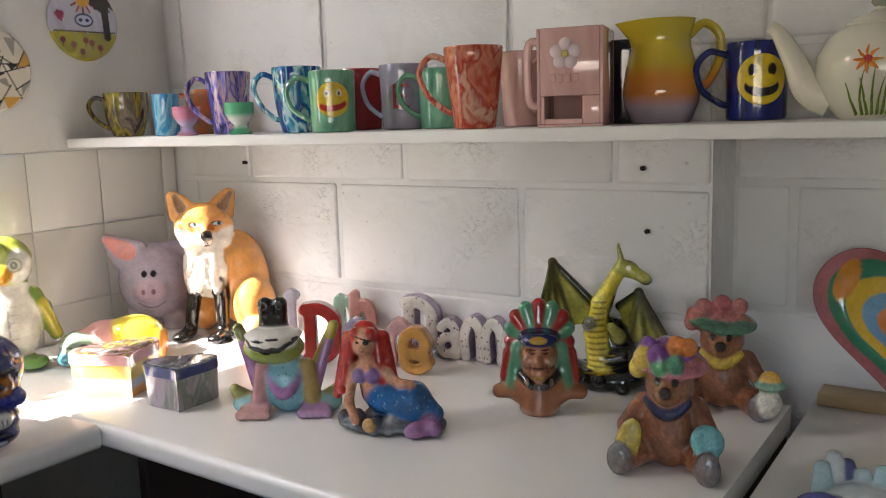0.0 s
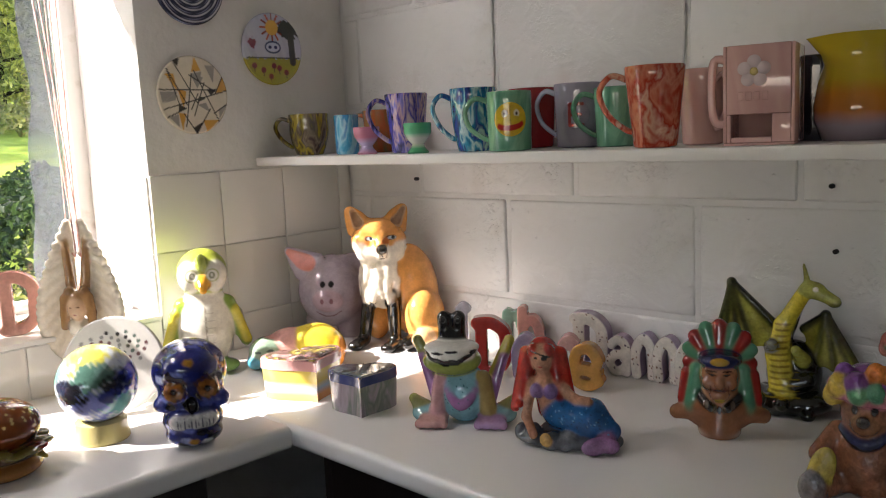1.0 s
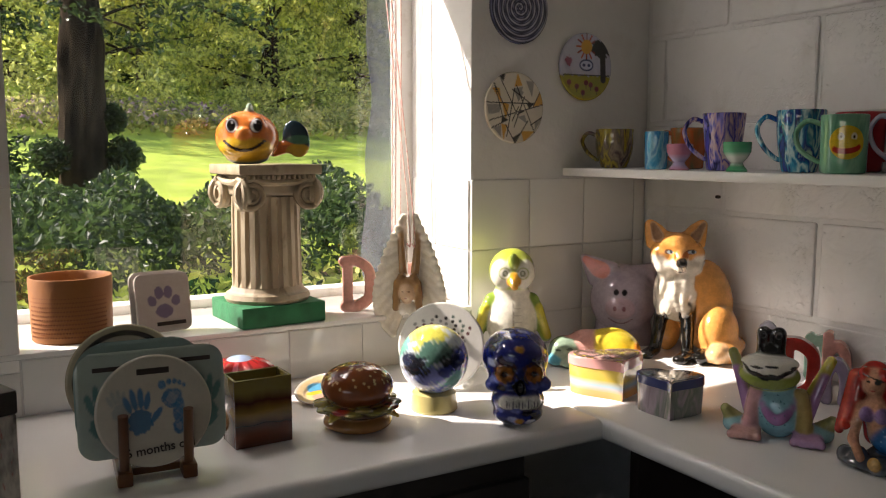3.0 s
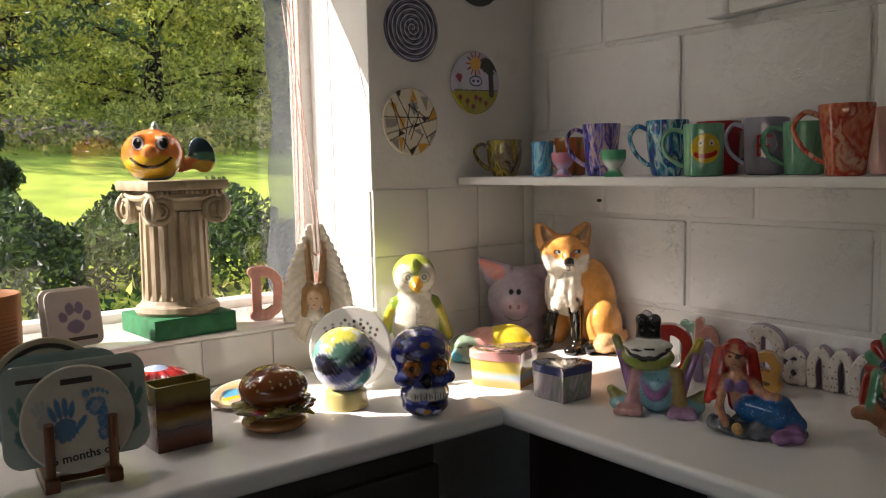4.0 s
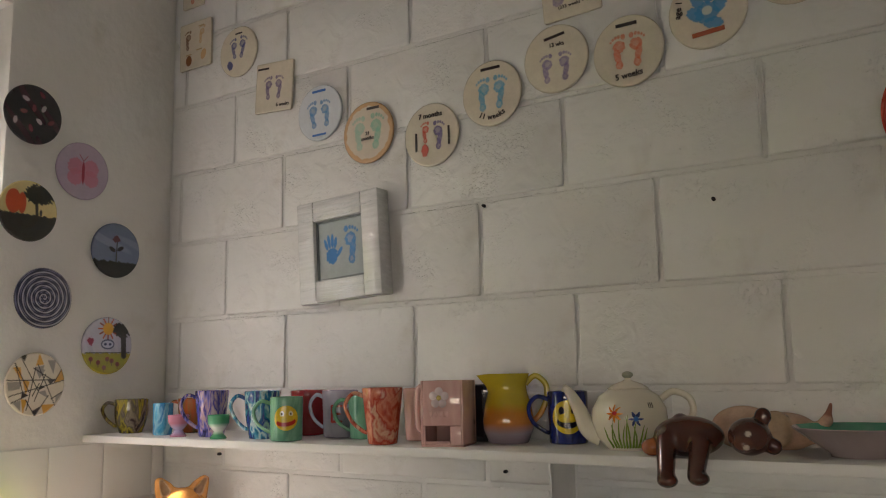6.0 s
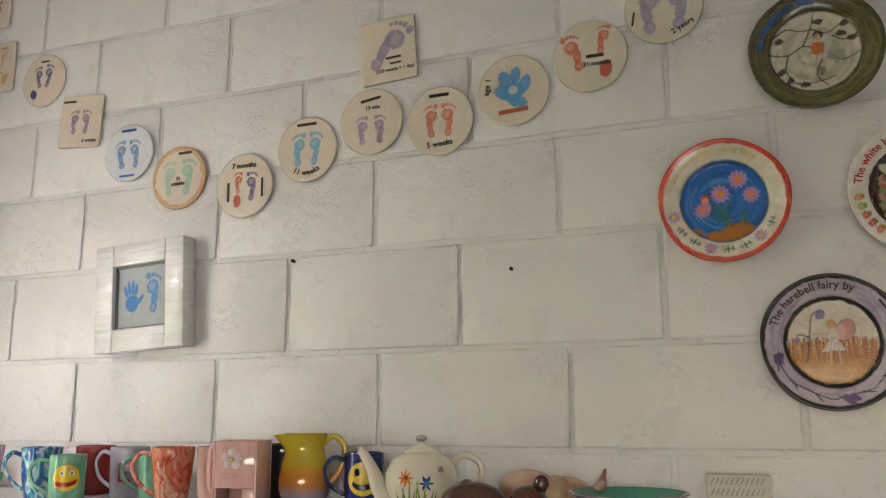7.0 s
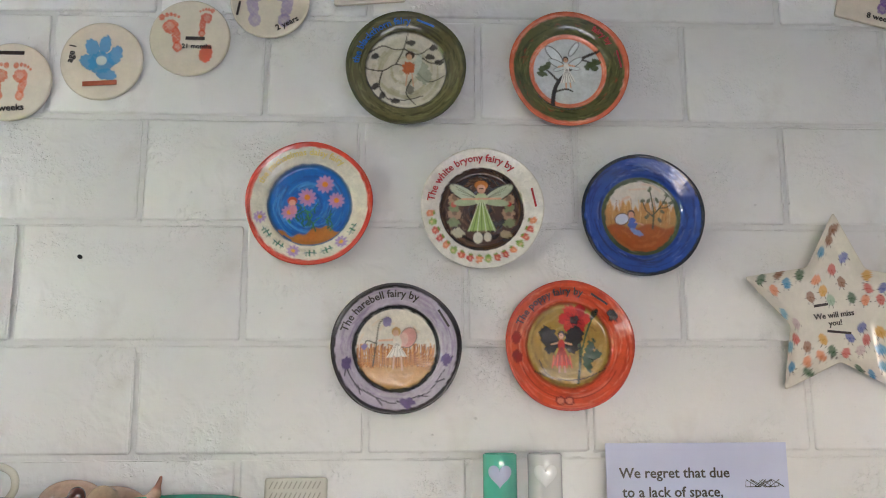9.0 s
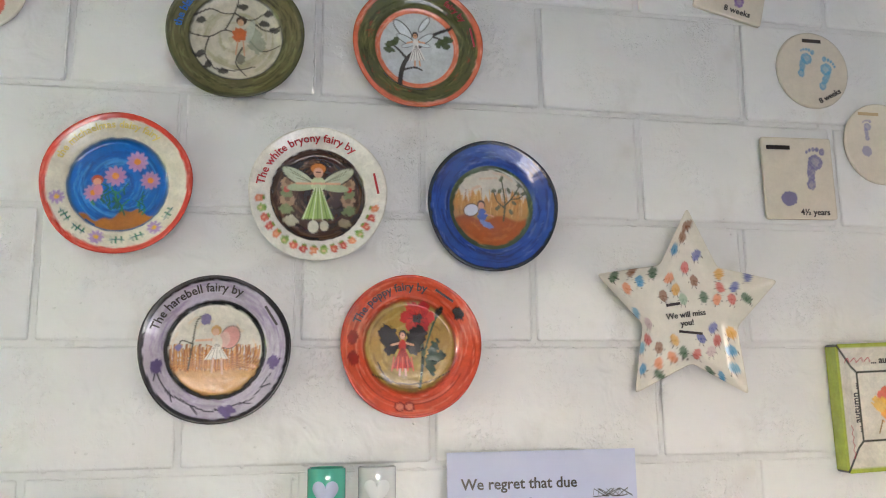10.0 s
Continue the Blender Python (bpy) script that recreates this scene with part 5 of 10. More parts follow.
WALLY = WY - 0.004
def wall_plate(x, z, r, paint, ground, label, words=(), ink=None, turn=0.0, tilt=-0.5):
    ob = new("wall_plate", polar_mesh("wall_plate", dish_profile(r), paint, ground, 208, wobble=0.0055))
    ob.matrix_basis = pose(x, WALLY, z, tilt, turn, 0)
    tagged(ob, label, "plate", "painted plates on the block wall")
    for text, size, at, name_bar in words:
        lettering(text, size, ink, ob, arc=r * 0.835, turn=at, y=-0.0243)
        if name_bar is not None:
            a = radians(90 + name_bar)
            bar(0.04, size * 0.35, ink, ob, x=r * 0.86 * math.cos(a), z=r * 0.86 * math.sin(a), y=-0.0252, turn=name_bar)
    return ob
wall_plate(0.715, 2.268, 0.127, paint_blackthorn, "6a6e48", "olive green painted plate with bare twigs on cream", (("the blackthorn fairy", 0.021, 34, -28),), BLUEINK, -6)
wall_plate(1.063, 2.272, 0.129, paint_briar, "5d6a38", "green and orange rimmed plate with a dark branch on white", (("fairy by", 0.018, -48, -82),), REDINK, -4)
wall_plate(0.519, 1.972, 0.129, paint_michaelmas, "e6e0cf", "white plate with red rim and blue flower painting", (("the michaelmas daisy fairy", 0.019, 14, None),), YELINK, 0)
wall_plate(0.873, 1.965, 0.1275, paint_bryony, "e8e4da", "white plate with strawberries round a brown painted middle", (("The white bryony fairy by", 0.0215, 22, -78),), REDINK, 0)
wall_plate(1.207, 1.953, 0.129, paint_navy, "2c4a9a", "dark blue rimmed plate with an ochre field painting", (), BLUEINK, 0)
wall_plate(0.698, 1.678, 0.130, paint_harebell, "b9aec0", "lilac and black rimmed plate with a cornfield painting", (("The harebell fairy by", 0.022, 24, -58),), INK, 0)
wall_plate(1.046, 1.684, 0.1305, paint_poppy, "d4502a", "orange rimmed plate with a red poppy on ochre", (("The poppy fairy by", 0.021, 26, -34),), INK, 0)

# ---------- footprint plaques ----------
CREAM = "d9cfbd"
def round_plaque(x, z, r, paint, label, ground=CREAM, turn=0.0, wall="n", group="footprint plaques on the block wall", y=None):
    ob = new("wall_plaque", polar_mesh("wall_plaque", disc_profile(r), paint, ground, 168, BISQUE))
    ob.matrix_basis = pose(x, WALLY, z, 1.0, turn, 0) if wall == "n" else pose(WX + 0.003, y, z, 0, turn, 90)
    return tagged(ob, label, "plaque", group)
def square_plaque(x, z, w, h, paint, label, turn=0.0, ground=CREAM):
    ob = new("wall_plaque", slab_mesh("wall_plaque", w, h, 0.008, paint, ground))
    ob.matrix_basis = pose(x, WALLY, z, 1.0, turn, 0)
    return tagged(ob, label, "plaque", "footprint plaques on the block wall")
def feet(col, h=0.075, y=-0.004, gap=0.022, turn=0.0, alpha=0.85, col2=None):
    return lambda c: c.footprint(-gap, y, h, col, 4 + turn, 1, alpha).footprint(gap, y, h, col2 or col, -4 + turn, -1, alpha)
A = 0.085
p = square_plaque(-1.575, 2.595, 0.15, 0.16, lambda c: c.footprint(-0.035, 0.02, 0.07, "6e4526").footprint(0.03, 0.03, 0.065, "cda77a", -8).oval(-0.03, -0.05, 0.014, 0.018, 0, "8a5a36").oval(0.04, -0.04, 0.012, 0.018, -20, "cda77a"), "cream square plaque with brown footprints", turn=0)
for x, z in ((0.03, 0.06), (-0.03, -0.03), (0.02, -0.02)):
    bar(0.026, 0.007, PINE, p, x, z)
p = round_plaque(-1.375, 2.525, 0.082, lambda c: c.footprint(-0.018, 0.012, 0.07, "28307a", 10).footprint(0.02, 0.012, 0.075, "28307a", -14, -1).oval(-0.035, -0.04, 0.012, 0.015, 20, "28307a", 0.9, 0.1), "cream round plaque with dark blue footprints", turn=0)
bar(0.03, 0.009, INK, p, 0.005, 0.058)
p = square_plaque(-1.218, 2.376, 0.15, 0.155, feet("6b5a86", 0.075, -0.002, 0.022), "cream square plaque with purple footprints", turn=4)
bar(0.045, 0.011, INK, p, -0.045, 0.06)
lettering("6 weeks", 0.016, INK, p, 0.04, -0.058)
p = round_plaque(-1.036, 2.26, 0.083, feet("3f7fb5", 0.085, -0.004, 0.024, 6), "glossy white round plaque with blue footprints", ground="d4d9de")
bar(0.05, 0.012, BLUEINK, p, 0.0, 0.064)
bar(0.05, 0.010, BLUEINK, p, 0.0, -0.066)
p = round_plaque(-0.86, 2.17, 0.087, lambda c: (c.ring(0.074, 0.1, "c99a66", 0.8, 0.003), c.footprint(-0.03, 0.0, 0.1, "8fc0ae", 4, 1, 0.7).footprint(0.03, 0.0, 0.105, "7fb8a0", -8, -1, 0.85)), "cream round plaque with pale green footprints and tan edge")
bar(0.042, 0.013, INK, p, 0.02, 0.066)
lettering("21\nmonths", 0.014, INK, p, 0.0, -0.01)
p = round_plaque(-0.651, 2.127, A, lambda c: c.footprint(-0.018, 0.008, 0.06, "c9452c", 3, 1, 0.9).oval(-0.02, -0.04, 0.011, 0.017, 0, "c9452c", 0.9, 0.1).footprint(0.024, -0.004, 0.08, "5a4a86", -5, -1, 0.9), "cream round plaque with one red and one purple footprint")
lettering("7 months", 0.0195, INK, p, 0.0, 0.052)
bar(0.05, 0.010, INK, p, -0.046, -0.015, turn=90)
bar(0.05, 0.010, INK, p, 0.056, -0.010, turn=90)
p = round_plaque(-0.467, 2.203, A, feet("58a9cf", 0.09, 0.0, 0.024, -3), "cream round plaque with light blue footprints")
bar(0.055, 0.013, INK, p, 0.0, 0.064)
lettering("11 weeks", 0.020, INK, p, arc=-0.062, z=0.0)
p = square_plaque(-0.244, 2.432, 0.15, 0.165, lambda c: c.footprint(0.005, 0.01, 0.15, "8a7a9c", -38, 1, 0.85), "cream square plaque with one large mauve footprint", turn=-3)
bar(0.04, 0.010, INK, p, 0.015, -0.022)
bar(0.03, 0.008, INK, p, 0.02, -0.037)
lettering("(333 weeks + 1 day)", 0.0125, INK, p, 0.018, -0.053)
p = round_plaque(-0.288, 2.253, A, feet("8676a0", 0.075, -0.022, 0.024), "cream round plaque with mauve footprints")
bar(0.055, 0.012, INK, p, 0.0, 0.055, turn=8)
lettering("13 wks", 0.014, INK, p, 0.005, 0.034)
p = round_plaque(-0.107, 2.231, A, feet("cf6238", 0.085, 0.0, 0.022), "cream round plaque with orange footprints")
bar(0.05, 0.014, INK, p, 0.0, 0.062)
lettering("5 weeks", 0.020, INK, p, 0.0, -0.058, turn=4)
p = round_plaque(0.076, 2.28, A + 0.001, lambda c: [c.oval(x, z, rx, rz, a, "3f8fc6", 0.9, 0.15) for x, z, rx, rz, a in ((0.0, -0.004, 0.026, 0.024, 0), (-0.02, 0.028, 0.014, 0.02, 20), (0.006, 0.035, 0.012, 0.02, -5), (0.028, 0.012, 0.014, 0.022, -20), (-0.026, -0.004, 0.014, 0.02, 50), (0.012, -0.030, 0.022, 0.012, -10))] and c.oval(0.0, 0.0, 0.011, 0.010, 0, "d9e2d0", 0.7), "cream round plaque with one blue paw print")
bar(0.07, 0.018, material("brown_orange_underglaze", "9c4a2c", "b05a38", rough=0.3, scale=60.0), p, 0.0, -0.05, turn=4)
lettering("age 1", 0.020, INK, p, -0.062, 0.015, turn=80)
p = round_plaque(0.256, 2.335, A, lambda c: c.footprint(-0.035, 0.012, 0.095, "cf5230", 14, -1, 0.9).footprint(0.03, 0.035, 0.07, "cf5230", -8, 1, 0.9).oval(0.035, -0.035, 0.014, 0.02, -10, "cf5230", 0.9, 0.1), "cream round plaque with red footprints")
bar(0.04, 0.013, INK, p, 0.012, -0.002)
lettering("21 months", 0.0145, INK, p, 0.016, -0.02)
p = round_plaque(0.422, 2.424, A, feet("9a8cb0", 0.125, 0.0, 0.032, 0), "cream round plaque with mauve footprints and a heart")
lettering("2 years", 0.018, INK, p, 0.038, -0.052, turn=28)
bar(0.032, 0.008, INK, p, -0.066, -0.02, turn=80)
p = square_plaque(0.63, 2.50, 0.155, 0.155, lambda c: c.footprint(-0.02, 0.02, 0.09, "7fb5a8").footprint(0.035, 0.01, 0.085, "7fb5a8", -5, -1), "cream square plaque with pale green footprints", turn=-5)
bar(0.03, 0.010, INK, p, -0.045, -0.058)
p = round_plaque(1.942, 2.287, A + 0.002, lambda c: c.footprint(-0.02, 0.016, 0.075, "5a9fc4", -18, 1, 0.85).footprint(0.03, -0.008, 0.08, "5a9fc4", -22, -1, 0.85), "cream round plaque with light blue footprints")
bar(0.045, 0.014, INK, p, 0.0, 0.066)
lettering("8 weeks", 0.018, INK, p, 0.035, -0.058, turn=28)
p = round_plaque(2.095, 2.126, 0.092, lambda c: c.footprint(-0.035, 0.03, 0.05, "8a86ac", 0, 1, 0.8).oval(-0.04, -0.018, 0.012, 0.012, 0, "8a86ac", 0.7, 0.1), "cream round plaque with a faint violet footprint")
bar(0.05, 0.012, PINE, p, -0.03, 0.066)
p = square_plaque(1.884, 2.04, 0.165, 0.178, lambda c: c.footprint(0.035, 0.022, 0.1, "75709c", -10, 1, 0.9).oval(-0.028, -0.045, 0.019, 0.016, 10, "75709c", 0.9, 0.1), "cream square plaque with a violet footprint", turn=-1)
bar(0.055, 0.016, INK, p, -0.045, 0.066)
lettering("4½ years", 0.0185, INK, p, 0.03, -0.074)
p = square_plaque(1.765, 2.475, 0.16, 0.16, lambda c: c.footprint(0.03, 0.0, 0.11, "70489a", -10, 1, 0.9), "cream square plaque with a purple footprint", turn=14)
lettering("8 weeks", 0.019, INK, p, 0.02, -0.062)
p = square_plaque(-1.672 + 0.08, 2.78, 0.1, 0.1, lambda c: c.footprint(0, 0, 0.08, "c85a3c"), "small cream plaque with an orange footprint")

# star plate with fingerprints
def star_outline(r, inner, n=5):
    return [Vector(((r if k % 2 == 0 else inner) * math.sin(math.pi * k / n), 0, (r if k % 2 == 0 else inner) * math.cos(math.pi * k / n))) for k in range(2 * n)]
def star_plate(x, z):
    ol = star_outline(0.205, 0.106)
    fine = []
    for a, b in zip(ol, ol[1:] + ol[:1]):
        for k in range(24):
            fine.append(a.lerp(b, k / 24))
    # soften the tips
    for _ in range(3):
        fine = [(fine[i - 1] + fine[i] * 2 + fine[(i + 1) % len(fine)]) / 4 for i in range(len(fine))]
    V, F, n, rings = [], [], len(fine), 60
    for q in range(rings + 1):
        s = q / rings
        h = 0.010 + 0.016 * max(0, (s - 0.72) / 0.28) ** 1.5
        for v in fine:
            V.append((v.x * max(s, 0.004), -h, v.z * max(s, 0.004)))
    for q in range(rings):
        for i in range(n):
            F.append((q * n + i, (q + 1) * n + i, (q + 1) * n + (i + 1) % n, q * n + (i + 1) % n))
    o = len(V)
    for v in fine:
        V.append((v.x * 0.97, -0.018, v.z * 0.97))
    for v in fine:
        V.append((v.x * 0.7, 0.0, v.z * 0.7))
    for i in range(n):
        j = (i + 1) % n
        F.append((rings * n + i, o + i, o + j, rings * n + j))
        F.append((o + i, o + n + i, o + n + j, o + j))
    F.append(tuple(o + n + i for i in range(n)))
    V = np.array(V)
    c = Canvas(V[:, 0], V[:, 2], "ddd7c9")
    g = random.Random(8)
    cols = ("c8574e", "3f8fc0", "2f5a36", "8a5a3c", "5a62a8", "d9a03c", "c9b0b0", "9fb59a", "e08a5a", "6fa8c8")
    done = []
    while len(done) < 44:
        a, d = g.uniform(0, 6.283), 0.185 * math.sqrt(g.random())
        px, py = d * math.sin(a), d * math.cos(a)
        k = (a / (math.pi / 5)) % 2
        lim = 0.188 + (0.10 - 0.188) * (k if k < 1 else 2 - k)
        if d > lim - 0.012 or (abs(px) < 0.055 and -0.055 < py < 0.02) or any(math.hypot(px - x2, py - y2) < 0.023 for x2, y2 in done):
            if g.random() < 0.0005:
                break
            continue
        done.append((px, py))
        col = g.choice(cols)
        t = g.uniform(-40, 40)
        for s in (-1, 1):
            c.line(px, py, px + s * 0.012, py - 0.004, 0.0012, "4a403c").line(px, py, px + s * 0.005, py - 0.016, 0.0012, "4a403c")
        c.oval(px, py, 0.0085, 0.012, t, col, 0.8, 0.12)
    me = bpy.data.meshes.new("star_plate")
    me.from_pydata(V.tolist(), [], F)
    at_ = me.color_attributes.new("paint", "FLOAT_COLOR", "POINT")
    at_.data.foreach_set("color", np.concatenate([c.C, np.ones((len(V), 1))], 1).ravel())
    me.polygons.foreach_set("use_smooth", [True] * len(me.polygons))
    me.materials.append(BISQUE)
    ob = new("star_plate", me)
    ob.matrix_basis = pose(x, WALLY, z, 2, 1, 0)
    tagged(ob, "cream star-shaped plate covered in coloured fingerprints", "plate")
    bar(0.03, 0.010, INK, ob, -0.028, 0.010, y=-0.0112, turn=10)
    lettering("We will miss\nyou!", 0.0165, INK, ob, 0.0, -0.018, y=-0.0112, turn=8)
    bar(0.05, 0.009, INK, ob, 0.008, -0.045, y=-0.0112, turn=-4)
star_plate(1.603, 1.757)

# square dish with an autumn painting
def paint_autumn(c):
    X, Y = np.abs(c.X), np.abs(c.Y)
    m = np.maximum(X, Y)
    c.mix(np.clip((m - 0.118) / 0.002, 0, 1), "a6b23c")
    c.mix(((m > 0.066) & (m < 0.071)).astype(float), "2f3320")
    c.mix(((np.abs(X - Y) < 0.004) & (m > 0.066)).astype(float), "2f3320")
    for x, y, r, k in ((0.0, 0.02, 0.026, "d8572a"), (-0.02, 0.0, 0.022, "e0b03a"), (0.02, -0.005, 0.022, "d8782a"), (0.0, -0.02, 0.022, "e6a03a"), (0.008, 0.01, 0.014, "c8452a")):
        c.oval(x, y, r, r * 0.7, x * 2000, k, 0.9, 0.25)
    c.line(-0.02, -0.03, -0.03, -0.055, 0.003, "8a6a3a")
    for k in range(8):
        c.line(-0.10 + 0.008 * k, 0.09 + 0.008 * (k % 2), -0.094 + 0.008 * k, 0.09 + 0.008 * ((k + 1) % 2), 0.002, "b5525a")
        c.line(-0.10 + 0.006 * (k % 2), -0.10 + 0.008 * k, -0.10 + 0.006 * ((k + 1) % 2), -0.092 + 0.008 * k, 0.002, "b5525a")
ob = new("square_dish", slab_mesh("square_dish", 0.255, 0.255, 0.012, paint_autumn, "d9d3c2", PLATEM, 0.0021, 0.008, 0.022))
ob.matrix_basis = pose(2.04, WALLY, 1.565, 2, -2, 0)
tagged(ob, "square cream dish with green edge and autumn leaves", "dish")
lettering("... autumn ...", 0.02, INK, ob, 0.0, 0.092, y=-0.032)
lettering("... autumn ...", 0.02, INK, ob, -0.092, 0.0, y=-0.032, turn=90)

# paper notice
PAPER = material("white_paper", "c2c6e0", "cacee4", rough=0.7, scale=6.0)
bm = boxed((1.108, 1.405, SHELF + 0.001), (1.469, 1.4062, 1.492))
sign = part("paper_sign", bm, PAPER)
tagged(sign, "white printed paper notice standing against the wall", "sign")
lettering("We regret that due", 0.0275, INK, sign, 1.243, 1.434, y=1.4045)
lettering("to a lack of space,", 0.0275, INK, sign, 1.238, 1.398, y=1.4045)
bm = tube(bmesh.new(), [(1.392 + 0.04 * math.sin(k * 1.3) * 0.5 + 0.002 * k, 1.4045, 1.412 + 0.009 * math.cos(k * 2.1)) for k in range(30)], 0.0008, 5)
part("printed_mark", bm, INK, sign, "scribbled grey mark")

# framed hand and foot print wrapped in film
def picture_frame():
    t = thing("picture_frame", pose(-0.932, WY - 0.003, 1.85, 0, -3.2, 0), "white box frame with blue hand and foot print, film-wrapped", "picture")
    W, B, D = 0.142, 0.058, 0.052
    FR = material("white_frame_in_film", "d8d8d8", "e6e6e6", rough=0.18, scale=30.0, stretch=(0.2, 1, 3), bump=1.0, bump_scale=18.0, coat=0.8)
    for nm, lo, hi in (("frame_side", (-W, -D, -W), (-W + B, 0, W)), ("frame_side", (W - B, -D, -W), (W, 0, W)), ("frame_top", (-W + B, -D, W - B), (W - B, 0, W)), ("frame_bottom", (-W + B, -D, -W), (W - B, 0, -W + B))):
        part(nm, boxed(lo, hi, 0.004), FR, t)
    GREYB = material("grey_bevel", "6f7678", "7d8486", rough=0.4, scale=9.0)
    I = W - B
    bm = bmesh.new()
    for lo, hi in (((-I, -D + 0.012, -I), (-I + 0.006, -0.012, I)), ((I - 0.006, -D + 0.012, -I), (I, -0.012, I)), ((-I, -D + 0.012, I - 0.006), (I, -0.012, I)), ((-I, -D + 0.012, -I), (I, -0.012, -I + 0.006))):
        box(bm, lo, hi)
    part("mount", bm, GREYB, t, "grey inner mount")
    me = slab_mesh("print_tile", 2 * I - 0.004, 2 * I - 0.004, 0.004, lambda c: c.handprint(-0.034, 0.0, 0.085, "1f78be", 4, 1, 0.95).footprint(0.036, 0.006, 0.11, "1f78be", -3, -1, 0.95), "a4aeb0", PRINT)
    o = new("print_tile", me)
    o.parent = t
    o.matrix_basis = pose(0, -0.032, 0)
    # folds of cling film
    FILM = material("cling_film_folds", "dfe2e4", "f0f2f3", rough=0.1, scale=20.0, coat=1.0)
    bm = bmesh.new()
    g_ = random.Random(3)
    for k in range(34):
        zc = g_.choice((1, -1)) * (W - g_.uniform(0.002, B))
        x0 = g_.uniform(-W, 0.02)
        l = g_.uniform(0.06, 0.16)
        tube(bm, spline([(x0, -D - 0.001, zc), (x0 + l * 0.5, -D - 0.0016, zc + g_.uniform(-0.004, 0.004)), (min(x0 + l, W), -D - 0.001, zc + g_.uniform(-0.006, 0.006))], 4), 0.0008, 4)
    tagged(part("cling_film", bm, FILM, t, "crinkled clear film"), kind="stuff")
picture_frame()

# nails and holes in the wall
for x, z, yy in ((-0.502, 1.918, WY), (0.060, 1.862, WY), (-1.431, 1.282, WY), (-0.462, 1.275, WY), (-0.454, 1.168, WY)):
    bm = tube(bmesh.new(), [(0, 0.01, 0), (0.001, -0.006, 0.001)], 0.0042, 8)
    tagged(part("wall_plug", bm, GAPM, m=pose(x, yy - 0.003, z)), "dark screw hole in the painted blocks", "screw hole", "holes in the block wall")

# ---------- round tiles on the pier ----------
LW = "painted round tiles on the pier"
def pier_disc(y, z, r, paint, ground, label):
    return round_plaque(0, z, r, paint, label, ground, 0, "w", LW, y)
pier_disc(0.953, 2.254, 0.086, lambda c: [c.streaks("4a2c34", 0.012, 0.2, 0.7, 30)] + [c.oval(0.06 * math.sin(k * 2.4) * (0.3 + 0.1 * k), 0.06 * math.cos(k * 2.4) * (0.3 + 0.1 * k), 0.006, 0.011, k * 50, "b9a7ac" if k % 2 else "7a4048", 0.9, 0.1) for k in range(9)], "241a20", "dark round tile with pale petal marks")
pier_disc(1.114, 2.121, 0.086, lambda c: [c.oval(s * 0.026, 0.0 + q * 0.03, 0.024, 0.026, s * 30, "c8788e", 0.85, 0.12) for s in (-1, 1) for q in (0.35, -0.7)] and c.oval(0, -0.006, 0.005, 0.035, 0, "9a3048").line(0, 0.03, -0.014, 0.048, 0.002, "9a3048").line(0, 0.03, 0.014, 0.048, 0.002, "9a3048"), "b9a7bf", "lilac round tile with a pink butterfly")
pier_disc(0.953, 1.976, 0.086, lambda c: c.below(0.2, "d8c58a").below(-0.01, "17170f").oval(-0.045, 0.022, 0.022, 0.034, 0, "c8512c").oval(-0.02, 0.02, 0.012, 0.03, 0, "c8512c").oval(0.03, 0.05, 0.045, 0.028, 0, "1c1e10", 1, 0.2).line(0.025, -0.01, 0.02, 0.05, 0.009, "1c160f").oval(0.036, -0.002, 0.004, 0.01, 0, "2a1c18"), "17170f", "round tile with a red house and dark trees")
pier_disc(1.237, 1.897, 0.084, lambda c: c.streaks("8a96b4", 0.014, 0.2, 0.6, 60).below(-0.035, "1d221c").line(0, -0.04, 0.002, 0.03, 0.004, "20222a").oval(0, 0.035, 0.012, 0.010, 0, "5a3a44", 1, 0.3).oval(0.014, 0.006, 0.012, 0.006, 30, "20222a").oval(-0.014, 0.002, 0.012, 0.006, -30, "20222a"), "6a7896", "blue-grey round tile with a dark flower")
def paint_spiral(c):
    r, th = np.hypot(c.X, c.Y), np.arctan2(c.Y, c.X)
    q = (r / 0.0125 - th / (2 * np.pi)) % 1
    c.mix(np.clip((0.16 - np.abs(q - 0.5)) / 0.06, 0, 1), "b5b4c2")
    c.mix(np.clip((0.07 - np.abs((q + 0.42) % 1 - 0.5)) / 0.05, 0, 1) * 0.7, "8f93b8")
pier_disc(1.012, 1.737, 0.0855, paint_spiral, "1f2440", "dark blue round tile with a white spiral")
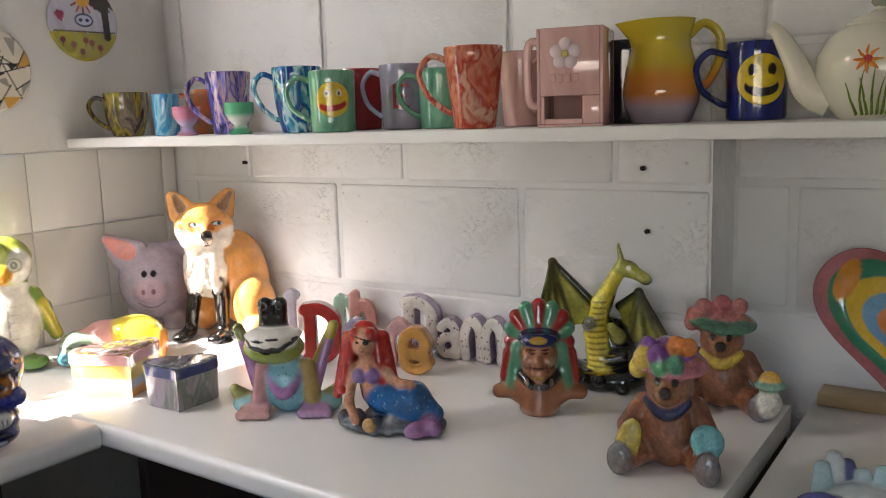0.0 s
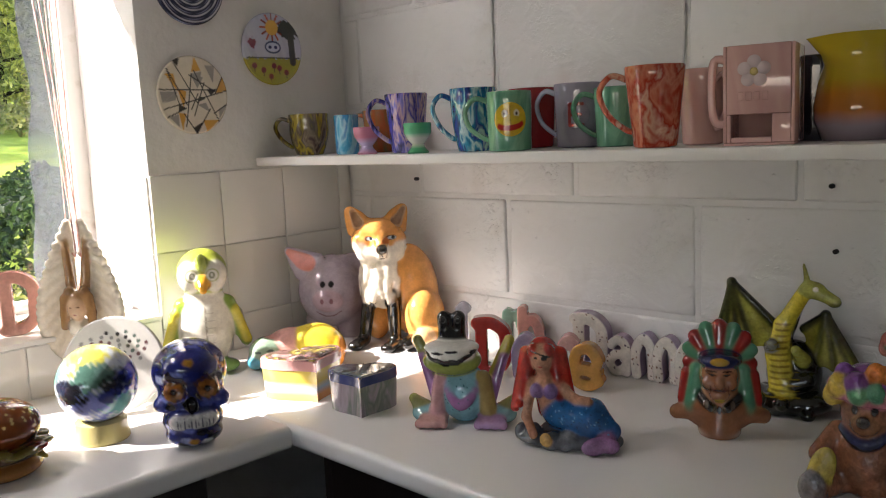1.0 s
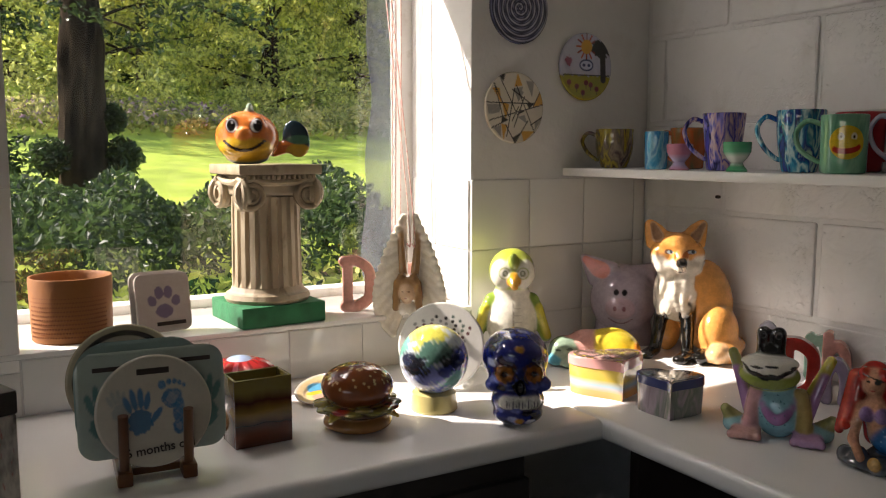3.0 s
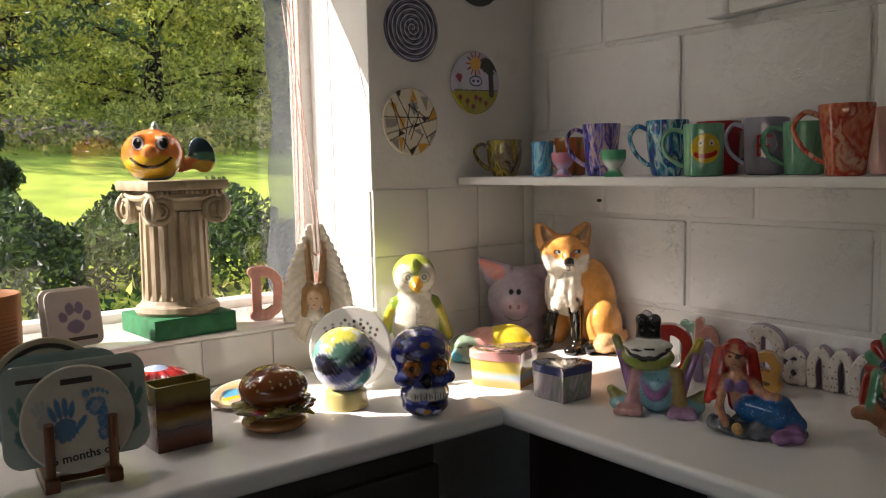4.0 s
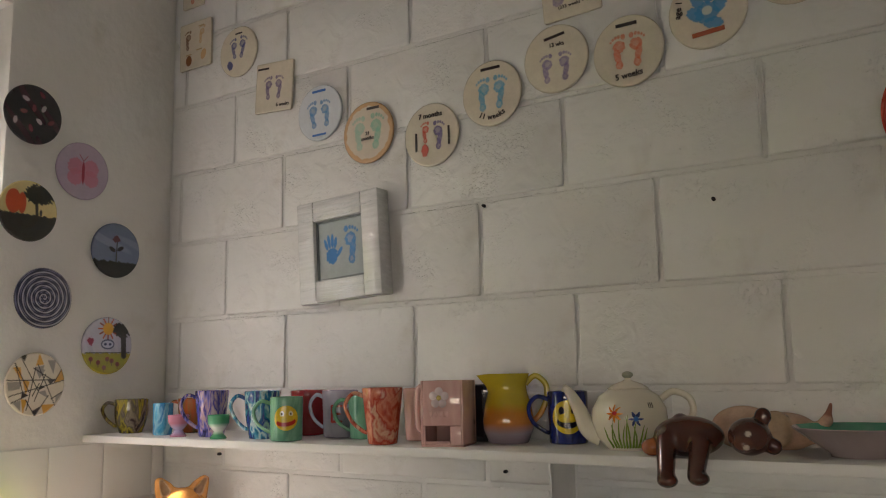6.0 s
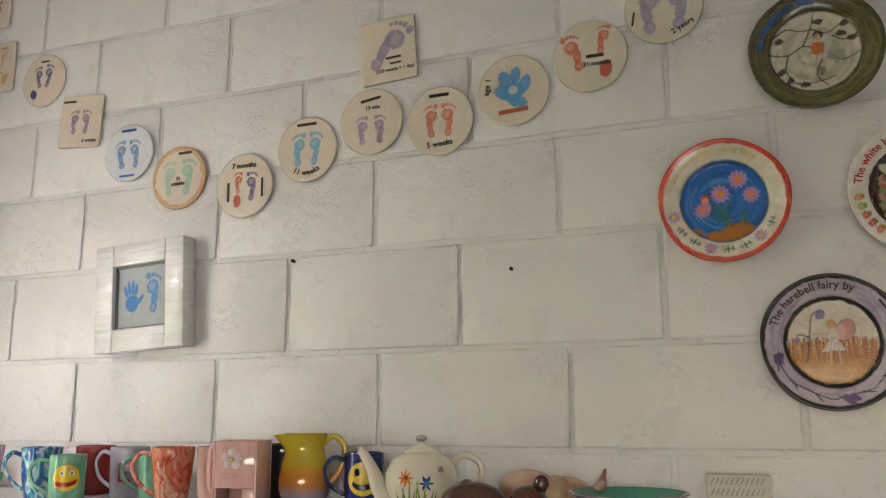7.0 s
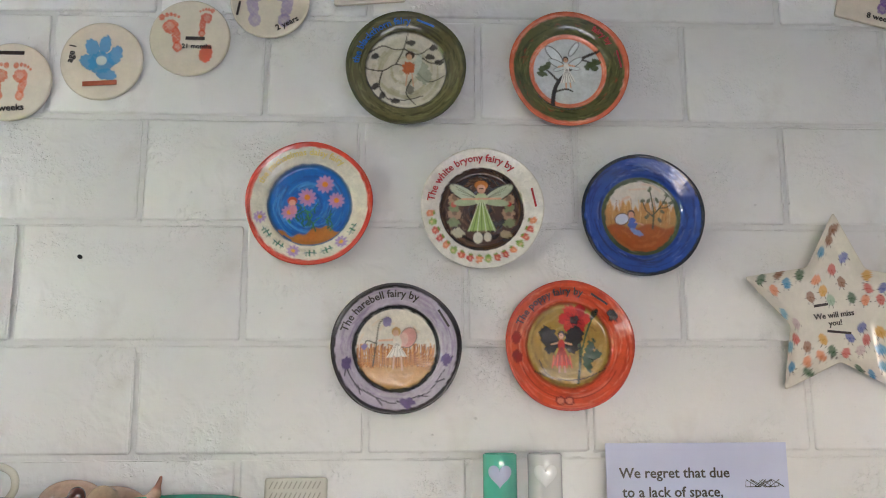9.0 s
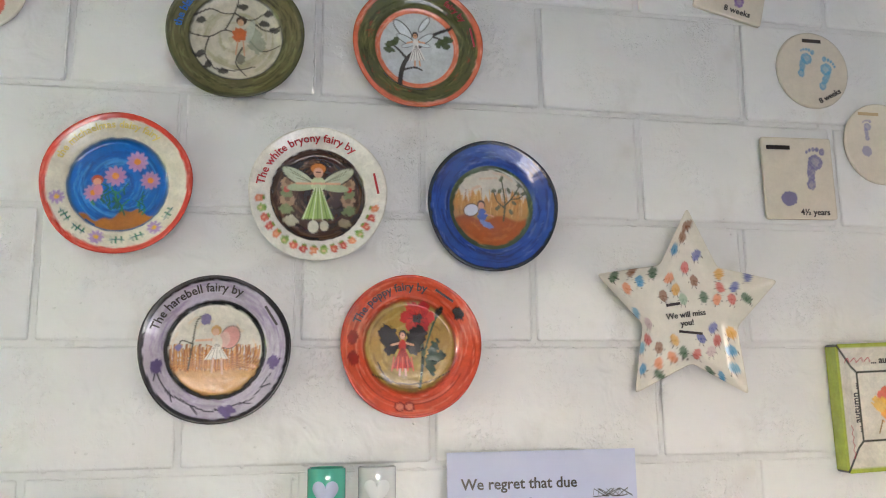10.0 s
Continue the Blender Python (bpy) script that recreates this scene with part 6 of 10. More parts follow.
def paint_sun(c):
    c.streaks("a9a6bc", 0.012, 0.2, 0.5, 10)
    for k in range(12):
        a = k * 30
        c.line(0.0, 0.05, 0.032 * math.cos(radians(a)), 0.05 + 0.032 * math.sin(radians(a)), 0.0045, "8a3420" if k % 2 else "b5502c")
    c.oval(0, 0.05, 0.018, col="e0a83a").below(-0.022, "a89f2c").line(-0.075, -0.022, 0.075, -0.020, 0.003, "1f2212")
    c.line(0.056, -0.03, 0.052, 0.05, 0.018, "1c1610").oval(0.048, 0.048, 0.030, 0.022, 0, "1f2212", 1, 0.25)
    c.oval(0.0, 0.004, 0.023, 0.015, 0, "2a3460").oval(0.0, 0.004, 0.019, 0.011, 0, "c4c8dc").oval(-0.008, 0.004, 0.005, 0.004, 0, "2a3460").oval(0.008, 0.004, 0.005, 0.004, 0, "2a3460")
    c.oval(-0.058, 0.012, 0.010, 0.012, 0, "8a2c4c", 1, 0.3)
    for x, y in ((-0.055, -0.04), (-0.03, -0.05), (-0.01, -0.065), (0.015, -0.045), (0.035, -0.055), (0.0, -0.04)):
        c.oval(x, y, 0.007, 0.007, 0, "7a2a1c").line(x, y, x, y - 0.014, 0.0022, "4a2c18")
pier_disc(1.220, 1.608, 0.085, paint_sun, "c3c2d2", "round tile with a sun over a yellow meadow")
def paint_lines(c):
    G_, A, K = "cf9a3a", "938f88", "16140f"
    for a, b, d, col in (((-0.0463, 0.0768), (-0.0284, 0.0802), (-0.0346, 0.0607), K),
        ((0.0074, 0.085), (-0.0019, 0.0501), (0.0216, 0.0535), G_),
        ((-0.0049, 0.0462), (0.0241, 0.052), (0.0105, 0.0146), A),
        ((0.0105, 0.0146), (0.0266, 0.0389), (-0.0049, 0.0462), A),
        ((0.0327, 0.0131), (0.0587, 0.0131), (0.0426, -0.0024), K),
        ((0.0754, 0.0413), (0.0859, 0.0112), (0.0538, 0.0034), G_),
        ((-0.0389, 0.0146), (-0.0173, 0.0073), (-0.0266, -0.0292), G_),
        ((-0.0809, 0.0073), (-0.0402, 0.0073), (-0.076, -0.017), A),
        ((-0.0402, 0.0073), (-0.0451, -0.0121), (-0.076, -0.017), A),
        ((0.0074, -0.017), (0.029, -0.0083), (0.0136, -0.0024), K),
        ((-0.0377, -0.0194), (-0.0204, -0.0292), (-0.0402, -0.0389), K)):
        c.tri(a, b, d, col)
    for a, b, d, col in (((0.029, -0.017), (0.0383, -0.0389), (0.0074, -0.0219), A),
        ((-0.0636, -0.0486), (-0.0402, -0.0413), (-0.0402, -0.0705), A),
        ((-0.0402, -0.0389), (-0.0216, -0.0413), (-0.0327, -0.0778), G_),
        ((-0.008, -0.0729), (0.0198, -0.0583), (0.0031, -0.086), K),
        ((0.0198, -0.0559), (0.0599, -0.0559), (0.0259, -0.0841), G_),
        ((-0.0667, 0.0462), (-0.0451, 0.0462), (-0.0389, 0.0073), G_),
        ((0.0599, -0.0316), (0.0846, -0.0194), (0.0599, -0.0559), A),
        ((0.0321, 0.0656), (0.0568, 0.0656), (0.0507, 0.0267), A)):
        c.tri(a, b, d, col)
    for a, b in (((-0.0822, 0.0112), (0.0538, 0.0112)), ((-0.0463, 0.0768), (0.0074, -0.017)), ((-0.0605, 0.0559), (-0.0173, -0.0219)), ((-0.0605, 0.0559), (-0.0358, -0.0219)), ((-0.0019, 0.0462), (-0.0235, -0.0705)), ((0.0278, 0.0267), (-0.0019, -0.0462)), ((0.0043, 0.0535), (0.0599, -0.0607)), ((-0.076, -0.0316), (0.0846, 0.0097)), ((-0.0667, -0.0486), (-0.0204, -0.0292)), ((-0.0266, -0.0413), (0.0012, -0.085)), ((0.0012, -0.085), (0.0383, -0.0316)), ((0.0846, -0.0194), (0.0476, -0.0413)), ((-0.008, 0.0437), (0.0538, 0.0073)), ((0.0538, 0.0024), (0.0754, 0.0413)), ((-0.008, -0.0316), (0.0105, 0.0024))):
        c.line(*a, *b, 0.0026, K)
pier_disc(1.000, 1.499, 0.0865, paint_lines, "d9d0bd", "cream round tile with black lines and yellow triangles")

# ---------- things on the shelf ----------
def mug(x, y, rt, rb, h, mat, label, handle=215.0, hs=1.0, foot=None, inner=None, belly=0.0, hmat=None, z=SHELF, group="mugs on the shelf", name="mug"):
    """A mug with thick walls, a rounded lip and an ear handle; handle: its bearing in degrees, or None."""
    t = thing(name, pose(x, y, z), label, name.replace("_", " "), group)
    th = 0.0042
    prof = [(0, 0.0), (rb * 0.88, 0.0), (rb * 0.97, 0.002), (rb, 0.006)]
    for k in range(1, 9):
        s = k / 8
        prof.append((rb + (rt - rb) * s + belly * math.sin(math.pi * min(1, s * 1.1)), 0.006 + (h - 0.009) * s))
    prof += [(rt - th * 0.2, h - 0.0005), (rt - th * 0.6, h), (rt - th, h - 0.002)]
    for k in range(1, 7):
        s = 1 - k / 6
        prof.append((rb + (rt - rb) * s + belly * math.sin(math.pi * min(1, s * 1.1)) - th, 0.008 + (h - 0.011) * s))
    prof.append((0, 0.008))
    part("body", lathe(bmesh.new(), prof, 56), mat, t)
    if handle is not None:
        a = radians(handle)
        rm = rb + (rt - rb) * 0.8 + belly * 0.5
        rl = rb + (rt - rb) * 0.25 + belly * 0.6
        u = lambda r, zz: (r * math.cos(a), r * math.sin(a), zz)
        pts = spline([u(rm - 0.003, h * 0.84), u(rm + 0.020 * hs, h * 0.90), u(rm + 0.036 * hs, h * 0.70), u(rl + 0.030 * hs, h * 0.42), u(rl + 0.008 * hs, h * 0.24), u(rl - 0.003, h * 0.20)], 6)
        part("handle", tube(bmesh.new(), pts, 0.0056, 10, 0.75), hmat or mat, t)
    return t

def curved_patch(parent, R, ang, z, rad, paint, ground, name, label, proud=0.0012, aspect=1.0, taper=0.0):
    """A thin painted disc laid round a mug's side."""
    n, m = 40, 72
    V, F, U, W = [], [], [], []
    for i in range(n + 1):
        for j in range(m):
            r, t = rad * max(i / n, 0.01), 2 * math.pi * j / m
            u, v = r * math.cos(t) * aspect, r * math.sin(t)
            a = radians(ang) + u / R
            rr = R + taper * v + proud * (1 if i < n else -1.5)
            V.append((rr * math.cos(a), rr * math.sin(a), z + v))
            U.append(u)
            W.append(v)
    for i in range(n):
        for j in range(m):
            F.append((i * m + j, (i + 1) * m + j, (i + 1) * m + (j + 1) % m, i * m + (j + 1) % m))
    c = Canvas(np.array(U), np.array(W), ground)
    paint(c)
    me = bpy.data.meshes.new(name)
    me.from_pydata(V, [], F)
    at_ = me.color_attributes.new("paint", "FLOAT_COLOR", "POINT")
    at_.data.foreach_set("color", np.concatenate([c.C, np.ones((len(V), 1))], 1).ravel())
    me.polygons.foreach_set("use_smooth", [True] * len(me.polygons))
    me.materials.append(PLATEM)
    o = new(name, me)
    o.parent = parent
    return tagged(o, label)

G_OLIVE = ramp_glaze("olive_mug_glaze", ("2a1c10", "6a5a1c", "3a2a14", "a8982c", "5a5040", "8a7a60", "3a2420"), 40, (1, 1, 0.3), warp=0.3)
G_CYAN = ramp_glaze("cyan_cup_glaze", ("1f6f9a", "3a9ac0", "2a7ab0", "8ac4d4", "3a9ac0", "1f6f9a"), 36, (1, 1, 0.4), warp=0.4)
G_ORANGE = ramp_glaze("rust_green_mug_glaze", ("2f6a3c", "b5582c", "3a7a48"), 12)
G_VIOLET = ramp_glaze("violet_mug_glaze", ("1a1c58", "4a48b0", "10123c", "7a74c4", "c4a4a8", "3a38a0", "c9b0b4", "24267a"), 46, (1, 1, 0.22), warp=0.35)
G_TEAL = ramp_glaze("teal_mug_glaze", ("0a1450", "1a3f9a", "0c1a5c", "2f8fb0", "bcdcdc", "1f7fa8", "16308a", "a8d0c8"), 44, (1, 1, 0.32), warp=0.35)
G_GREEN = ramp_glaze("sea_green_mug_glaze", ("4f8e6c", "74ae8e", "3f7f66"), 24)
G_RED = ramp_glaze("dark_red_mug_glaze", ("8a1a1c", "a3262a", "5c1416"), 10)
G_GREYV = ramp_glaze("grey_violet_glaze", ("8f8a9c", "a8a3b5", "7c7890"), 8)
G_RUST = ramp_glaze("orange_red_wash_glaze", ("a02a18", "b84a30", "cc7a5c", "a8321e", "d0a488", "bc5236"), 34, (1, 1, 0.6), warp=0.3)
G_PINK = ramp_glaze("pale_pink_glaze", ("c99a94", "d8b0a8", "c08a88"), 8)
G_BLACK = ramp_glaze("black_mug_glaze", ("14141a", "1f2028", "181a24"), 8)
G_NAVY = ramp_glaze("navy_mug_glaze", ("0c1238", "161f5c", "1f2f7a", "0a0e2c"), 26)
G_CREAM = ramp_glaze("cream_teapot_glaze", ("cfc9b6", "d9d3c2", "d4cdbb"), 4)
G_JUG = ramp_glaze("banded_jug_glaze", ("8f8390", "a59aa8", "c9803c", "d08a2c", "c9b02a", "cfb92f", "c8b42c"), 1 / 0.155, warp=0.5, bands=True)
G_PINKEGG = ramp_glaze("pink_lilac_egg_cup_glaze", ("c07a8c", "b8a8cc", "b8a8cc", "c27a90", "c27a90"), 1 / 0.06, warp=0.2, bands=True)
G_GREENEGG = ramp_glaze("green_white_egg_cup_glaze", ("3f9a6a", "4aa574", "d5dcd2", "d5dcd2", "5cb086", "4aa574"), 1 / 0.06, warp=0.2, bands=True)

mug(-1.615, 1.262, 0.048, 0.034, 0.098, G_OLIVE, "olive and brown glazed mug on the shelf", 225, 0.9, belly=0.006)
mug(-1.440, 1.235, 0.028, 0.026, 0.088, G_CYAN, "small cyan dripped glaze beaker on the shelf", None, name="beaker")
mug(-1.445, 1.345, 0.044, 0.036, 0.098, G_ORANGE, "rust and green glazed mug at the back", 200)
mug(-1.245, 1.238, 0.045, 0.034, 0.122, G_VIOLET, "blue and violet streaked mug on the shelf", 225, 1.05)
mug(-1.052, 1.232, 0.046, 0.033, 0.120, G_TEAL, "blue and turquoise dripped mug on the shelf", 222, 0.95, belly=0.003)
sm = mug(-0.938, 1.200, 0.0405, 0.039, 0.106, G_GREEN, "sea green mug with a yellow smiling face", 215, 1.1)
curved_patch(sm, 0.0402, -48, 0.056, 0.030, lambda c: c.oval(-0.010, 0.010, 0.005, 0.007, 0, "e8e4c0").oval(0.011, 0.010, 0.005, 0.007, 0, "e8e4c0").oval(-0.010, 0.010, 0.002, 0.003, 0, "3a2f14").oval(0.011, 0.010, 0.002, 0.003, 0, "3a2f14").oval(0.0, -0.010, 0.024, 0.010, 6, "b5281c").oval(0.0, -0.002, 0.021, 0.008, 6, "d8b92c"), "d8b92c", "smiling_face", "raised yellow face")
mug(-1.020, 1.372, 0.049, 0.042, 0.118, G_RED, "dark red glazed mug standing at the back", 20)
gm = mug(-0.885, 1.340, 0.046, 0.042, 0.118, G_GREYV, "grey-violet mug with a red letter", 200)
curved_patch(gm, 0.0445, -62, 0.06, 0.026, lambda c: c.oval(0, 0, 0.05, col="9892a6").line(-0.012, -0.02, -0.012, 0.02, 0.006, "a3302c").line(-0.012, 0.019, 0.012, 0.019, 0.006, "a3302c").line(-0.012, 0.0, 0.008, 0.0, 0.006, "a3302c").line(-0.012, -0.019, 0.012, -0.019, 0.006, "a3302c"), "9892a6", "painted_letter", "red painted letter", 0.0006)
mug(-0.792, 1.325, 0.042, 0.038, 0.105, G_GREEN, "pale green glazed mug behind a red one", 215, 1.0)
mug(-0.648, 1.205, 0.047, 0.034, 0.126, G_RUST, "orange-red washed tall mug on the shelf", 208, 1.15)
mug(-0.628, 1.325, 0.040, 0.034, 0.122, G_PINK, "pale pink glazed mug at the back", 330, 0.9)
def egg_cup(x, y, mat, label, h=0.058):
    prof = [(0, 0), (0.021, 0), (0.022, 0.003), (0.014, 0.012), (0.012, 0.018), (0.020, 0.027), (0.0275, 0.040), (0.0285, h - 0.002), (0.0275, h), (0.0255, h - 0.002), (0.022, 0.034), (0, 0.026)]
    ob = part("egg_cup", lathe(bmesh.new(), prof, 40), mat, m=pose(x, y, SHELF))
    return tagged(ob, label, "egg cup", "egg cups on the shelf")
egg_cup(-1.338, 1.205, G_PINKEGG, "pink and lilac glazed egg cup")
egg_cup(-1.168, 1.192, G_GREENEGG, "green and white glazed egg cup", 0.06)
# square pink mug with a slot, its flower in relief
def slot_box():
    t = thing("biscuit_mug", pose(-0.487, 1.232, SHELF, 0, 0, 14), "pink square mug with flower relief and biscuit slot", "mug", "mugs on the shelf")
    w, h = 0.048, 0.140
    bm = bmesh.new()
    for lo, hi in (((-w, -w, 0), (w, w, 0.004)), ((-w, w - 0.005, 0.004), (w, w, h)), ((-w, -w, 0.004), (-w + 0.005, w - 0.005, h)), ((w - 0.005, -w, 0.004), (w, w - 0.005, h)),
                   ((-w + 0.005, -w, 0.044), (w - 0.005, -w + 0.005, h)), ((-w + 0.005, -w, 0.004), (-w + 0.011, -w + 0.005, 0.044)), ((w - 0.030, -w, 0.004), (w - 0.005, -w + 0.005, 0.044)), ((-w + 0.011, -w, 0.004), (w - 0.030, -w + 0.005, 0.012))):
        box(bm, lo, hi, 0.0018, 2)
    part("body", bm, G_PINK, t)
    part("slot_floor", boxed((-w + 0.006, -w + 0.006, 0.05), (w - 0.006, w - 0.006, 0.054)), G_PINK, t)
    bm = bmesh.new()
    for k in range(5):
        a = 2 * math.pi * k / 5 + 0.3
        lathe(bm, [(0, 0.003), (0.006, 0.0025), (0.0095, 0.0), (0, -0.001)], 16, pose(-0.006 + 0.0135 * math.cos(a), -w, 0.103 + 0.0135 * math.sin(a), 90, 0, 0))
    fl = part("flower_relief", bm, ramp_glaze("white_pink_flower", ("d8c4c4", "e0d0d0"), 6), t, "white flower relief")
    part("flower_eye", lathe(bmesh.new(), [(0, 0.0045), (0.004, 0.0035), (0.006, 0), (0, -0.001)], 14, pose(-0.006, -w, 0.103, 90, 0, 0)), ramp_glaze("yellow_eye", ("d8c27a", "cbb56a"), 6), fl)
    for k in range(4):
        part("raised_bar", boxed((-0.028 + 0.011 * k, -w - 0.001, 0.063), (-0.020 + 0.011 * k, -w + 0.001, 0.075), 0.001), G_PINK, t)
    pts = spline([(-w + 0.002, 0.0, h * 0.86), (-w - 0.022, 0.0, h * 0.88), (-w - 0.026, 0, h * 0.5), (-w - 0.02, 0, h * 0.24), (-w + 0.002, 0, h * 0.24)], 5)
    part("handle", tube(bmesh.new(), pts, 0.0065, 10), G_PINK, t)
slot_box()
mug(-0.463, 1.362, 0.047, 0.043, 0.128, G_BLACK, "black glazed mug behind a pink one", 90)
def jug():
    t = thing("jug", pose(-0.395, 1.335, SHELF), "yellow, orange and mauve banded jug", "jug")
    prof = [(0, 0), (0.043, 0), (0.046, 0.004), (0.056, 0.03), (0.0575, 0.05), (0.052, 0.085), (0.044, 0.11), (0.042, 0.125), (0.049, 0.150), (0.050, 0.152), (0.046, 0.1505), (0.038, 0.125), (0.040, 0.11), (0.048, 0.085), (0.053, 0.05), (0.05, 0.02), (0, 0.008)]
    bm = lathe(bmesh.new(), prof, 56)
    for v in bm.verts:       # the pouring lip
        a = math.atan2(v.co.y, v.co.x) - radians(215)
        a = (a + math.pi) % (2 * math.pi) - math.pi
        s = max(0, (v.co.z - 0.112) / 0.04) * math.exp(-(a / 0.38) ** 2)
        v.co.x += 0.020 * s * math.cos(radians(215))
        v.co.y += 0.020 * s * math.sin(radians(215))
        v.co.z -= 0.003 * s
    part("body", bm, G_JUG, t)
    a = radians(28)
    u = lambda r, z: (r * math.cos(a), r * math.sin(a), z)
    part("handle", tube(bmesh.new(), spline([u(0.040, 0.128), u(0.062, 0.146), u(0.085, 0.128), u(0.086, 0.095), u(0.070, 0.06), u(0.052, 0.045)], 6), 0.0065, 12, 0.8), G_JUG, t)
jug()
nm = mug(-0.262, 1.362, 0.044, 0.042, 0.112, G_NAVY, "navy blue mug with a yellow smiling face", 205, 1.15)
curved_patch(nm, 0.0432, -66, 0.058, 0.036, lambda c: c.oval(-0.013, 0.013, 0.006, 0.009, 0, "14122a").oval(0.013, 0.013, 0.006, 0.009, 0, "14122a").oval(0.0, -0.010, 0.024, 0.014, 0, "14122a").oval(0.0, -0.002, 0.022, 0.010, 0, "d8bd24"), "d8bd24", "smiling_face", "raised yellow face")
def teapot():
    t = thing("teapot", pose(-0.095, 1.288, SHELF), "cream teapot hand-painted with flowers and leaves", "teapot")
    prof = [(0, 0), (0.045, 0), (0.048, 0.004), (0.066, 0.025), (0.075, 0.055), (0.073, 0.080), (0.060, 0.104), (0.042, 0.116), (0.036, 0.119), (0.034, 0.116), (0, 0.114)]
    part("body", lathe(bmesh.new(), prof, 64), G_CREAM, t)
    lid = part("lid", lathe(bmesh.new(), [(0, 0.114), (0.040, 0.1165), (0.041, 0.119), (0.030, 0.127), (0.012, 0.133), (0.006, 0.136), (0.006, 0.139), (0, 0.139)], 48), G_CREAM, t)
    part("knob", lathe(bmesh.new(), [(0, 0.138), (0.007, 0.139), (0.0115, 0.144), (0.0105, 0.149), (0.004, 0.152), (0, 0.1525)], 28), ramp_glaze("grey_green_knob", ("8f9484", "a9ab9a"), 8), lid, "grey-green knob")
    a = radians(196)
    u = lambda r, z: (r * math.cos(a), r * math.sin(a), z)
    part("spout", tube(bmesh.new(), spline([u(0.055, 0.026), u(0.082, 0.040), u(0.098, 0.075), u(0.118, 0.112), u(0.130, 0.122)], 6), [0.024 - 0.0155 * min(1, k / 20) for k in range(25)], 16), G_CREAM, t)
    a2 = radians(12)
    w = lambda r, z: (r * math.cos(a2), r * math.sin(a2), z)
    part("handle", tube(bmesh.new(), spline([w(0.064, 0.098), w(0.088, 0.112), w(0.118, 0.098), w(0.122, 0.068), w(0.100, 0.042), w(0.07, 0.034)], 6), 0.0068, 12), G_CREAM, t)
    # painted flowers, stalks and a bee, in thin relief on the belly
    def on_belly(ang, z):
        for (r0, z0), (r1, z1) in zip(prof, prof[1:]):
            if z0 <= z <= z1 and z1 > z0:
                r = r0 + (r1 - r0) * (z - z0) / (z1 - z0) + 0.0006
                return Vector((r * math.cos(radians(ang)), r * math.sin(radians(ang)), z))
    GRN = material("leaf_green_paint", "5f7a2c", "86a03f", rough=0.25, scale=40.0)
    ORG = material("orange_petal_paint", "d87a2c", "e09a3c", rough=0.25, scale=40.0)
    BLU = material("dark_blue_petal_paint", "2c3a6a", "44548a", rough=0.25, scale=40.0)
    for ang, top, lean in ((-100, 0.06, 6), (-94, 0.05, -4), (-88, 0.064, 3), (-82, 0.05, 5), (-76, 0.07, 4), (-70, 0.066, -5), (-64, 0.056, 3), (-58, 0.048, -6), (-52, 0.05, 4), (-108, 0.045, -4), (-46, 0.045, 3)):
        bm = tube(bmesh.new(), [on_belly(ang + lean * (k / 6) ** 2, 0.006 + (top - 0.006) * k / 6) for k in range(7)], [0.0032 * (1 - 0.8 * k / 6) for k in range(7)], 6, 0.3)
        part("painted_leaf", bm, GRN, t)
    def bloom(ang, z, r, mat, eye, n):
        c = on_belly(ang, z)
        nrm = Vector((c.x, c.y, 0)).normalized()
        side = Vector((-nrm.y, nrm.x, 0))
        bm = bmesh.new()
        for k in range(n):
            b = 2 * math.pi * k / n
            tip = on_belly(ang + math.degrees(r * math.cos(b) / 0.075), z + r * math.sin(b))
            tube(bm, [c, c.lerp(tip, 0.5), tip], [0.0012, 0.0042, 0.001], 6, 0.25)
        f = part("painted_flower", bm, mat, t)
        m = Matrix.Translation(c) @ nrm.to_track_quat("Z", "Y").to_matrix().to_4x4()
        part("flower_eye", lathe(bmesh.new(), [(0, 0.0016), (0.0045, 0.001), (0.0055, -0.001)], 14, m), eye, f)
    bloom(-92, 0.072, 0.017, ORG, REDINK, 8)
    bloom(-60, 0.062, 0.015, BLU, BLUEINK, 6)
    for k in range(3):
        bm = tube(bmesh.new(), [on_belly(-38 + 3.4 * k, 0.082), on_belly(-37 + 3.4 * k, 0.092)], 0.0010, 6, 0.4)
        part("painted_stroke", bm, INK, t, "black brushed stroke")
teapot()
# bowl, card, cups farther along the shelf
G_BOWL = ramp_glaze("teal_bowl_inside", ("2f8a72", "3a9a80"), 6)
b = thing("bowl", pose(0.32, 1.285, SHELF), "green-lined shallow bowl on the shelf", "bowl")
part("outside", lathe(bmesh.new(), [(0, 0), (0.05, 0), (0.052, 0.006), (0.105, 0.044), (0.112, 0.050), (0.1105, 0.0515)], 56), ramp_glaze("grey_pink_bowl_outside", ("9a8a8c", "a89a9c"), 6), b)
part("inside", lathe(bmesh.new(), [(0.1105, 0.0515), (0.107, 0.049), (0.09, 0.036), (0.045, 0.010), (0, 0.008)], 56), G_BOWL, b, "sea green glazed inside")
ob = new("ceramic_card", slab_mesh("ceramic_card", 0.118, 0.080, 0.008, lambda c: [c.line(-0.05 + 0.009 * (k % 11), -0.04 + 0.02 * (k // 11), -0.044 + 0.009 * (k % 11), -0.028 + 0.02 * (k // 11), 0.0014, "5f5c52") for k in range(44)], "b9b6a8"))
ob.matrix_basis = pose(0.511, 1.395, SHELF + 0.040, -6, 0, 0)
tagged(ob, "grey-cream card-shaped plaque with scratched marks", "plaque")
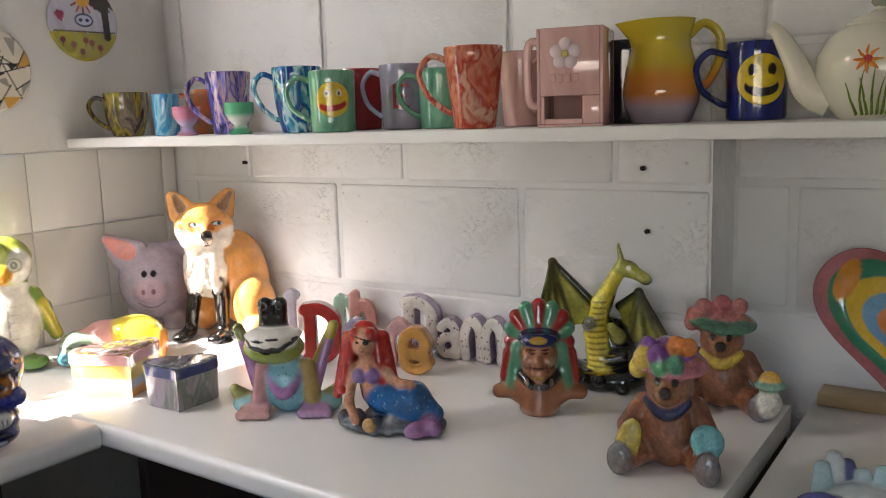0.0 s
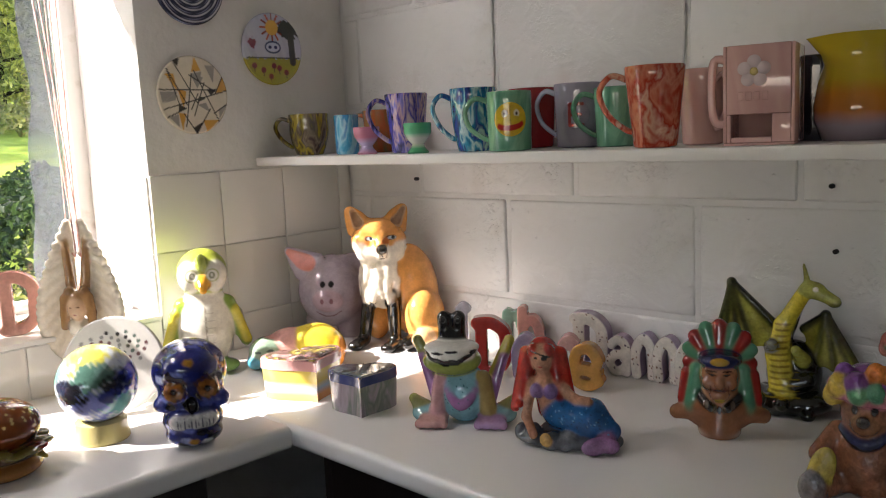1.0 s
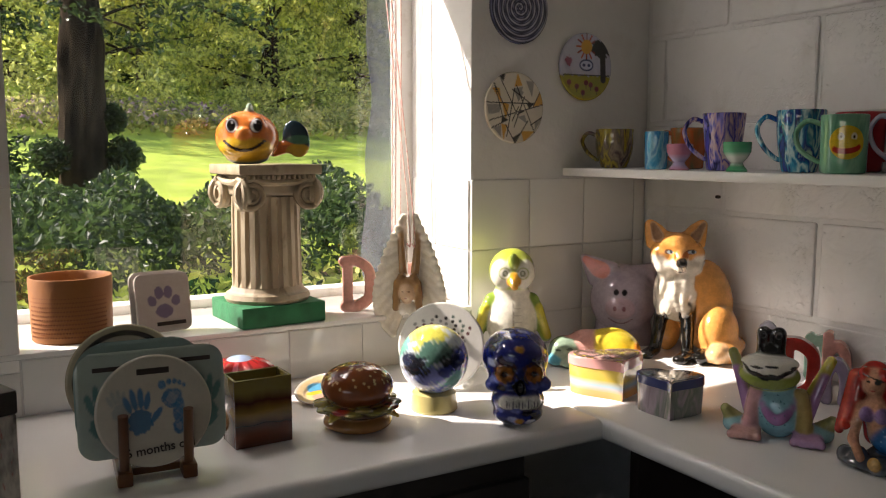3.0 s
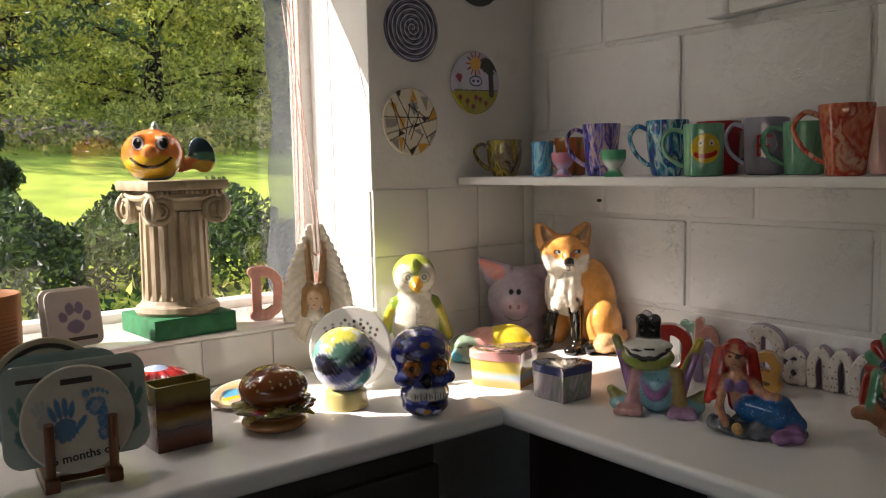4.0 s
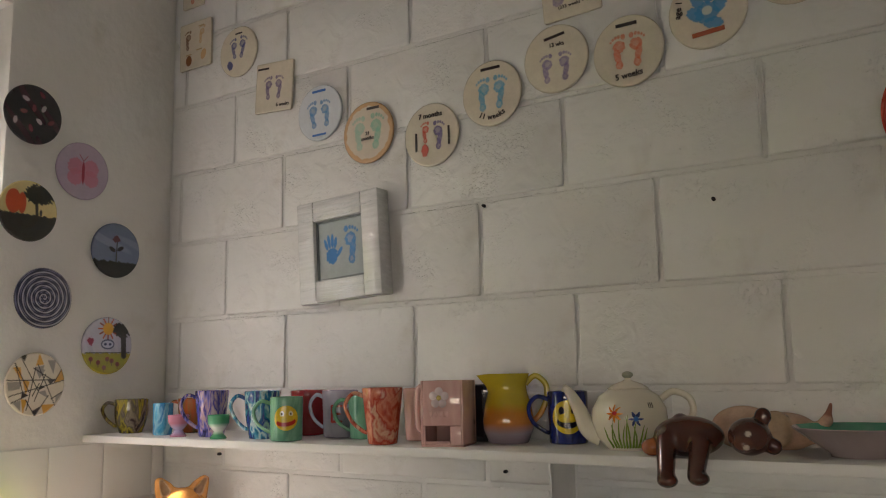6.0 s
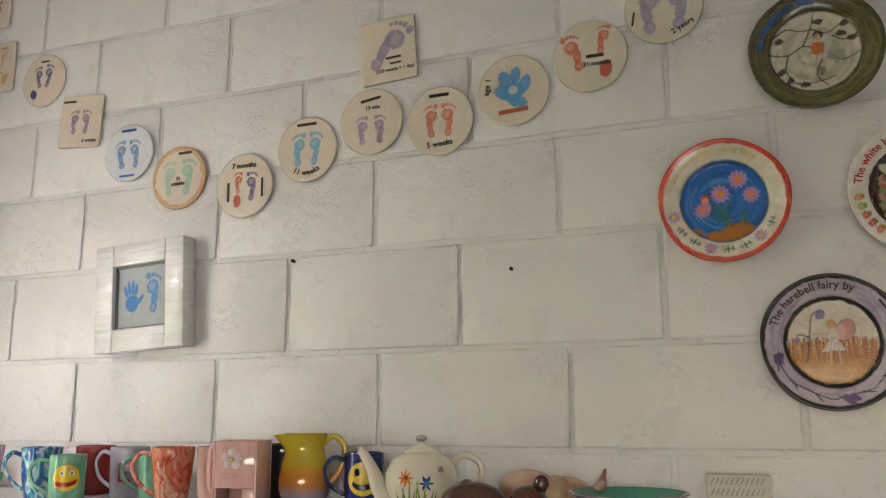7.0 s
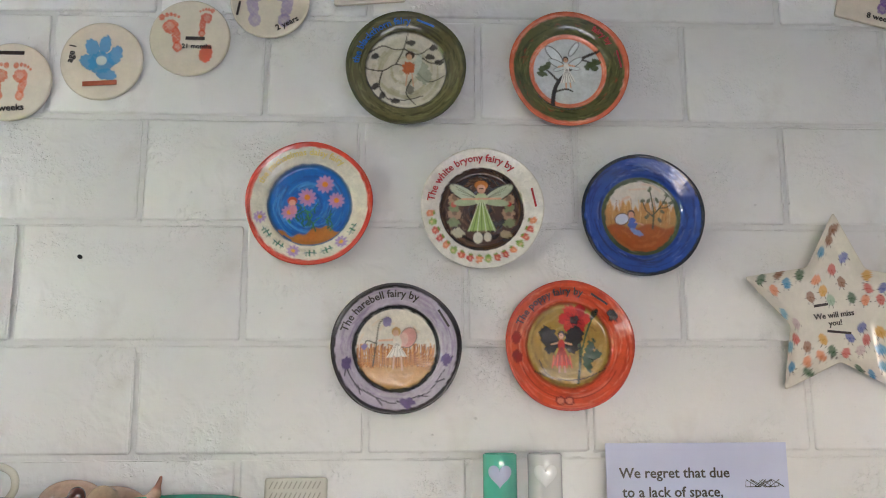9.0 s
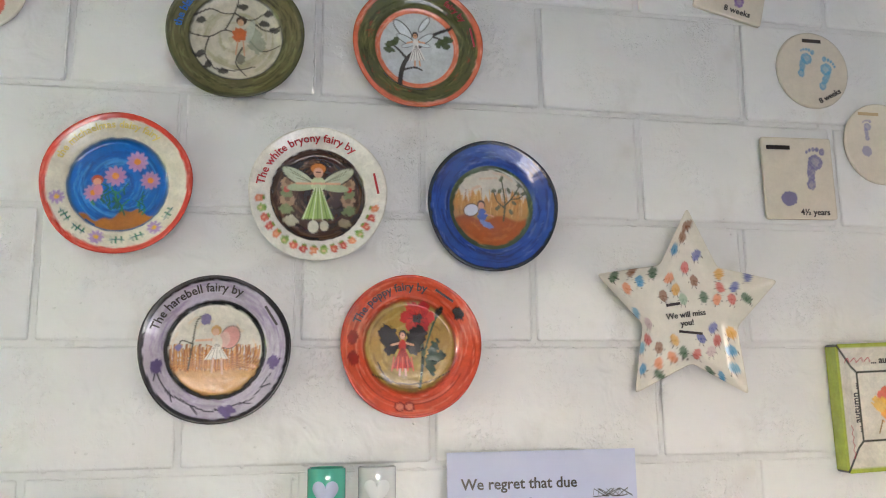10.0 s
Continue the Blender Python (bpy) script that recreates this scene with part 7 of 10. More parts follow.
for x, ga, gb, lab in ((0.888, ("4aa890", "5cb59c"), ("a9b2cc", "b5bdd4"), "turquoise beaker with a pale blue heart"), (0.970, ("c9c9c6", "d6d6d3"), ("dcdcda", "e6e6e4"), "white beaker with a raised white heart")):
    t = mug(x, 1.30, 0.031, 0.031, 0.128, ramp_glaze("beaker_glaze", ga, 6), lab, None, name="beaker", group="beakers by the notice")
    gm_ = ramp_glaze("heart_glaze", gb, 6)
    bm, n, rows_ = bmesh.new(), 40, 8
    rg = []
    for q in range(rows_ + 1):
        f, ring_ = q / rows_, []
        for k in range(n):
            a = 2 * math.pi * k / n
            px, pz = 0.0225 * f * math.sin(a) ** 3, 0.0225 * f * (13 * math.cos(a) - 5 * math.cos(2 * a) - 2 * math.cos(3 * a) - math.cos(4 * a)) / 16 + 0.092
            an, rr = radians(-97) + px / 0.031, 0.0310 + 0.0022 * (1 - f ** 4)
            ring_.append(bm.verts.new((rr * math.cos(an), rr * math.sin(an), pz)))
        rg.append(ring_)
    for a, b in zip(rg[1:], rg[2:]):
        for k in range(n):
            bm.faces.new((a[k], b[k], b[(k + 1) % n], a[(k + 1) % n]))
    bm.faces.new(rg[1])
    bmesh.ops.delete(bm, geom=rg[0], context="VERTS")
    bmesh.ops.recalc_face_normals(bm, faces=bm.faces[:])
    part("heart", bm, gm_, t, "pale heart on the side")

# ---------- figures on the worktop ----------
def fox():
    O, D, W_, K = "dd9a50", "b8642a", "e2d8c6", "141210"
    f = Clay(0.011)
    f.ball(0.046, 0.028, 0.120, 0.066, 0.058, 0.112, O, (8, 0, 0)).ball(0.012, -0.004, 0.165, 0.052, 0.050, 0.075, O).ball(-0.002, -0.026, 0.162, 0.048, 0.042, 0.062, W_).ball(0.0, -0.020, 0.118, 0.034, 0.030, 0.036, "c9bba4")
    for s in (-1, 1):
        f.cap(0.030 * s, -0.034, 0.125, 0.040 * s, -0.052, 0.018, 0.0175, 0.0135, K).ball(0.042 * s, -0.072, 0.011, 0.017, 0.028, 0.012, K)
        for k in (-1, 0, 1):
            f.ball(0.042 * s + 0.009 * k, -0.096, 0.008, 0.007, 0.010, 0.008, K)
        for k in range(5):
            f.spot(0.028 * s + 0.006 * k, -0.062, 0.05 + 0.013 * ((k * 3) % 5), 0.0022, 0.02, 0.012, "5a5248")
    f.ball(0.092, 0.0, 0.066, 0.044, 0.058, 0.066, O).ball(0.082, -0.056, 0.016, 0.022, 0.034, 0.016, K).cap(0.112, 0.05, 0.028, 0.122, -0.02, 0.026, 0.026, 0.030, O).ball(0.114, -0.050, 0.026, 0.025, 0.034, 0.024, "dfb07c")
    f.ball(-0.042, 0.02, 0.05, 0.028, 0.045, 0.05, O)
    # tufts of the white bib
    g = random.Random(4)
    for k in range(80):
        a, z = g.uniform(-1.2, 1.2), g.uniform(0.112, 0.212)
        r = 0.049 - 3.0 * (z - 0.162) ** 2
        f.cap(r * math.sin(a), -0.024 - 0.043 * math.cos(a), z, (r + 0.002) * math.sin(a * 0.95), -0.025 - 0.044 * math.cos(a), z - 0.012, 0.0036, 0.0016, W_ if k % 3 else "dcd1be")
    f.turned(34, 0, -0.034, 0)
    f.ball(0.0, -0.024, 0.252, 0.057, 0.050, 0.044, O).ball(0.036, -0.040, 0.236, 0.026, 0.024, 0.024, W_).ball(-0.036, -0.040, 0.236, 0.026, 0.024, 0.024, W_).ball(0.034, -0.040, 0.250, 0.027, 0.024, 0.018, O).ball(-0.034, -0.040, 0.250, 0.027, 0.024, 0.018, O).ball(0.026, -0.052, 0.216, 0.026, 0.024, 0.019, W_).ball(-0.026, -0.052, 0.216, 0.026, 0.024, 0.019, W_).cap(0, -0.058, 0.228, 0, -0.086, 0.220, 0.022, 0.013, W_).cap(0, -0.046, 0.258, 0, -0.070, 0.246, 0.018, 0.013, O).cap(0, -0.070, 0.244, 0, -0.090, 0.233, 0.0125, 0.010, "d9a468")
    f.ball(0, -0.099, 0.232, 0.0105, 0.008, 0.0085, K)
    for s in (-1, 1):
        f.sheet(0.018 * s, -0.016, 0.282, 0.058 * s, -0.010, 0.266, 0.062 * s, -0.006, 0.312, 0.0105, O).ball(0.044 * s, -0.004, 0.286, 0.023, 0.014, 0.028, O, (0, 18 * s, 0)).ball(0.057 * s, -0.006, 0.306, 0.011, 0.009, 0.014, O)
        f.ball(0.047 * s, -0.032, 0.296, 0.014, 0.017, 0.030, O, (0, 18 * s, 0), cut=True)
        for k in range(6):
            q = k / 5
            f.spot((0.042 + 0.018 * q) * s, -0.026, 0.282 + 0.036 * q, 0.016 - 0.009 * q, 0.018, 0.012 - 0.004 * q, "c99f74")
        for k in range(5):
            q = k / 4
            f.spot((0.044 + 0.014 * q) * s, -0.022, 0.286 + 0.026 * q, 0.010 - 0.005 * q, 0.016, 0.010 - 0.004 * q, "9c7858")
        # narrowed grey eyes under slanting brows
        f.cap(0.014 * s, -0.068, 0.262, 0.038 * s, -0.058, 0.268, 0.0050, 0.0040, "cf8a44")
        f.spot(0.025 * s, -0.070, 0.254, 0.0100, 0.020, 0.0060, "6a3c1c").spot(0.025 * s, -0.076, 0.2535, 0.0078, 0.020, 0.0044, "b4c0c2").spot(0.024 * s, -0.078, 0.254, 0.0036, 0.020, 0.0042, "20262c").spot(0.011 * s, -0.080, 0.246, 0.0035, 0.02, 0.010, D)
    for k in range(-4, 5):
        f.spot(0.0028 * k, -0.095, 0.2105 - 0.0003 * k * k, 0.003, 0.02, 0.0013, "3a2418")
    f.spot(0, -0.1, 0.217, 0.0012, 0.01, 0.006, "3a2418")
    return f
figure("fox_figurine", fox(), pose(-1.436, 1.330, TOP, 0, 0, 20) @ Matrix.Scale(1.02, 4), "large glossy orange fox figurine sitting on the worktop", mat=FOXFUR)
def pig():
    C, P = "ad9fab", "d9867c"
    f = Clay(0.012)
    f.ball(0, 0, 0.112, 0.083, 0.082, 0.088, C).ball(0, -0.070, 0.102, 0.034, 0.026, 0.026, "b79ca6").cap(-0.04, 0, 0.012, -0.04, 0, 0.04, 0.034, 0.03, C).cap(0.04, 0, 0.012, 0.04, 0, 0.04, 0.034, 0.03, C)
    for s in (-1, 1):
        if s > 0:
            f.sheet(0.030, -0.010, 0.190, 0.066, 0.0, 0.160, 0.078, 0.004, 0.200, 0.0085, C)
            f.spot(0.010, -0.092, 0.140, 0.0072, 0.03, 0.0085, "1c181a").spot(0.011, -0.1, 0.102, 0.005, 0.012, 0.007, "8a5f68")
            continue
        f.sheet(0.022 * s, -0.036, 0.198, 0.074 * s, -0.030, 0.158, 0.094 * s, -0.036, 0.216, 0.0105, C)
        for k in range(7):
            q = k / 6
            f.spot((0.054 + 0.036 * q) * s, -0.050, 0.188 + 0.026 * q, 0.026 - 0.018 * q, 0.017, 0.022 - 0.013 * q, P)
        f.spot(0.010 * s, -0.092, 0.140, 0.0072, 0.03, 0.0085, "1c181a").spot(0.011 * s, -0.1, 0.102, 0.005, 0.012, 0.007, "8a5f68")
    for k in range(-6, 7):
        f.spot(0.0045 * k, -0.085, 0.062 + 0.0003 * k * k, 0.004, 0.03, 0.0016, "8a6a74")
    return f
figure("piggy_bank", pig(), pose(-1.600, 1.292, TOP, 0, 0, 42) @ Matrix.Scale(1.03, 4), "mauve-grey ceramic pig with a pink ear", "money box")
def sleeper():
    f = Clay(0.010)
    f.ball(0.035, 0, 0.045, 0.062, 0.045, 0.046, "d9c03c").ball(0.058, -0.01, 0.036, 0.042, 0.040, 0.038, "d8b52c").ball(-0.02, 0.0, 0.046, 0.05, 0.040, 0.038, "cf9a90").ball(-0.068, -0.015, 0.036, 0.040, 0.036, 0.034, "8aa08a").ball(-0.088, -0.03, 0.018, 0.022, 0.022, 0.017, "4f9ab0").ball(-0.045, -0.045, 0.012, 0.03, 0.014, 0.012, "9ab5a4").ball(0.09, -0.02, 0.03, 0.012, 0.03, 0.03, "c27a2c")
    f.spot(-0.082, -0.05, 0.042, 0.008, 0.014, 0.003, "4a5a50").spot(-0.055, -0.05, 0.045, 0.008, 0.014, 0.003, "4a5a50").spot(-0.05, 0.0, 0.07, 0.03, 0.03, 0.012, "c08a84")
    return f
figure("dog_figurine", sleeper(), pose(-1.452, 1.075, TOP, 0, 0, 46), "curled-up sleeping figurine glazed yellow, pink and blue")
def frog():
    B, P, Y, K, W_ = "7fb4c2", "97699c", "b8a83a", "12110f", "dedbd0"
    f, H = Clay(0.007), -0.016
    f.ball(0, 0, 0.050, 0.042, 0.036, 0.052, B).ball(H, -0.012, 0.110, 0.050, 0.040, 0.026, "8f9c44").ball(H, -0.014, 0.132, 0.047, 0.040, 0.013, W_).ball(H, -0.030, 0.122, 0.040, 0.028, 0.010, W_)
    f.cap(H - 0.011, -0.004, 0.145, H - 0.012, -0.004, 0.180, 0.0115, 0.0125, K).cap(H + 0.011, -0.004, 0.145, H + 0.012, -0.004, 0.180, 0.0115, 0.0125, K).ball(H, -0.004, 0.148, 0.021, 0.017, 0.014, K)
    for s in (-1, 1):
        f.cap(0.036 * s, 0.004, 0.040, 0.079 * s, 0.012, 0.138, 0.013, 0.009, Y if s > 0 else "8a8a4a").cap(0.044 * s, -0.008, 0.030, 0.070 * s, 0.004, 0.112, 0.010, 0.007, P)
        f.cap(0.036 * s, -0.014, 0.080, 0.044 * s, -0.020, 0.022, 0.012, 0.013, "c08f92" if s < 0 else "b0985a").cap(0.07 * s, 0.0, 0.018, 0.086 * s, -0.008, 0.040, 0.018, 0.009, "9a9a5a").ball(0.066 * s, -0.008, 0.014, 0.024, 0.020, 0.015, "7fb0b5")
        for k in (-1.5, -0.5, 0.5, 1.5):
            f.cap(0.048 * s + 0.010 * k, -0.024, 0.011, 0.050 * s + 0.014 * k, -0.048, 0.008, 0.0085, 0.0075, "c99a94" if s < 0 else "b08ab0")
        f.spot(H + 0.0125 * s, -0.018, 0.180, 0.0060, 0.008, 0.0070, "6a6a68").spot(H + 0.0128 * s, -0.020, 0.179, 0.0040, 0.014, 0.0048, "12110f")
    for k in range(-6, 7):
        f.ball(0.0042 * k, -0.040 + 0.0006 * k * k, 0.038 + 0.0009 * k * k, 0.0068, 0.0062, 0.0068, P)
    for k in range(-12, 13):
        f.spot(H + 0.0035 * k, -0.050 + 0.0002 * k * k, 0.1145 + 0.00011 * k * k + 0.0012 * math.sin(k), 0.0040, 0.03, 0.0058 - 0.00003 * k * k, K)
    f.spot(H - 0.018, -0.05, 0.130, 0.011, 0.02, 0.0022, K).spot(H + 0.006, -0.055, 0.133, 0.012, 0.02, 0.0018, K).spot(H + 0.040, -0.04, 0.130, 0.006, 0.02, 0.003, K)
    g = random.Random(9)
    for k in range(16):
        f.spot(g.uniform(-0.03, 0.03), -0.036, g.uniform(0.02, 0.085), 0.0014, 0.012, 0.0014, "3c6a78")
    return f
figure("frog_figurine", frog(), pose(-0.918, 1.030, TOP, 0, 0, 34), "multicoloured glazed frog figurine with raised legs", cell=0.0019)
def mermaid():
    R_, S, T, G = "a01a14", "bd8667", "1a5f9c", "50545a"
    f = Clay(0.006)
    g = random.Random(12)
    f.ball(0.0, 0.0, 0.010, 0.096, 0.042, 0.014, G)
    for k in range(44):
        a, r = g.uniform(0, 6.28), g.uniform(0.3, 1.0)
        f.ball(0.090 * r * math.cos(a), 0.038 * r * math.sin(a), g.uniform(0.008, 0.022), g.uniform(0.006, 0.015), col=("5a5e64", "6c7076", "474b52")[k % 3])
    f.cap(-0.02, 0.0, 0.055, 0.040, -0.006, 0.046, 0.028, 0.031, T).cap(0.045, -0.006, 0.046, 0.080, -0.015, 0.030, 0.029, 0.014, T).cap(0.080, -0.015, 0.028, 0.06, -0.038, 0.016, 0.012, 0.010, "8f6490").ball(0.052, -0.045, 0.014, 0.026, 0.010, 0.014, "9a6f9a", (0, 0, 30)).ball(0.078, -0.040, 0.014, 0.016, 0.010, 0.012, "8f6490")
    f.cap(-0.03, 0.0, 0.06, -0.040, -0.003, 0.098, 0.021, 0.021, S).cap(-0.043, -0.003, 0.10, -0.045, -0.004, 0.12, 0.009, 0.009, S).ball(-0.045, -0.008, 0.138, 0.018, 0.018, 0.023, S)
    f.ball(-0.045, 0.008, 0.146, 0.027, 0.022, 0.024, R_)
    for s in (-1, 1):
        for k, (x, l, r) in enumerate(((0.021, 0.080, 0.011), (0.027, 0.062, 0.012), (0.033, 0.048, 0.011))):
            f.cap(-0.045 + x * s, 0.000 + 0.006 * k, 0.142, -0.045 + (x + 0.012 + 0.004 * k) * s, -0.012 + 0.007 * k, l + 0.004 * k, r, r * 0.8, R_ if k != 1 else "b82a1c")
    f.cap(-0.05, 0.02, 0.135, -0.042, 0.024, 0.05, 0.024, 0.018, R_).ball(-0.060, -0.012, 0.152, 0.010, 0.010, 0.010, "b82a1c").ball(-0.030, -0.012, 0.152, 0.010, 0.010, 0.010, R_)
    f.cap(-0.064, -0.010, 0.098, -0.072, -0.026, 0.05, 0.010, 0.008, S).cap(-0.072, -0.026, 0.05, -0.058, -0.038, 0.026, 0.008, 0.008, S).cap(-0.018, -0.008, 0.098, 0.018, -0.016, 0.075, 0.010, 0.008, S).cap(0.018, -0.016, 0.075, 0.038, -0.020, 0.076, 0.008, 0.007, S)
    f.ball(-0.052, -0.022, 0.090, 0.0115, 0.009, 0.011, "7f6294").ball(-0.028, -0.022, 0.090, 0.0115, 0.009, 0.011, "7f6294").ball(-0.035, -0.044, 0.020, 0.011, 0.005, 0.011, "b08a4c")
    f.spot(-0.037, -0.026, 0.142, 0.0055, 0.01, 0.0042, "15110f").spot(-0.053, -0.026, 0.142, 0.0035, 0.01, 0.002, "2a1c18").spot(-0.045, -0.028, 0.128, 0.0045, 0.01, 0.0018, "a03a34")
    for k in range(-5, 6):
        f.spot(-0.045 + 0.0032 * k, -0.024, 0.148 - 0.0009 * k, 0.0024, 0.014, 0.0012, "15110f")
    for k in range(60):
        f.spot(g.uniform(-0.03, 0.08), -0.032, g.uniform(0.03, 0.075), 0.0016, 0.012, 0.0012, "5fa0cc" if k % 2 else "123f70")
    return f
figure("mermaid_figurine", mermaid(), pose(-0.712, 1.046, TOP, 0, 0, 28) @ Matrix.Diagonal((0.86, 0.92, 1.0, 1)), "glazed mermaid figurine with blue tail on a rock", cell=0.0019, mat=MARBLED)
def chief():
    S, N, W_ = "96603f", "1f2550", "c5b8a8"
    f = Clay(0.005)
    f.cap(0, 0, 0.010, 0, 0.002, 0.085, 0.030, 0.026, S).ball(0, 0.002, 0.040, 0.054, 0.026, 0.036, S).cap(0, 0.004, 0.046, -0.064, 0.0, 0.034, 0.026, 0.012, S).cap(0, 0.004, 0.046, 0.064, 0.0, 0.034, 0.026, 0.012, S).ball(0, 0, 0.006, 0.032, 0.026, 0.010, W_)
    f.ball(0, -0.010, 0.098, 0.028, 0.028, 0.034, S).cap(0, -0.034, 0.106, 0, -0.041, 0.092, 0.005, 0.007, S).ball(0.016, -0.028, 0.092, 0.010, 0.010, 0.010, S).ball(-0.016, -0.028, 0.092, 0.010, 0.010, 0.010, S).ball(0, -0.028, 0.072, 0.014, 0.010, 0.010, S).ball(0, -0.010, 0.124, 0.033, 0.031, 0.014, N)
    for k in range(9):
        a = radians(-104 + 26 * k)
        f.cap(0.026 * math.sin(a), 0.012, 0.118 + 0.018 * math.cos(a), 0.047 * math.sin(a), 0.016, 0.124 + 0.048 * math.cos(a), 0.013, 0.011, "96241e" if k % 2 == 0 else "4a8a68")
    for s in (-1, 1):
        f.cap(0.033 * s, 0.004, 0.105, 0.042 * s, -0.004, 0.045, 0.011, 0.011, "4a8a68").cap(0.048 * s, 0.010, 0.095, 0.054 * s, 0.006, 0.055, 0.011, 0.010, "96241e")
    for k in range(-4, 5):
        f.spot(0.0065 * k, -0.03, 0.048 + 0.0010 * k * k, 0.0036, 0.02, 0.0065, "15110f" if k % 2 == 0 else "6a5a4c")
    for s in (-1, 1):
        f.cap(0.004 * s, -0.0375, 0.111, 0.019 * s, -0.032, 0.113, 0.0034, 0.0030, S)
        f.spot(0.011 * s, -0.038, 0.1065, 0.0062, 0.010, 0.0017, "2a1610").spot(0.011 * s, -0.038, 0.1125, 0.0075, 0.010, 0.0015, "3a2014").spot(0.013 * s, -0.036, 0.082, 0.0016, 0.010, 0.008, "6a3c26")
        f.cap(0.030 * s, -0.004, 0.066, 0.012 * s, -0.030, 0.052, 0.0085, 0.0065, "17120f")
    f.cap(-0.007, -0.0365, 0.0835, 0.007, -0.0365, 0.0835, 0.0028, 0.0028, "7a4030").spot(0, -0.04, 0.083, 0.008, 0.010, 0.0010, "2a1610")
    f.spot(0, -0.034, 0.064, 0.009, 0.02, 0.005, "a8862c").spot(0, -0.04, 0.127, 0.014, 0.012, 0.006, "a88228")
    return f
figure("bust_figurine", chief(), pose(-0.550, 1.222, TOP, 0, 0, 26), "glazed bust figurine with red and green feather headdress", cell=0.002)
def dragon():
    Y, O, K, G = "d6c43a", "a0a046", "1c1d16", "3a4430"
    f = Clay(0.007)
    f.ball(0, 0, 0.018, 0.072, 0.045, 0.022, K).ball(-0.05, 0.01, 0.024, 0.025, 0.03, 0.02, "22241c").ball(0.04, -0.01, 0.022, 0.035, 0.035, 0.02, "1a1b15")
    f.ball(0.015, 0.012, 0.065, 0.044, 0.036, 0.056, K).cap(0.0, -0.014, 0.03, -0.010, -0.012, 0.100, 0.022, 0.019, Y).cap(-0.010, -0.010, 0.100, -0.002, -0.010, 0.150, 0.018, 0.014, Y).cap(-0.002, -0.010, 0.150, 0.026, -0.012, 0.200, 0.014, 0.012, Y).cap(0.002, 0.006, 0.13, 0.026, 0.0, 0.198, 0.012, 0.009, "4a4c28").cap(0.010, -0.016, 0.052, 0.034, -0.020, 0.060, 0.018, 0.014, K)
    f.ball(0.040, -0.016, 0.212, 0.020, 0.015, 0.014, O).cap(0.05, -0.02, 0.208, 0.074, -0.026, 0.196, 0.012, 0.009, O).ball(0.075, -0.027, 0.192, 0.008, 0.008, 0.005, K)
    for s in (-1, 1):
        f.cap(0.034, -0.01 + 0.008 * s, 0.222, 0.028, -0.006 + 0.012 * s, 0.250, 0.005, 0.002, O)
    f.spot(0.046, -0.032, 0.215, 0.004, 0.01, 0.004, "f0ead0").cap(-0.062, 0.0, 0.04, -0.095, -0.02, 0.06, 0.013, 0.008, G).cap(-0.095, -0.02, 0.06, -0.090, -0.02, 0.095, 0.008, 0.003, G)
    f.cap(-0.02, -0.02, 0.115, -0.018, -0.038, 0.122, 0.012, 0.009, "8f8f80").cap(0.03, -0.018, 0.095, 0.018, -0.036, 0.115, 0.012, 0.008, O)
    g = random.Random(31)
    for k in range(36):
        a, r = g.uniform(0, 6.28), g.uniform(0.4, 1.05)
        f.ball(0.070 * r * math.cos(a), 0.045 * r * math.sin(a), g.uniform(0.006, 0.032), g.uniform(0.006, 0.013), col=K if k % 3 else "3c4030")
    for k in range(13):
        f.spot(-0.004, -0.032, 0.034 + 0.010 * k, 0.03, 0.02, 0.0013, "9a8420")
    # wings: bony arm, webs, dark ribs
    f.cap(-0.012, 0.015, 0.14, -0.085, 0.012, 0.218, 0.008, 0.005, K)
    for k in range(4):
        x1, z1, x2, z2 = (-0.112, 0.115, -0.098, 0.105), (-0.098, 0.105, -0.075, 0.118), (-0.075, 0.118, -0.052, 0.108), (-0.052, 0.108, -0.022, 0.11)
        q = (x1, z1, x2, z2)[k]
        f.sheet(-0.085, 0.012, 0.216, q[0], 0.010, q[1], q[2], 0.010, q[3], 0.0028, O).cap(-0.085, 0.010, 0.216, q[0], 0.007, q[1], 0.0038, 0.0022, K)
    f.sheet(-0.085, 0.012, 0.216, -0.012, 0.014, 0.14, -0.022, 0.010, 0.11, 0.0028, O)
    f.cap(0.03, 0.015, 0.14, 0.062, 0.005, 0.168, 0.008, 0.005, K).cap(0.062, 0.005, 0.168, 0.125, 0.0, 0.06, 0.006, 0.003, K)
    for k in range(3):
        q = ((0.125, 0.060, 0.098, 0.082), (0.098, 0.082, 0.075, 0.078), (0.075, 0.078, 0.046, 0.088))[k]
        f.sheet(0.062, 0.005, 0.166, q[0], 0.0, q[1], q[2], 0.0, q[3], 0.0028, O).cap(0.062, 0.003, 0.166, q[2], -0.002, q[3], 0.0036, 0.0022, K)
    f.sheet(0.062, 0.005, 0.166, 0.03, 0.012, 0.14, 0.046, 0.0, 0.088, 0.0028, "9a9638")
    return f
figure("dragon_figurine", dragon(), pose(-0.516, 1.388, TOP, 0, 0, 20), "yellow and black glazed winged dragon on a dark rock", cell=0.002, mat=MARBLED)
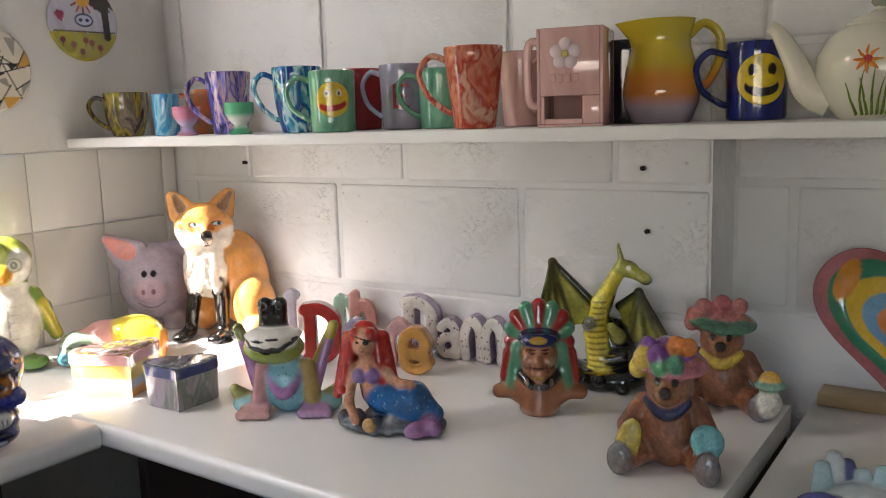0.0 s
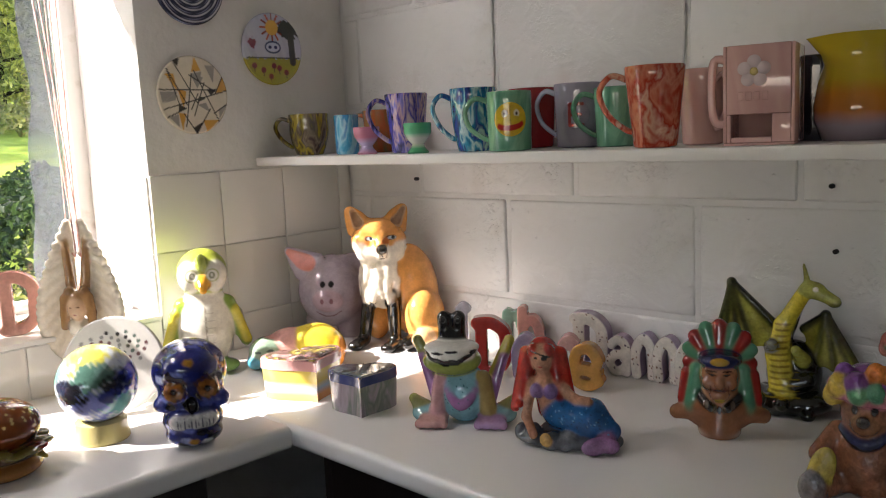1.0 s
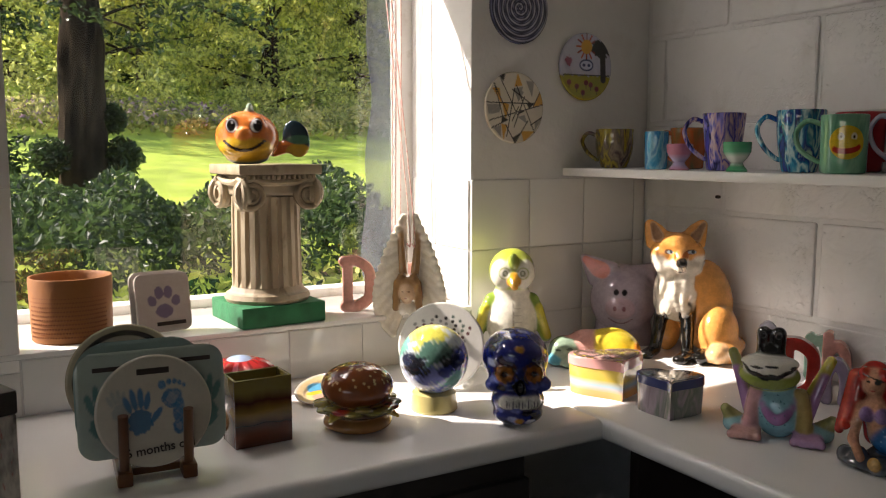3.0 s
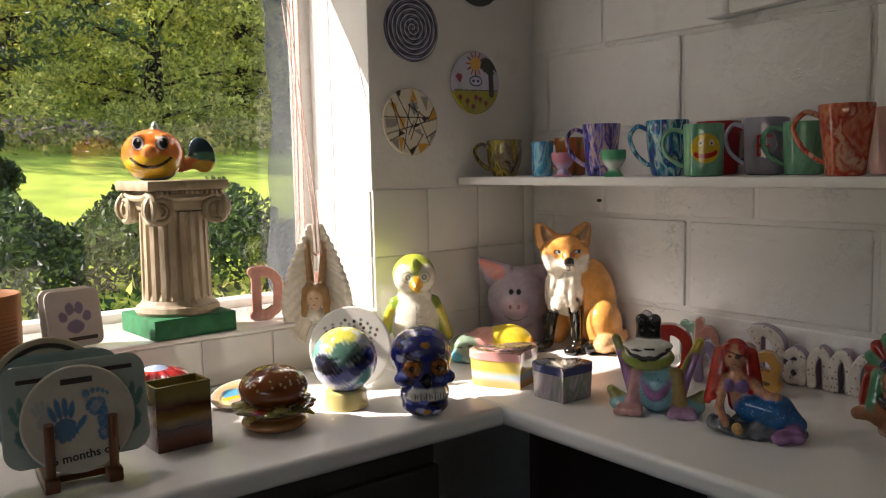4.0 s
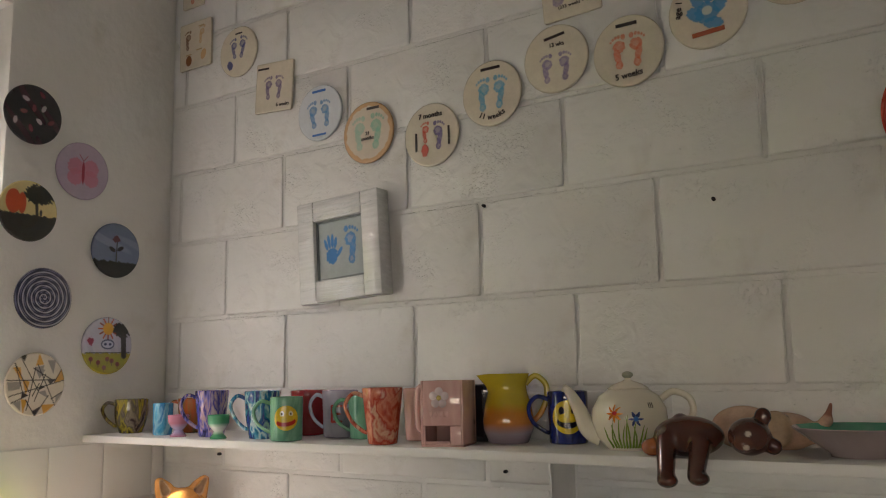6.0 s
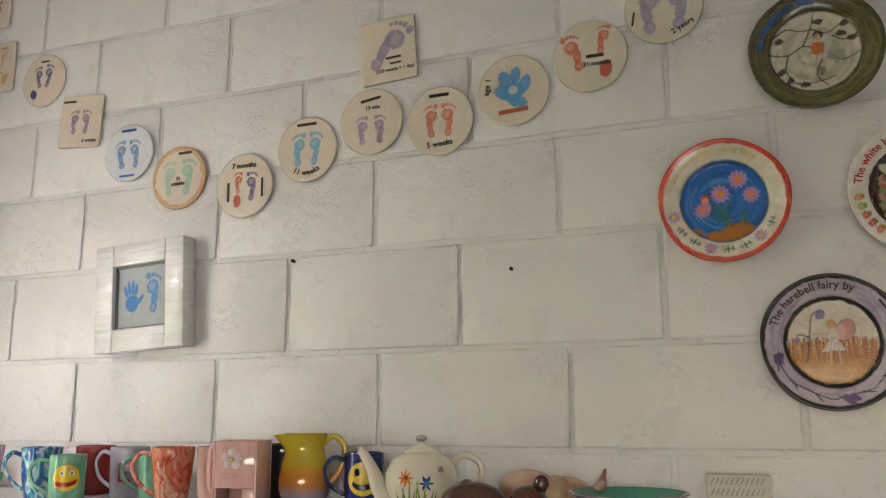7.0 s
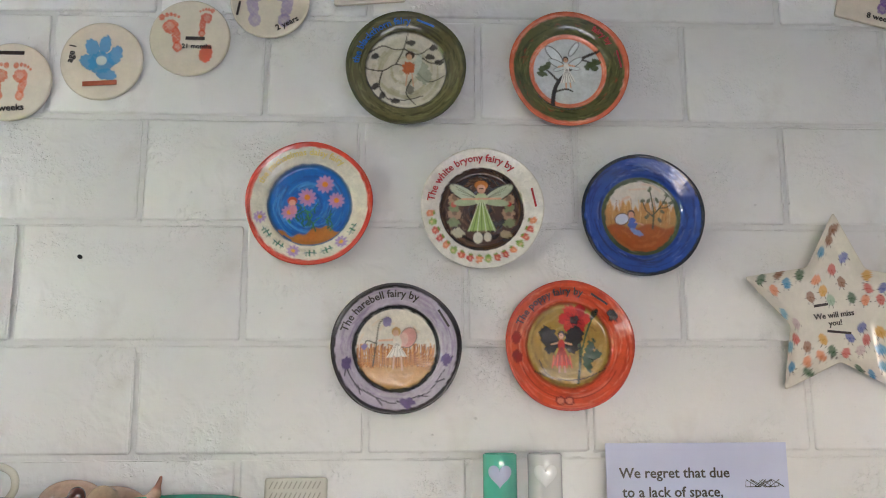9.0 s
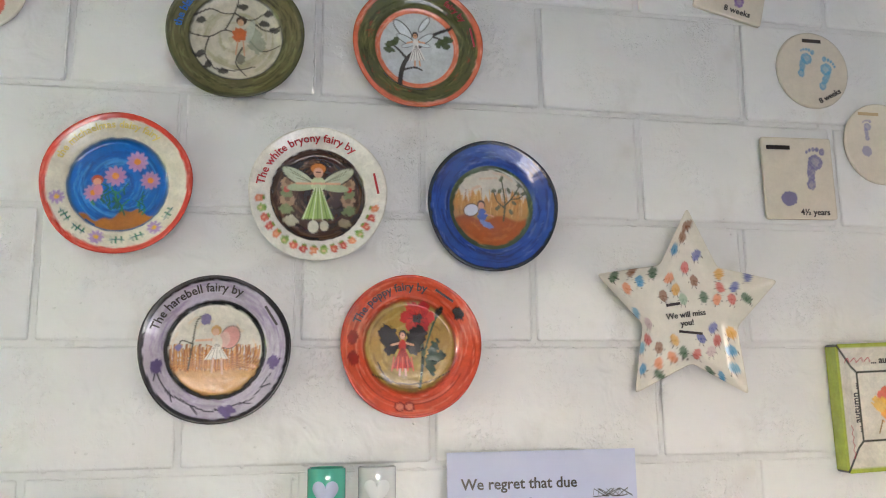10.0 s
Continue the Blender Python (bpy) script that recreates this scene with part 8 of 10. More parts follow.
def bear(hat, brim, extra):
    B = "86543a"
    f = Clay(0.008)
    f.ball(0, 0, 0.05, 0.044, 0.038, 0.052, B).ball(0, -0.008, 0.112, 0.036, 0.033, 0.034, B).ball(0, -0.036, 0.104, 0.017, 0.014, 0.014, "8f5f40").ball(0, -0.050, 0.110, 0.007, 0.005, 0.006, "17110e")
    for s in (-1, 1):
        f.ball(0.035 * s, 0.0, 0.135, 0.013, 0.010, 0.013, B).cap(0.04 * s, -0.01, 0.02, 0.060 * s, -0.05, 0.02, 0.022, 0.020, B).ball(0.064 * s, -0.064, 0.022, 0.018, 0.008, 0.022, "6f6a6a").cap(0.040 * s, 0.0, 0.08, 0.062 * s, -0.025, 0.055, 0.015, 0.013, B)
        f.spot(0.013 * s, -0.045, 0.122, 0.005, 0.02, 0.006, "17110e")
    for k in range(-5, 6):
        f.ball(0.0062 * k, -0.036 + 0.0005 * k * k, 0.078 + 0.0006 * k * k, 0.0052, col="23264a" if extra == "beads" else "c9a83c")
    f.ball(0, 0.0, 0.140, 0.056, 0.048, 0.010, brim, (10, 6, 0)).ball(0, 0.004, 0.152, 0.034, 0.032, 0.020, hat)
    return f
b1 = bear("7a4a86", "b5707a", "beads")
b1.ball(-0.035, -0.03, 0.148, 0.015, col="c9a83c").ball(-0.012, -0.038, 0.156, 0.014, col="6a3a7a").ball(-0.03, -0.018, 0.162, 0.013, col="7a4a92").ball(0.012, -0.03, 0.168, 0.013, col="c9742c").ball(0.03, -0.022, 0.165, 0.012, col="c9742c").ball(-0.045, -0.02, 0.132, 0.013, col="d0b440").ball(-0.008, -0.042, 0.142, 0.012, col="5a9a6a").ball(0.015, -0.042, 0.146, 0.011, col="4a8a6a")
b1.ball(-0.052, -0.052, 0.045, 0.018, 0.010, 0.030, "b5a03c", (0, 20, 0)).ball(0.060, -0.045, 0.052, 0.024, 0.014, 0.022, "5a9aa0")
figure("teddy_bear_figurine", b1, pose(-0.304, 1.126, TOP, 0, 0, 10) @ Matrix.Diagonal((0.88, 0.88, 1.03, 1)), "brown glazed bear figurine in a fruit-trimmed pink hat", mat=FURRY)
b2 = bear("a8605c", "4f7a62", "flowers")
b2.ball(-0.03, -0.02, 0.165, 0.014, col="b5706c").ball(0.0, -0.02, 0.172, 0.014, col="a8585a").ball(0.028, -0.015, 0.168, 0.013, col="b5706c").ball(-0.045, -0.01, 0.15, 0.014, col="a8605c").ball(-0.05, -0.008, 0.135, 0.012, col="c08078")
b2.ball(0.078, -0.058, 0.058, 0.026, 0.022, 0.008, "6f8f7a").ball(0.078, -0.058, 0.068, 0.016, 0.014, 0.012, "c99a3c").ball(0.078, -0.062, 0.030, 0.020, 0.018, 0.022, "cfc9bd").cap(-0.06, -0.01, 0.08, -0.07, -0.03, 0.03, 0.018, 0.012, "a8706a")
figure("teddy_bear_figurine", b2, pose(-0.310, 1.386, TOP, 0, 0, 12) @ Matrix.Diagonal((0.93, 0.93, 1.0, 1)), "brown glazed bear figurine in a pink rose bonnet", mat=FURRY)
def penguin():
    G, W_ = "a9b545", "dcd9c9"
    f = Clay(0.010)
    f.ball(0, 0, 0.095, 0.058, 0.052, 0.085, W_).ball(0, 0, 0.215, 0.054, 0.050, 0.054, G).ball(-0.022, -0.026, 0.212, 0.028, 0.028, 0.034, W_).ball(0.022, -0.026, 0.212, 0.028, 0.028, 0.034, W_).ball(0, 0.0, 0.165, 0.04, 0.038, 0.03, W_)
    f.cap(0, -0.05, 0.200, 0, -0.072, 0.188, 0.016, 0.008, "d89a2c").ball(0, -0.046, 0.244, 0.010, 0.012, 0.018, "8a9a3c")
    for s in (-1, 1):
        f.cap(0.046 * s, 0.0, 0.145, 0.082 * s, 0.0, 0.060, 0.019, 0.013, "7f9a3c").cap(0.062 * s, -0.012, 0.13, 0.083 * s, -0.010, 0.065, 0.010, 0.008, "c9bf3c").cap(0.066 * s, 0.01, 0.12, 0.082 * s, 0.008, 0.05, 0.012, 0.006, "5a8a4c")
        f.ball(0.034 * s, -0.025, 0.014, 0.030, 0.036, 0.014, "6f9a4c").spot(0.021 * s, -0.05, 0.216, 0.0138, 0.02, 0.0140, "a3ab74").spot(0.021 * s, -0.052, 0.216, 0.0112, 0.02, 0.0114, "dedbcb").spot(0.020 * s, -0.056, 0.216, 0.0066, 0.02, 0.0074, "8f907a").spot(0.020 * s, -0.056, 0.217, 0.0030, 0.02, 0.0036, "c9c9b8")
    for k in range(5):
        f.spot(0, -0.05, 0.06 + 0.02 * k, 0.0016, 0.02, 0.012, "a8a392").spot(0.008, -0.05, 0.07 + 0.016 * k, 0.012, 0.02, 0.0012, "bdb8a8")
    return f
figure("penguin_figurine", penguin(), pose(-1.585, 0.930, TOP, 0, 0, 60), "white and lime green glazed penguin chick figurine")
def skull():
    B, L_ = "1a2470", "34429a"
    f = Clay(0.006)
    f.ragged = 0.14
    f.ball(0, 0.012, 0.106, 0.058, 0.066, 0.052, B).ball(0, -0.016, 0.076, 0.050, 0.046, 0.042, B).ball(0, -0.028, 0.042, 0.046, 0.040, 0.030, B).ball(0, -0.030, 0.020, 0.043, 0.036, 0.021, B).ball(0.043, -0.034, 0.070, 0.014, 0.019, 0.012, L_).ball(-0.043, -0.034, 0.070, 0.014, 0.019, 0.012, L_).ball(0, -0.018, 0.122, 0.046, 0.044, 0.030, B).ball(0, -0.052, 0.048, 0.036, 0.016, 0.018, B)
    for s in (-1, 1):
        f.ball(0.025 * s, -0.066, 0.092, 0.0205, 0.021, 0.0185, B, cut=True)
    g = random.Random(15)
    for k in range(64):
        a, e = g.uniform(-2.6, 2.6), g.uniform(-0.5, 1.4)
        f.spot(0.058 * math.sin(a) * math.cos(e), 0.008 - 0.066 * math.cos(a) * math.cos(e), 0.092 + 0.062 * math.sin(e), g.uniform(0.006, 0.014), 0.012, g.uniform(0.003, 0.009), g.choice(("0b0d22", "10143c", "0c0c18", "4a58b4", "6f7cc4", "a8b0d0", "241c2c")))
    for k in range(18):
        f.spot(g.uniform(-0.034, 0.034), -0.058, g.uniform(0.004, 0.036), g.uniform(0.004, 0.010), 0.03, g.uniform(0.003, 0.006), g.choice(("8f98c8", "0c0f2c", "5a68b8", "c4c8d8")))
    for s in (-1, 1):
        f.ball(0.025 * s, -0.042, 0.092, 0.0165, 0.006, 0.0150, "6a3c18")
        f.spot(0.025 * s, -0.046, 0.092, 0.0190, 0.026, 0.0172, "4a2a14")
        for k in range(8):
            f.ball(0.025 * s + 0.0105 * math.cos(k * 0.785), -0.048, 0.092 + 0.0098 * math.sin(k * 0.785), 0.0042, 0.0034, 0.0042, "b87328")
            f.spot(0.025 * s + 0.0105 * math.cos(k * 0.785), -0.048, 0.092 + 0.0098 * math.sin(k * 0.785), 0.0052, 0.012, 0.0052, "b06a24" if k % 2 else "8a5018")
        f.spot(0.025 * s, -0.048, 0.092, 0.0045, 0.014, 0.0045, "3a2010")
    f.ball(0, -0.068, 0.072, 0.010, 0.014, 0.014, B, cut=True).spot(0, -0.058, 0.072, 0.012, 0.02, 0.016, "0d0c14")
    f.cap(-0.027, -0.060, 0.046, 0.027, -0.060, 0.046, 0.0080, 0.0080, "d6d3ca")
    for k in range(-5, 6):
        f.cap(0.0052 * k, -0.0675 + 0.0003 * k * k, 0.052, 0.0052 * k, -0.0675 + 0.0003 * k * k, 0.040, 0.0029, 0.0029, "dcdad2")
        f.spot(0.0052 * (k + 0.5), -0.070, 0.046, 0.0007, 0.008, 0.009, "4a4a5c")
    for x, y, z in ((0, -0.055, 0.136), (0, -0.062, 0.014)):
        f.spot(x, y, z, 0.0075, 0.02, 0.0055, "a8782c")
    return f
figure("skull_ornament", skull(), pose(-1.228, 0.692, TOP, 0, 0, 62) @ Matrix.Scale(1.06, 4), "dark blue glazed sugar skull with orange eye sockets", "ornament", cell=0.002, mat=MARBLED)
def burger():
    f = Clay(0.004)
    f.ball(0, 0, 0.012, 0.062, 0.062, 0.020, "a3703c").ball(0, 0, 0.036, 0.068, 0.068, 0.014, "4a2a18").ball(0, 0, 0.075, 0.065, 0.065, 0.042, "7a3c14")
    for k in range(20):
        a = k * 2 * math.pi / 20
        f.ball(0.064 * math.cos(a), 0.064 * math.sin(a), 0.044 + 0.004 * math.sin(k * 2.3), 0.016, 0.016, 0.005, "7a7030" if k % 5 else "8a2418")
    for k in range(4):
        a = radians(-100 + 95 * k)
        f.sheet(0.045 * math.cos(a - 0.5), 0.045 * math.sin(a - 0.5), 0.048, 0.045 * math.cos(a + 0.5), 0.045 * math.sin(a + 0.5), 0.048, 0.082 * math.cos(a), 0.082 * math.sin(a), 0.030, 0.0028, "b59a3c")
    g = random.Random(2)
    for k in range(110):
        a, e = g.uniform(0, 6.28), g.uniform(0.15, 1.45)
        f.spot(0.066 * math.cos(a) * math.cos(e), 0.066 * math.sin(a) * math.cos(e), 0.075 + 0.043 * math.sin(e), 0.0024, 0.0024, 0.0034, "d0b070")
    f.spot(0, 0, 0.118, 0.024, 0.0035, 0.006, "20120a")
    return f
figure("burger_money_box", burger(), pose(-1.330, 0.418, TOP, 0, 0, 40), "glazed hamburger money box with seeded bun and cheese", "money box", cell=0.0019)
def fish():
    O, Y, N = "c9702c", "c9a02c", "23343c"
    f = Clay(0.007)
    f.ball(0, 0, 0.052, 0.062, 0.055, 0.052, O).ball(0, -0.018, 0.034, 0.052, 0.044, 0.030, Y).ball(0, 0, 0.012, 0.04, 0.035, 0.014, "4f8a8a").cap(0.05, 0.03, 0.03, 0.085, 0.03, 0.035, 0.016, 0.010, O)
    f.ball(0.094, 0.03, 0.050, 0.027, 0.008, 0.038, N, (0, -14, 0)).spot(0.096, 0.03, 0.026, 0.026, 0.02, 0.016, "b8922c").spot(0.100, 0.03, 0.048, 0.026, 0.02, 0.010, "3f6a52")
    f.ball(0.006, 0.0, 0.106, 0.008, 0.018, 0.014, "8a9a86").ball(0.0, -0.056, 0.058, 0.014, 0.009, 0.012, "d8803a")
    for s in (-1, 1):
        f.ball(0.024 * s, -0.036, 0.076, 0.015, 0.012, 0.017, O).spot(0.024 * s, -0.052, 0.076, 0.0148, 0.014, 0.0172, "6a3416").spot(0.024 * s, -0.053, 0.075, 0.0118, 0.014, 0.0142, "d6d6d0").spot(0.0255 * s + 0.001, -0.054, 0.074, 0.0088, 0.02, 0.0118, "161412").spot(0.022 * s, -0.058, 0.080, 0.0032, 0.02, 0.0036, "e8e8e4")
    for k in range(-9, 10):
        f.spot(0.0042 * k, -0.056 + 0.0003 * k * k, 0.026 + 0.00022 * k * k, 0.004, 0.03, 0.0032, "2a160e")
    return f
CX, CY = -1.785, 0.405
figure("fish_figurine", fish(), pose(CX - 0.012, CY - 0.034, SILL + 0.045 + 0.3005, 0, 0, 66) @ Matrix.Scale(1.1, 4), "orange and yellow glazed smiling fish figurine", cell=0.0021)
def angel():
    f = Clay(0.0035)
    C, D = "ece4d2", "9a7448"
    for s in (-1, 1):
        edge = [Vector(v) for v in spline([(0.010 * s, 0.004, 0.212), (0.034 * s, 0.0, 0.165), (0.054 * s, -0.002, 0.110), (0.060 * s, -0.002, 0.066), (0.052 * s, 0.0, 0.028), (0.030 * s, 0.002, 0.004)], 4)]
        for k, v in enumerate(edge):
            q = k / (len(edge) - 1)
            f.cap(0.010 * s, 0.012, 0.195 - 0.135 * q, v.x, v.y, v.z, 0.0052, 0.0050, C if k % 2 else "ddd2ba")
            f.ball(v.x, v.y, v.z, 0.0062, col=C)
            if k:
                u = edge[k - 1]
                f.sheet(0.010 * s, 0.012, 0.195 - 0.135 * q, v.x, v.y + 0.003, v.z, u.x, u.y + 0.003, u.z, 0.0030, C)
        f.cap(0.009 * s, -0.004, 0.095, 0.016 * s, 0.004, 0.185, 0.008, 0.005, D)
        f.cap(0.017 * s, -0.014, 0.098, 0.021 * s, -0.014, 0.055, 0.008, 0.006, D).cap(0.011 * s, -0.012, 0.108, 0.020 * s, -0.012, 0.074, 0.008, 0.007, "86623c")
        f.ball(0.007 * s, -0.018, 0.050, 0.007, 0.007, 0.008, C).spot(0.0055 * s, -0.034, 0.086, 0.0024, 0.012, 0.0012, "6a4c30")
    f.ball(0, -0.018, 0.082, 0.0135, 0.014, 0.018, "d2b08c").ball(0, -0.010, 0.096, 0.017, 0.014, 0.013, D).ball(0, -0.012, 0.056, 0.016, 0.010, 0.012, "d9cdb4")
    f.spot(0, -0.034, 0.074, 0.003, 0.012, 0.0012, "8a4a38")
    return f
ang = figure("winged_ornament", angel(), pose(-1.650, 0.692, SILL - 0.050, 0, 0, 50) @ Matrix.Scale(1.3, 4), "cream winged plaster ornament hanging on cords", "ornament", cell=0.0019, flat=False)
bm = bmesh.new()
tube(bm, spline([(-0.004, 0.0, 0.165), (-0.004, 0.006, 0.24), (-0.12, 0.21, 0.9), (-0.16, 0.22, 1.24)], 6), 0.0014, 5)
tube(bm, spline([(0.004, 0.0, 0.165), (0.004, 0.006, 0.24), (-0.11, 0.21, 0.9), (-0.15, 0.22, 1.24)], 6), 0.0014, 5)
part("hanging_cord", bm, CORD, ang, "thin pinkish cord")
def shelf_bear():
    B = "4a2418"
    f = Clay(0.008)
    f.ball(-0.02, 0.0, 0.036, 0.062, 0.034, 0.036, B).ball(0.085, -0.01, 0.038, 0.036, 0.034, 0.032, B).ball(0.078, -0.038, 0.028, 0.017, 0.014, 0.013, "5c3020").ball(0.108, -0.004, 0.072, 0.014, 0.010, 0.015, B).ball(0.122, -0.008, 0.022, 0.014, 0.010, 0.014, B)
    f.cap(-0.055, -0.024, 0.03, -0.052, -0.048, -0.028, 0.018, 0.015, B).ball(-0.048, -0.056, -0.036, 0.018, 0.016, 0.012, B).cap(0.005, -0.026, 0.025, 0.0, -0.050, -0.022, 0.018, 0.015, B).ball(0.006, -0.058, -0.030, 0.018, 0.016, 0.012, B).ball(-0.085, -0.005, 0.016, 0.020, 0.016, 0.016, "9a5524").ball(-0.035, 0.006, 0.068, 0.010, 0.01, 0.008, B)
    f.spot(0.088, -0.045, 0.045, 0.005, 0.01, 0.005, "c9b8a4").spot(0.085, -0.05, 0.022, 0.005, 0.01, 0.005, "c9b8a4")
    return f
figure("teddy_bear_figurine", shelf_bear(), pose(0.075, 1.178, SHELF, 0, 0, 4), "shiny brown bear figurine lying over the shelf edge", flat=False)
def beige():
    C = "c2a088"
    f = Clay(0.008)
    f.ball(-0.045, 0, 0.04, 0.062, 0.036, 0.042, C).ball(0.03, 0, 0.034, 0.06, 0.034, 0.036, "b8967e").ball(0.02, -0.03, 0.04, 0.03, 0.022, 0.034, "b59a7a").cap(0.085, 0, 0.03, 0.105, 0.0, 0.055, 0.018, 0.010, C).cap(0.105, 0, 0.055, 0.114, 0.0, 0.085, 0.008, 0.003, "8a5a4a")
    return f
figure("piglet_figurine", beige(), pose(0.150, 1.372, SHELF, 0, 0, 0), "pale pink-beige animal figurine lying on the shelf")
def blue_thing():
    f = Clay(0.008)
    for k in range(9):
        f.cap(-0.07 + 0.018 * k, 0.02 * math.sin(k), 0.02, -0.07 + 0.018 * k, 0.02 * math.sin(k) + 0.01, 0.075 + 0.012 * math.sin(k * 1.7), 0.017, 0.010, ("9ab5bc", "c4ccd0", "4a4f7c", "a8bfc4")[k % 4])
    f.ball(-0.08, -0.05, 0.03, 0.035, 0.028, 0.028, "4a4a8c").ball(0.0, -0.02, 0.03, 0.07, 0.05, 0.03, "b5bdc0")
    return f
figure("ceramic_ornament", blue_thing(), pose(-0.055, 1.150, TOP - 0.018, 0, 0, 20) @ Matrix.Diagonal((0.9, 0.9, 0.7, 1)), "blue and white ridged glazed ornament", "ornament")

# ---------- other things on the worktop ----------
def lathe_thing(name, m, prof, mat, label, category, n=56):
    return tagged(part(name, lathe(bmesh.new(), prof, n), mat, m=m), label, category)
# globe on a foot
gl = thing("globe_money_box", pose(-1.352, 0.588, TOP), "glossy ball with blue, yellow and black glaze on a foot", "ornament")
part("foot", lathe(bmesh.new(), [(0, 0), (0.044, 0), (0.046, 0.003), (0.042, 0.034), (0.036, 0.038), (0, 0.036)], 48), ramp_glaze("pale_yellow_foot", ("b5a868", "c9bd84"), 10), gl, "pale yellow foot")
def globe_mesh():
    f = Clay(0.004)
    f.ragged = 0.16
    f.ball(0, 0, 0.098, 0.066, 0.066, 0.066, "bcc4c8")
    for x, y, z, r, k in ((-0.01, -0.03, 0.155, 0.042, "bdb850"), (0.03, 0.02, 0.15, 0.035, "c4be62"), (-0.03, 0.0, 0.150, 0.03, "c9c470"), (0.062, -0.01, 0.105, 0.040, "39429a"), (0.0, -0.058, 0.074, 0.042, "6f78b8"), (0.045, -0.040, 0.070, 0.026, "5f9a92"), (-0.06, -0.02, 0.125, 0.026, "6fae9c"), (-0.04, -0.04, 0.062, 0.022, "b4bcd0"), (0.006, -0.062, 0.122, 0.030, "47685c"), (0.030, -0.055, 0.128, 0.018, "5a7a70"), (-0.030, -0.058, 0.096, 0.029, "17191f"), (-0.044, -0.048, 0.108, 0.016, "22283a"), (0.040, -0.050, 0.102, 0.020, "14161c"), (0.054, -0.034, 0.112, 0.018, "191d2a"), (0.030, -0.056, 0.088, 0.014, "2a3270"), (0.01, -0.064, 0.052, 0.016, "c4ccd4")):
        f.spot(x, y, z, r, r, r * 0.8, k)
    return f
o = new("ball", globe_mesh().build("ball", 0.0022, None, False))
o.parent = gl
o.matrix_basis = pose(0, 0, 0, 0, 0, 52)
tagged(o, "brushed blue, black and yellow ball")
# plate with dots behind it
ob = new("dotted_plate", polar_mesh("dotted_plate", disc_profile(0.090, 0.006), lambda c: [c.oval(0.055 * math.sqrt((k + 1) / 46) * 1.15 * math.cos(k * 2.4), 0.028 + 0.034 * math.sqrt((k + 1) / 46) * math.sin(k * 2.4), 0.0036, 0.0036, 0, ("2a2626", "5a6a62", "6a4a4a", "8a8a86")[k % 4]) for k in range(46)], "d2d0c8", 160, BISQUE))
ob.matrix_basis = pose(-1.462, 0.668, TOP + 0.092, -13, 0, 55)
tagged(ob, "white round plate with dark dots leaning on the worktop", "plate")
# heart boxes
def heart_box(m, s, h, side, lidm, topm, label):
    t = thing("trinket_box", m, label, "box", "lidded heart boxes")
    ol = []
    for k in range(48):
        a = 2 * math.pi * k / 48
        ol.append((-s * math.sin(a) ** 3, s * (13 * math.cos(a) - 4.2 * math.cos(2 * a) - 1.6 * math.cos(3 * a) - 0.6 * math.cos(4 * a)) / 16))
    def prism(z0, z1, f0, f1, bev):
        bm = bmesh.new()
        lo = [bm.verts.new((x * f0, y * f0, z0)) for x, y in ol]
        hi = [bm.verts.new((x * f1, y * f1, z1)) for x, y in ol]
        bm.faces.new(lo[::-1])
        top = bm.faces.new(hi)
        for i in range(48):
            bm.faces.new((lo[i], lo[(i + 1) % 48], hi[(i + 1) % 48], hi[i]))
        bmesh.ops.bevel(bm, geom=list(top.edges), offset=bev, segments=3, profile=0.5, affect="EDGES")
        return bm
    part("body", prism(0, h * 0.76, 0.96, 1.0, 0.001), side, t)
    lid = part("lid", prism(h * 0.765, h, 1.03, 1.02, 0.003), lidm, t)
    part("lid_painting", prism(h, h + 0.0012, 0.90, 0.90, 0.0004), topm, lid, "painted top")
heart_box(pose(-1.272, 0.956, TOP, 0, 0, 70), 0.078, 0.078, ramp_glaze("orange_yellow_band_glaze", ("c98a4c", "cf9a5c", "9ab5c4", "c9b24c", "d0b85a"), 1 / 0.062, warp=0.4, bands=True), ramp_glaze("pink_lid_glaze", ("c28a86", "cf9f98"), 8), ramp_glaze("yellow_pink_top", ("d8cf9a", "c9b24c", "3a342c", "c99a94", "e0d8c0"), 24, (1, 1, 1)), "heart-shaped lidded box in orange and pink stripes")
heart_box(pose(-1.110, 0.966, TOP, 0, 0, 46), 0.062, 0.072, ramp_glaze("mauve_marbled_glaze", ("8a7a86", "a89aa4", "6f7a72", "b5a8a8"), 22), ramp_glaze("dark_blue_lid_glaze", ("2a3468", "3a447c"), 8), ramp_glaze("grey_blue_top", ("5a6470", "20242c", "8a949c", "2f3a4c"), 24, (1, 1, 1)), "heart-shaped lidded box with dark blue lid")
# open square pot
def square_pot():
    t = thing("square_pot", pose(-1.349, 0.240, TOP, 0, 0, 92), "brown and olive glazed square pen pot", "pot")
    m = ramp_glaze("brown_band_glaze", ("5a2c1c", "6a3420", "3a1c14", "8a6a2c", "4a2418", "7a6a2c"), 1 / 0.115, warp=0.9, bands=True)
    w, d, h = 0.050, 0.033, 0.116
    for nm, lo, hi in (("front", (-w, -d, 0), (w, -d + 0.006, h)), ("back", (-w, d - 0.006, 0), (w, d, h)), ("side", (-w, -d + 0.006, 0), (-w + 0.006, d - 0.006, h)), ("side", (w - 0.006, -d + 0.006, 0), (w, d - 0.006, h))):
        part(nm, boxed(lo, hi, 0.002), m, t)
    part("base", boxed((-w + 0.006, -d + 0.006, 0.001), (w - 0.006, d - 0.006, 0.006)), m, t)
square_pot()
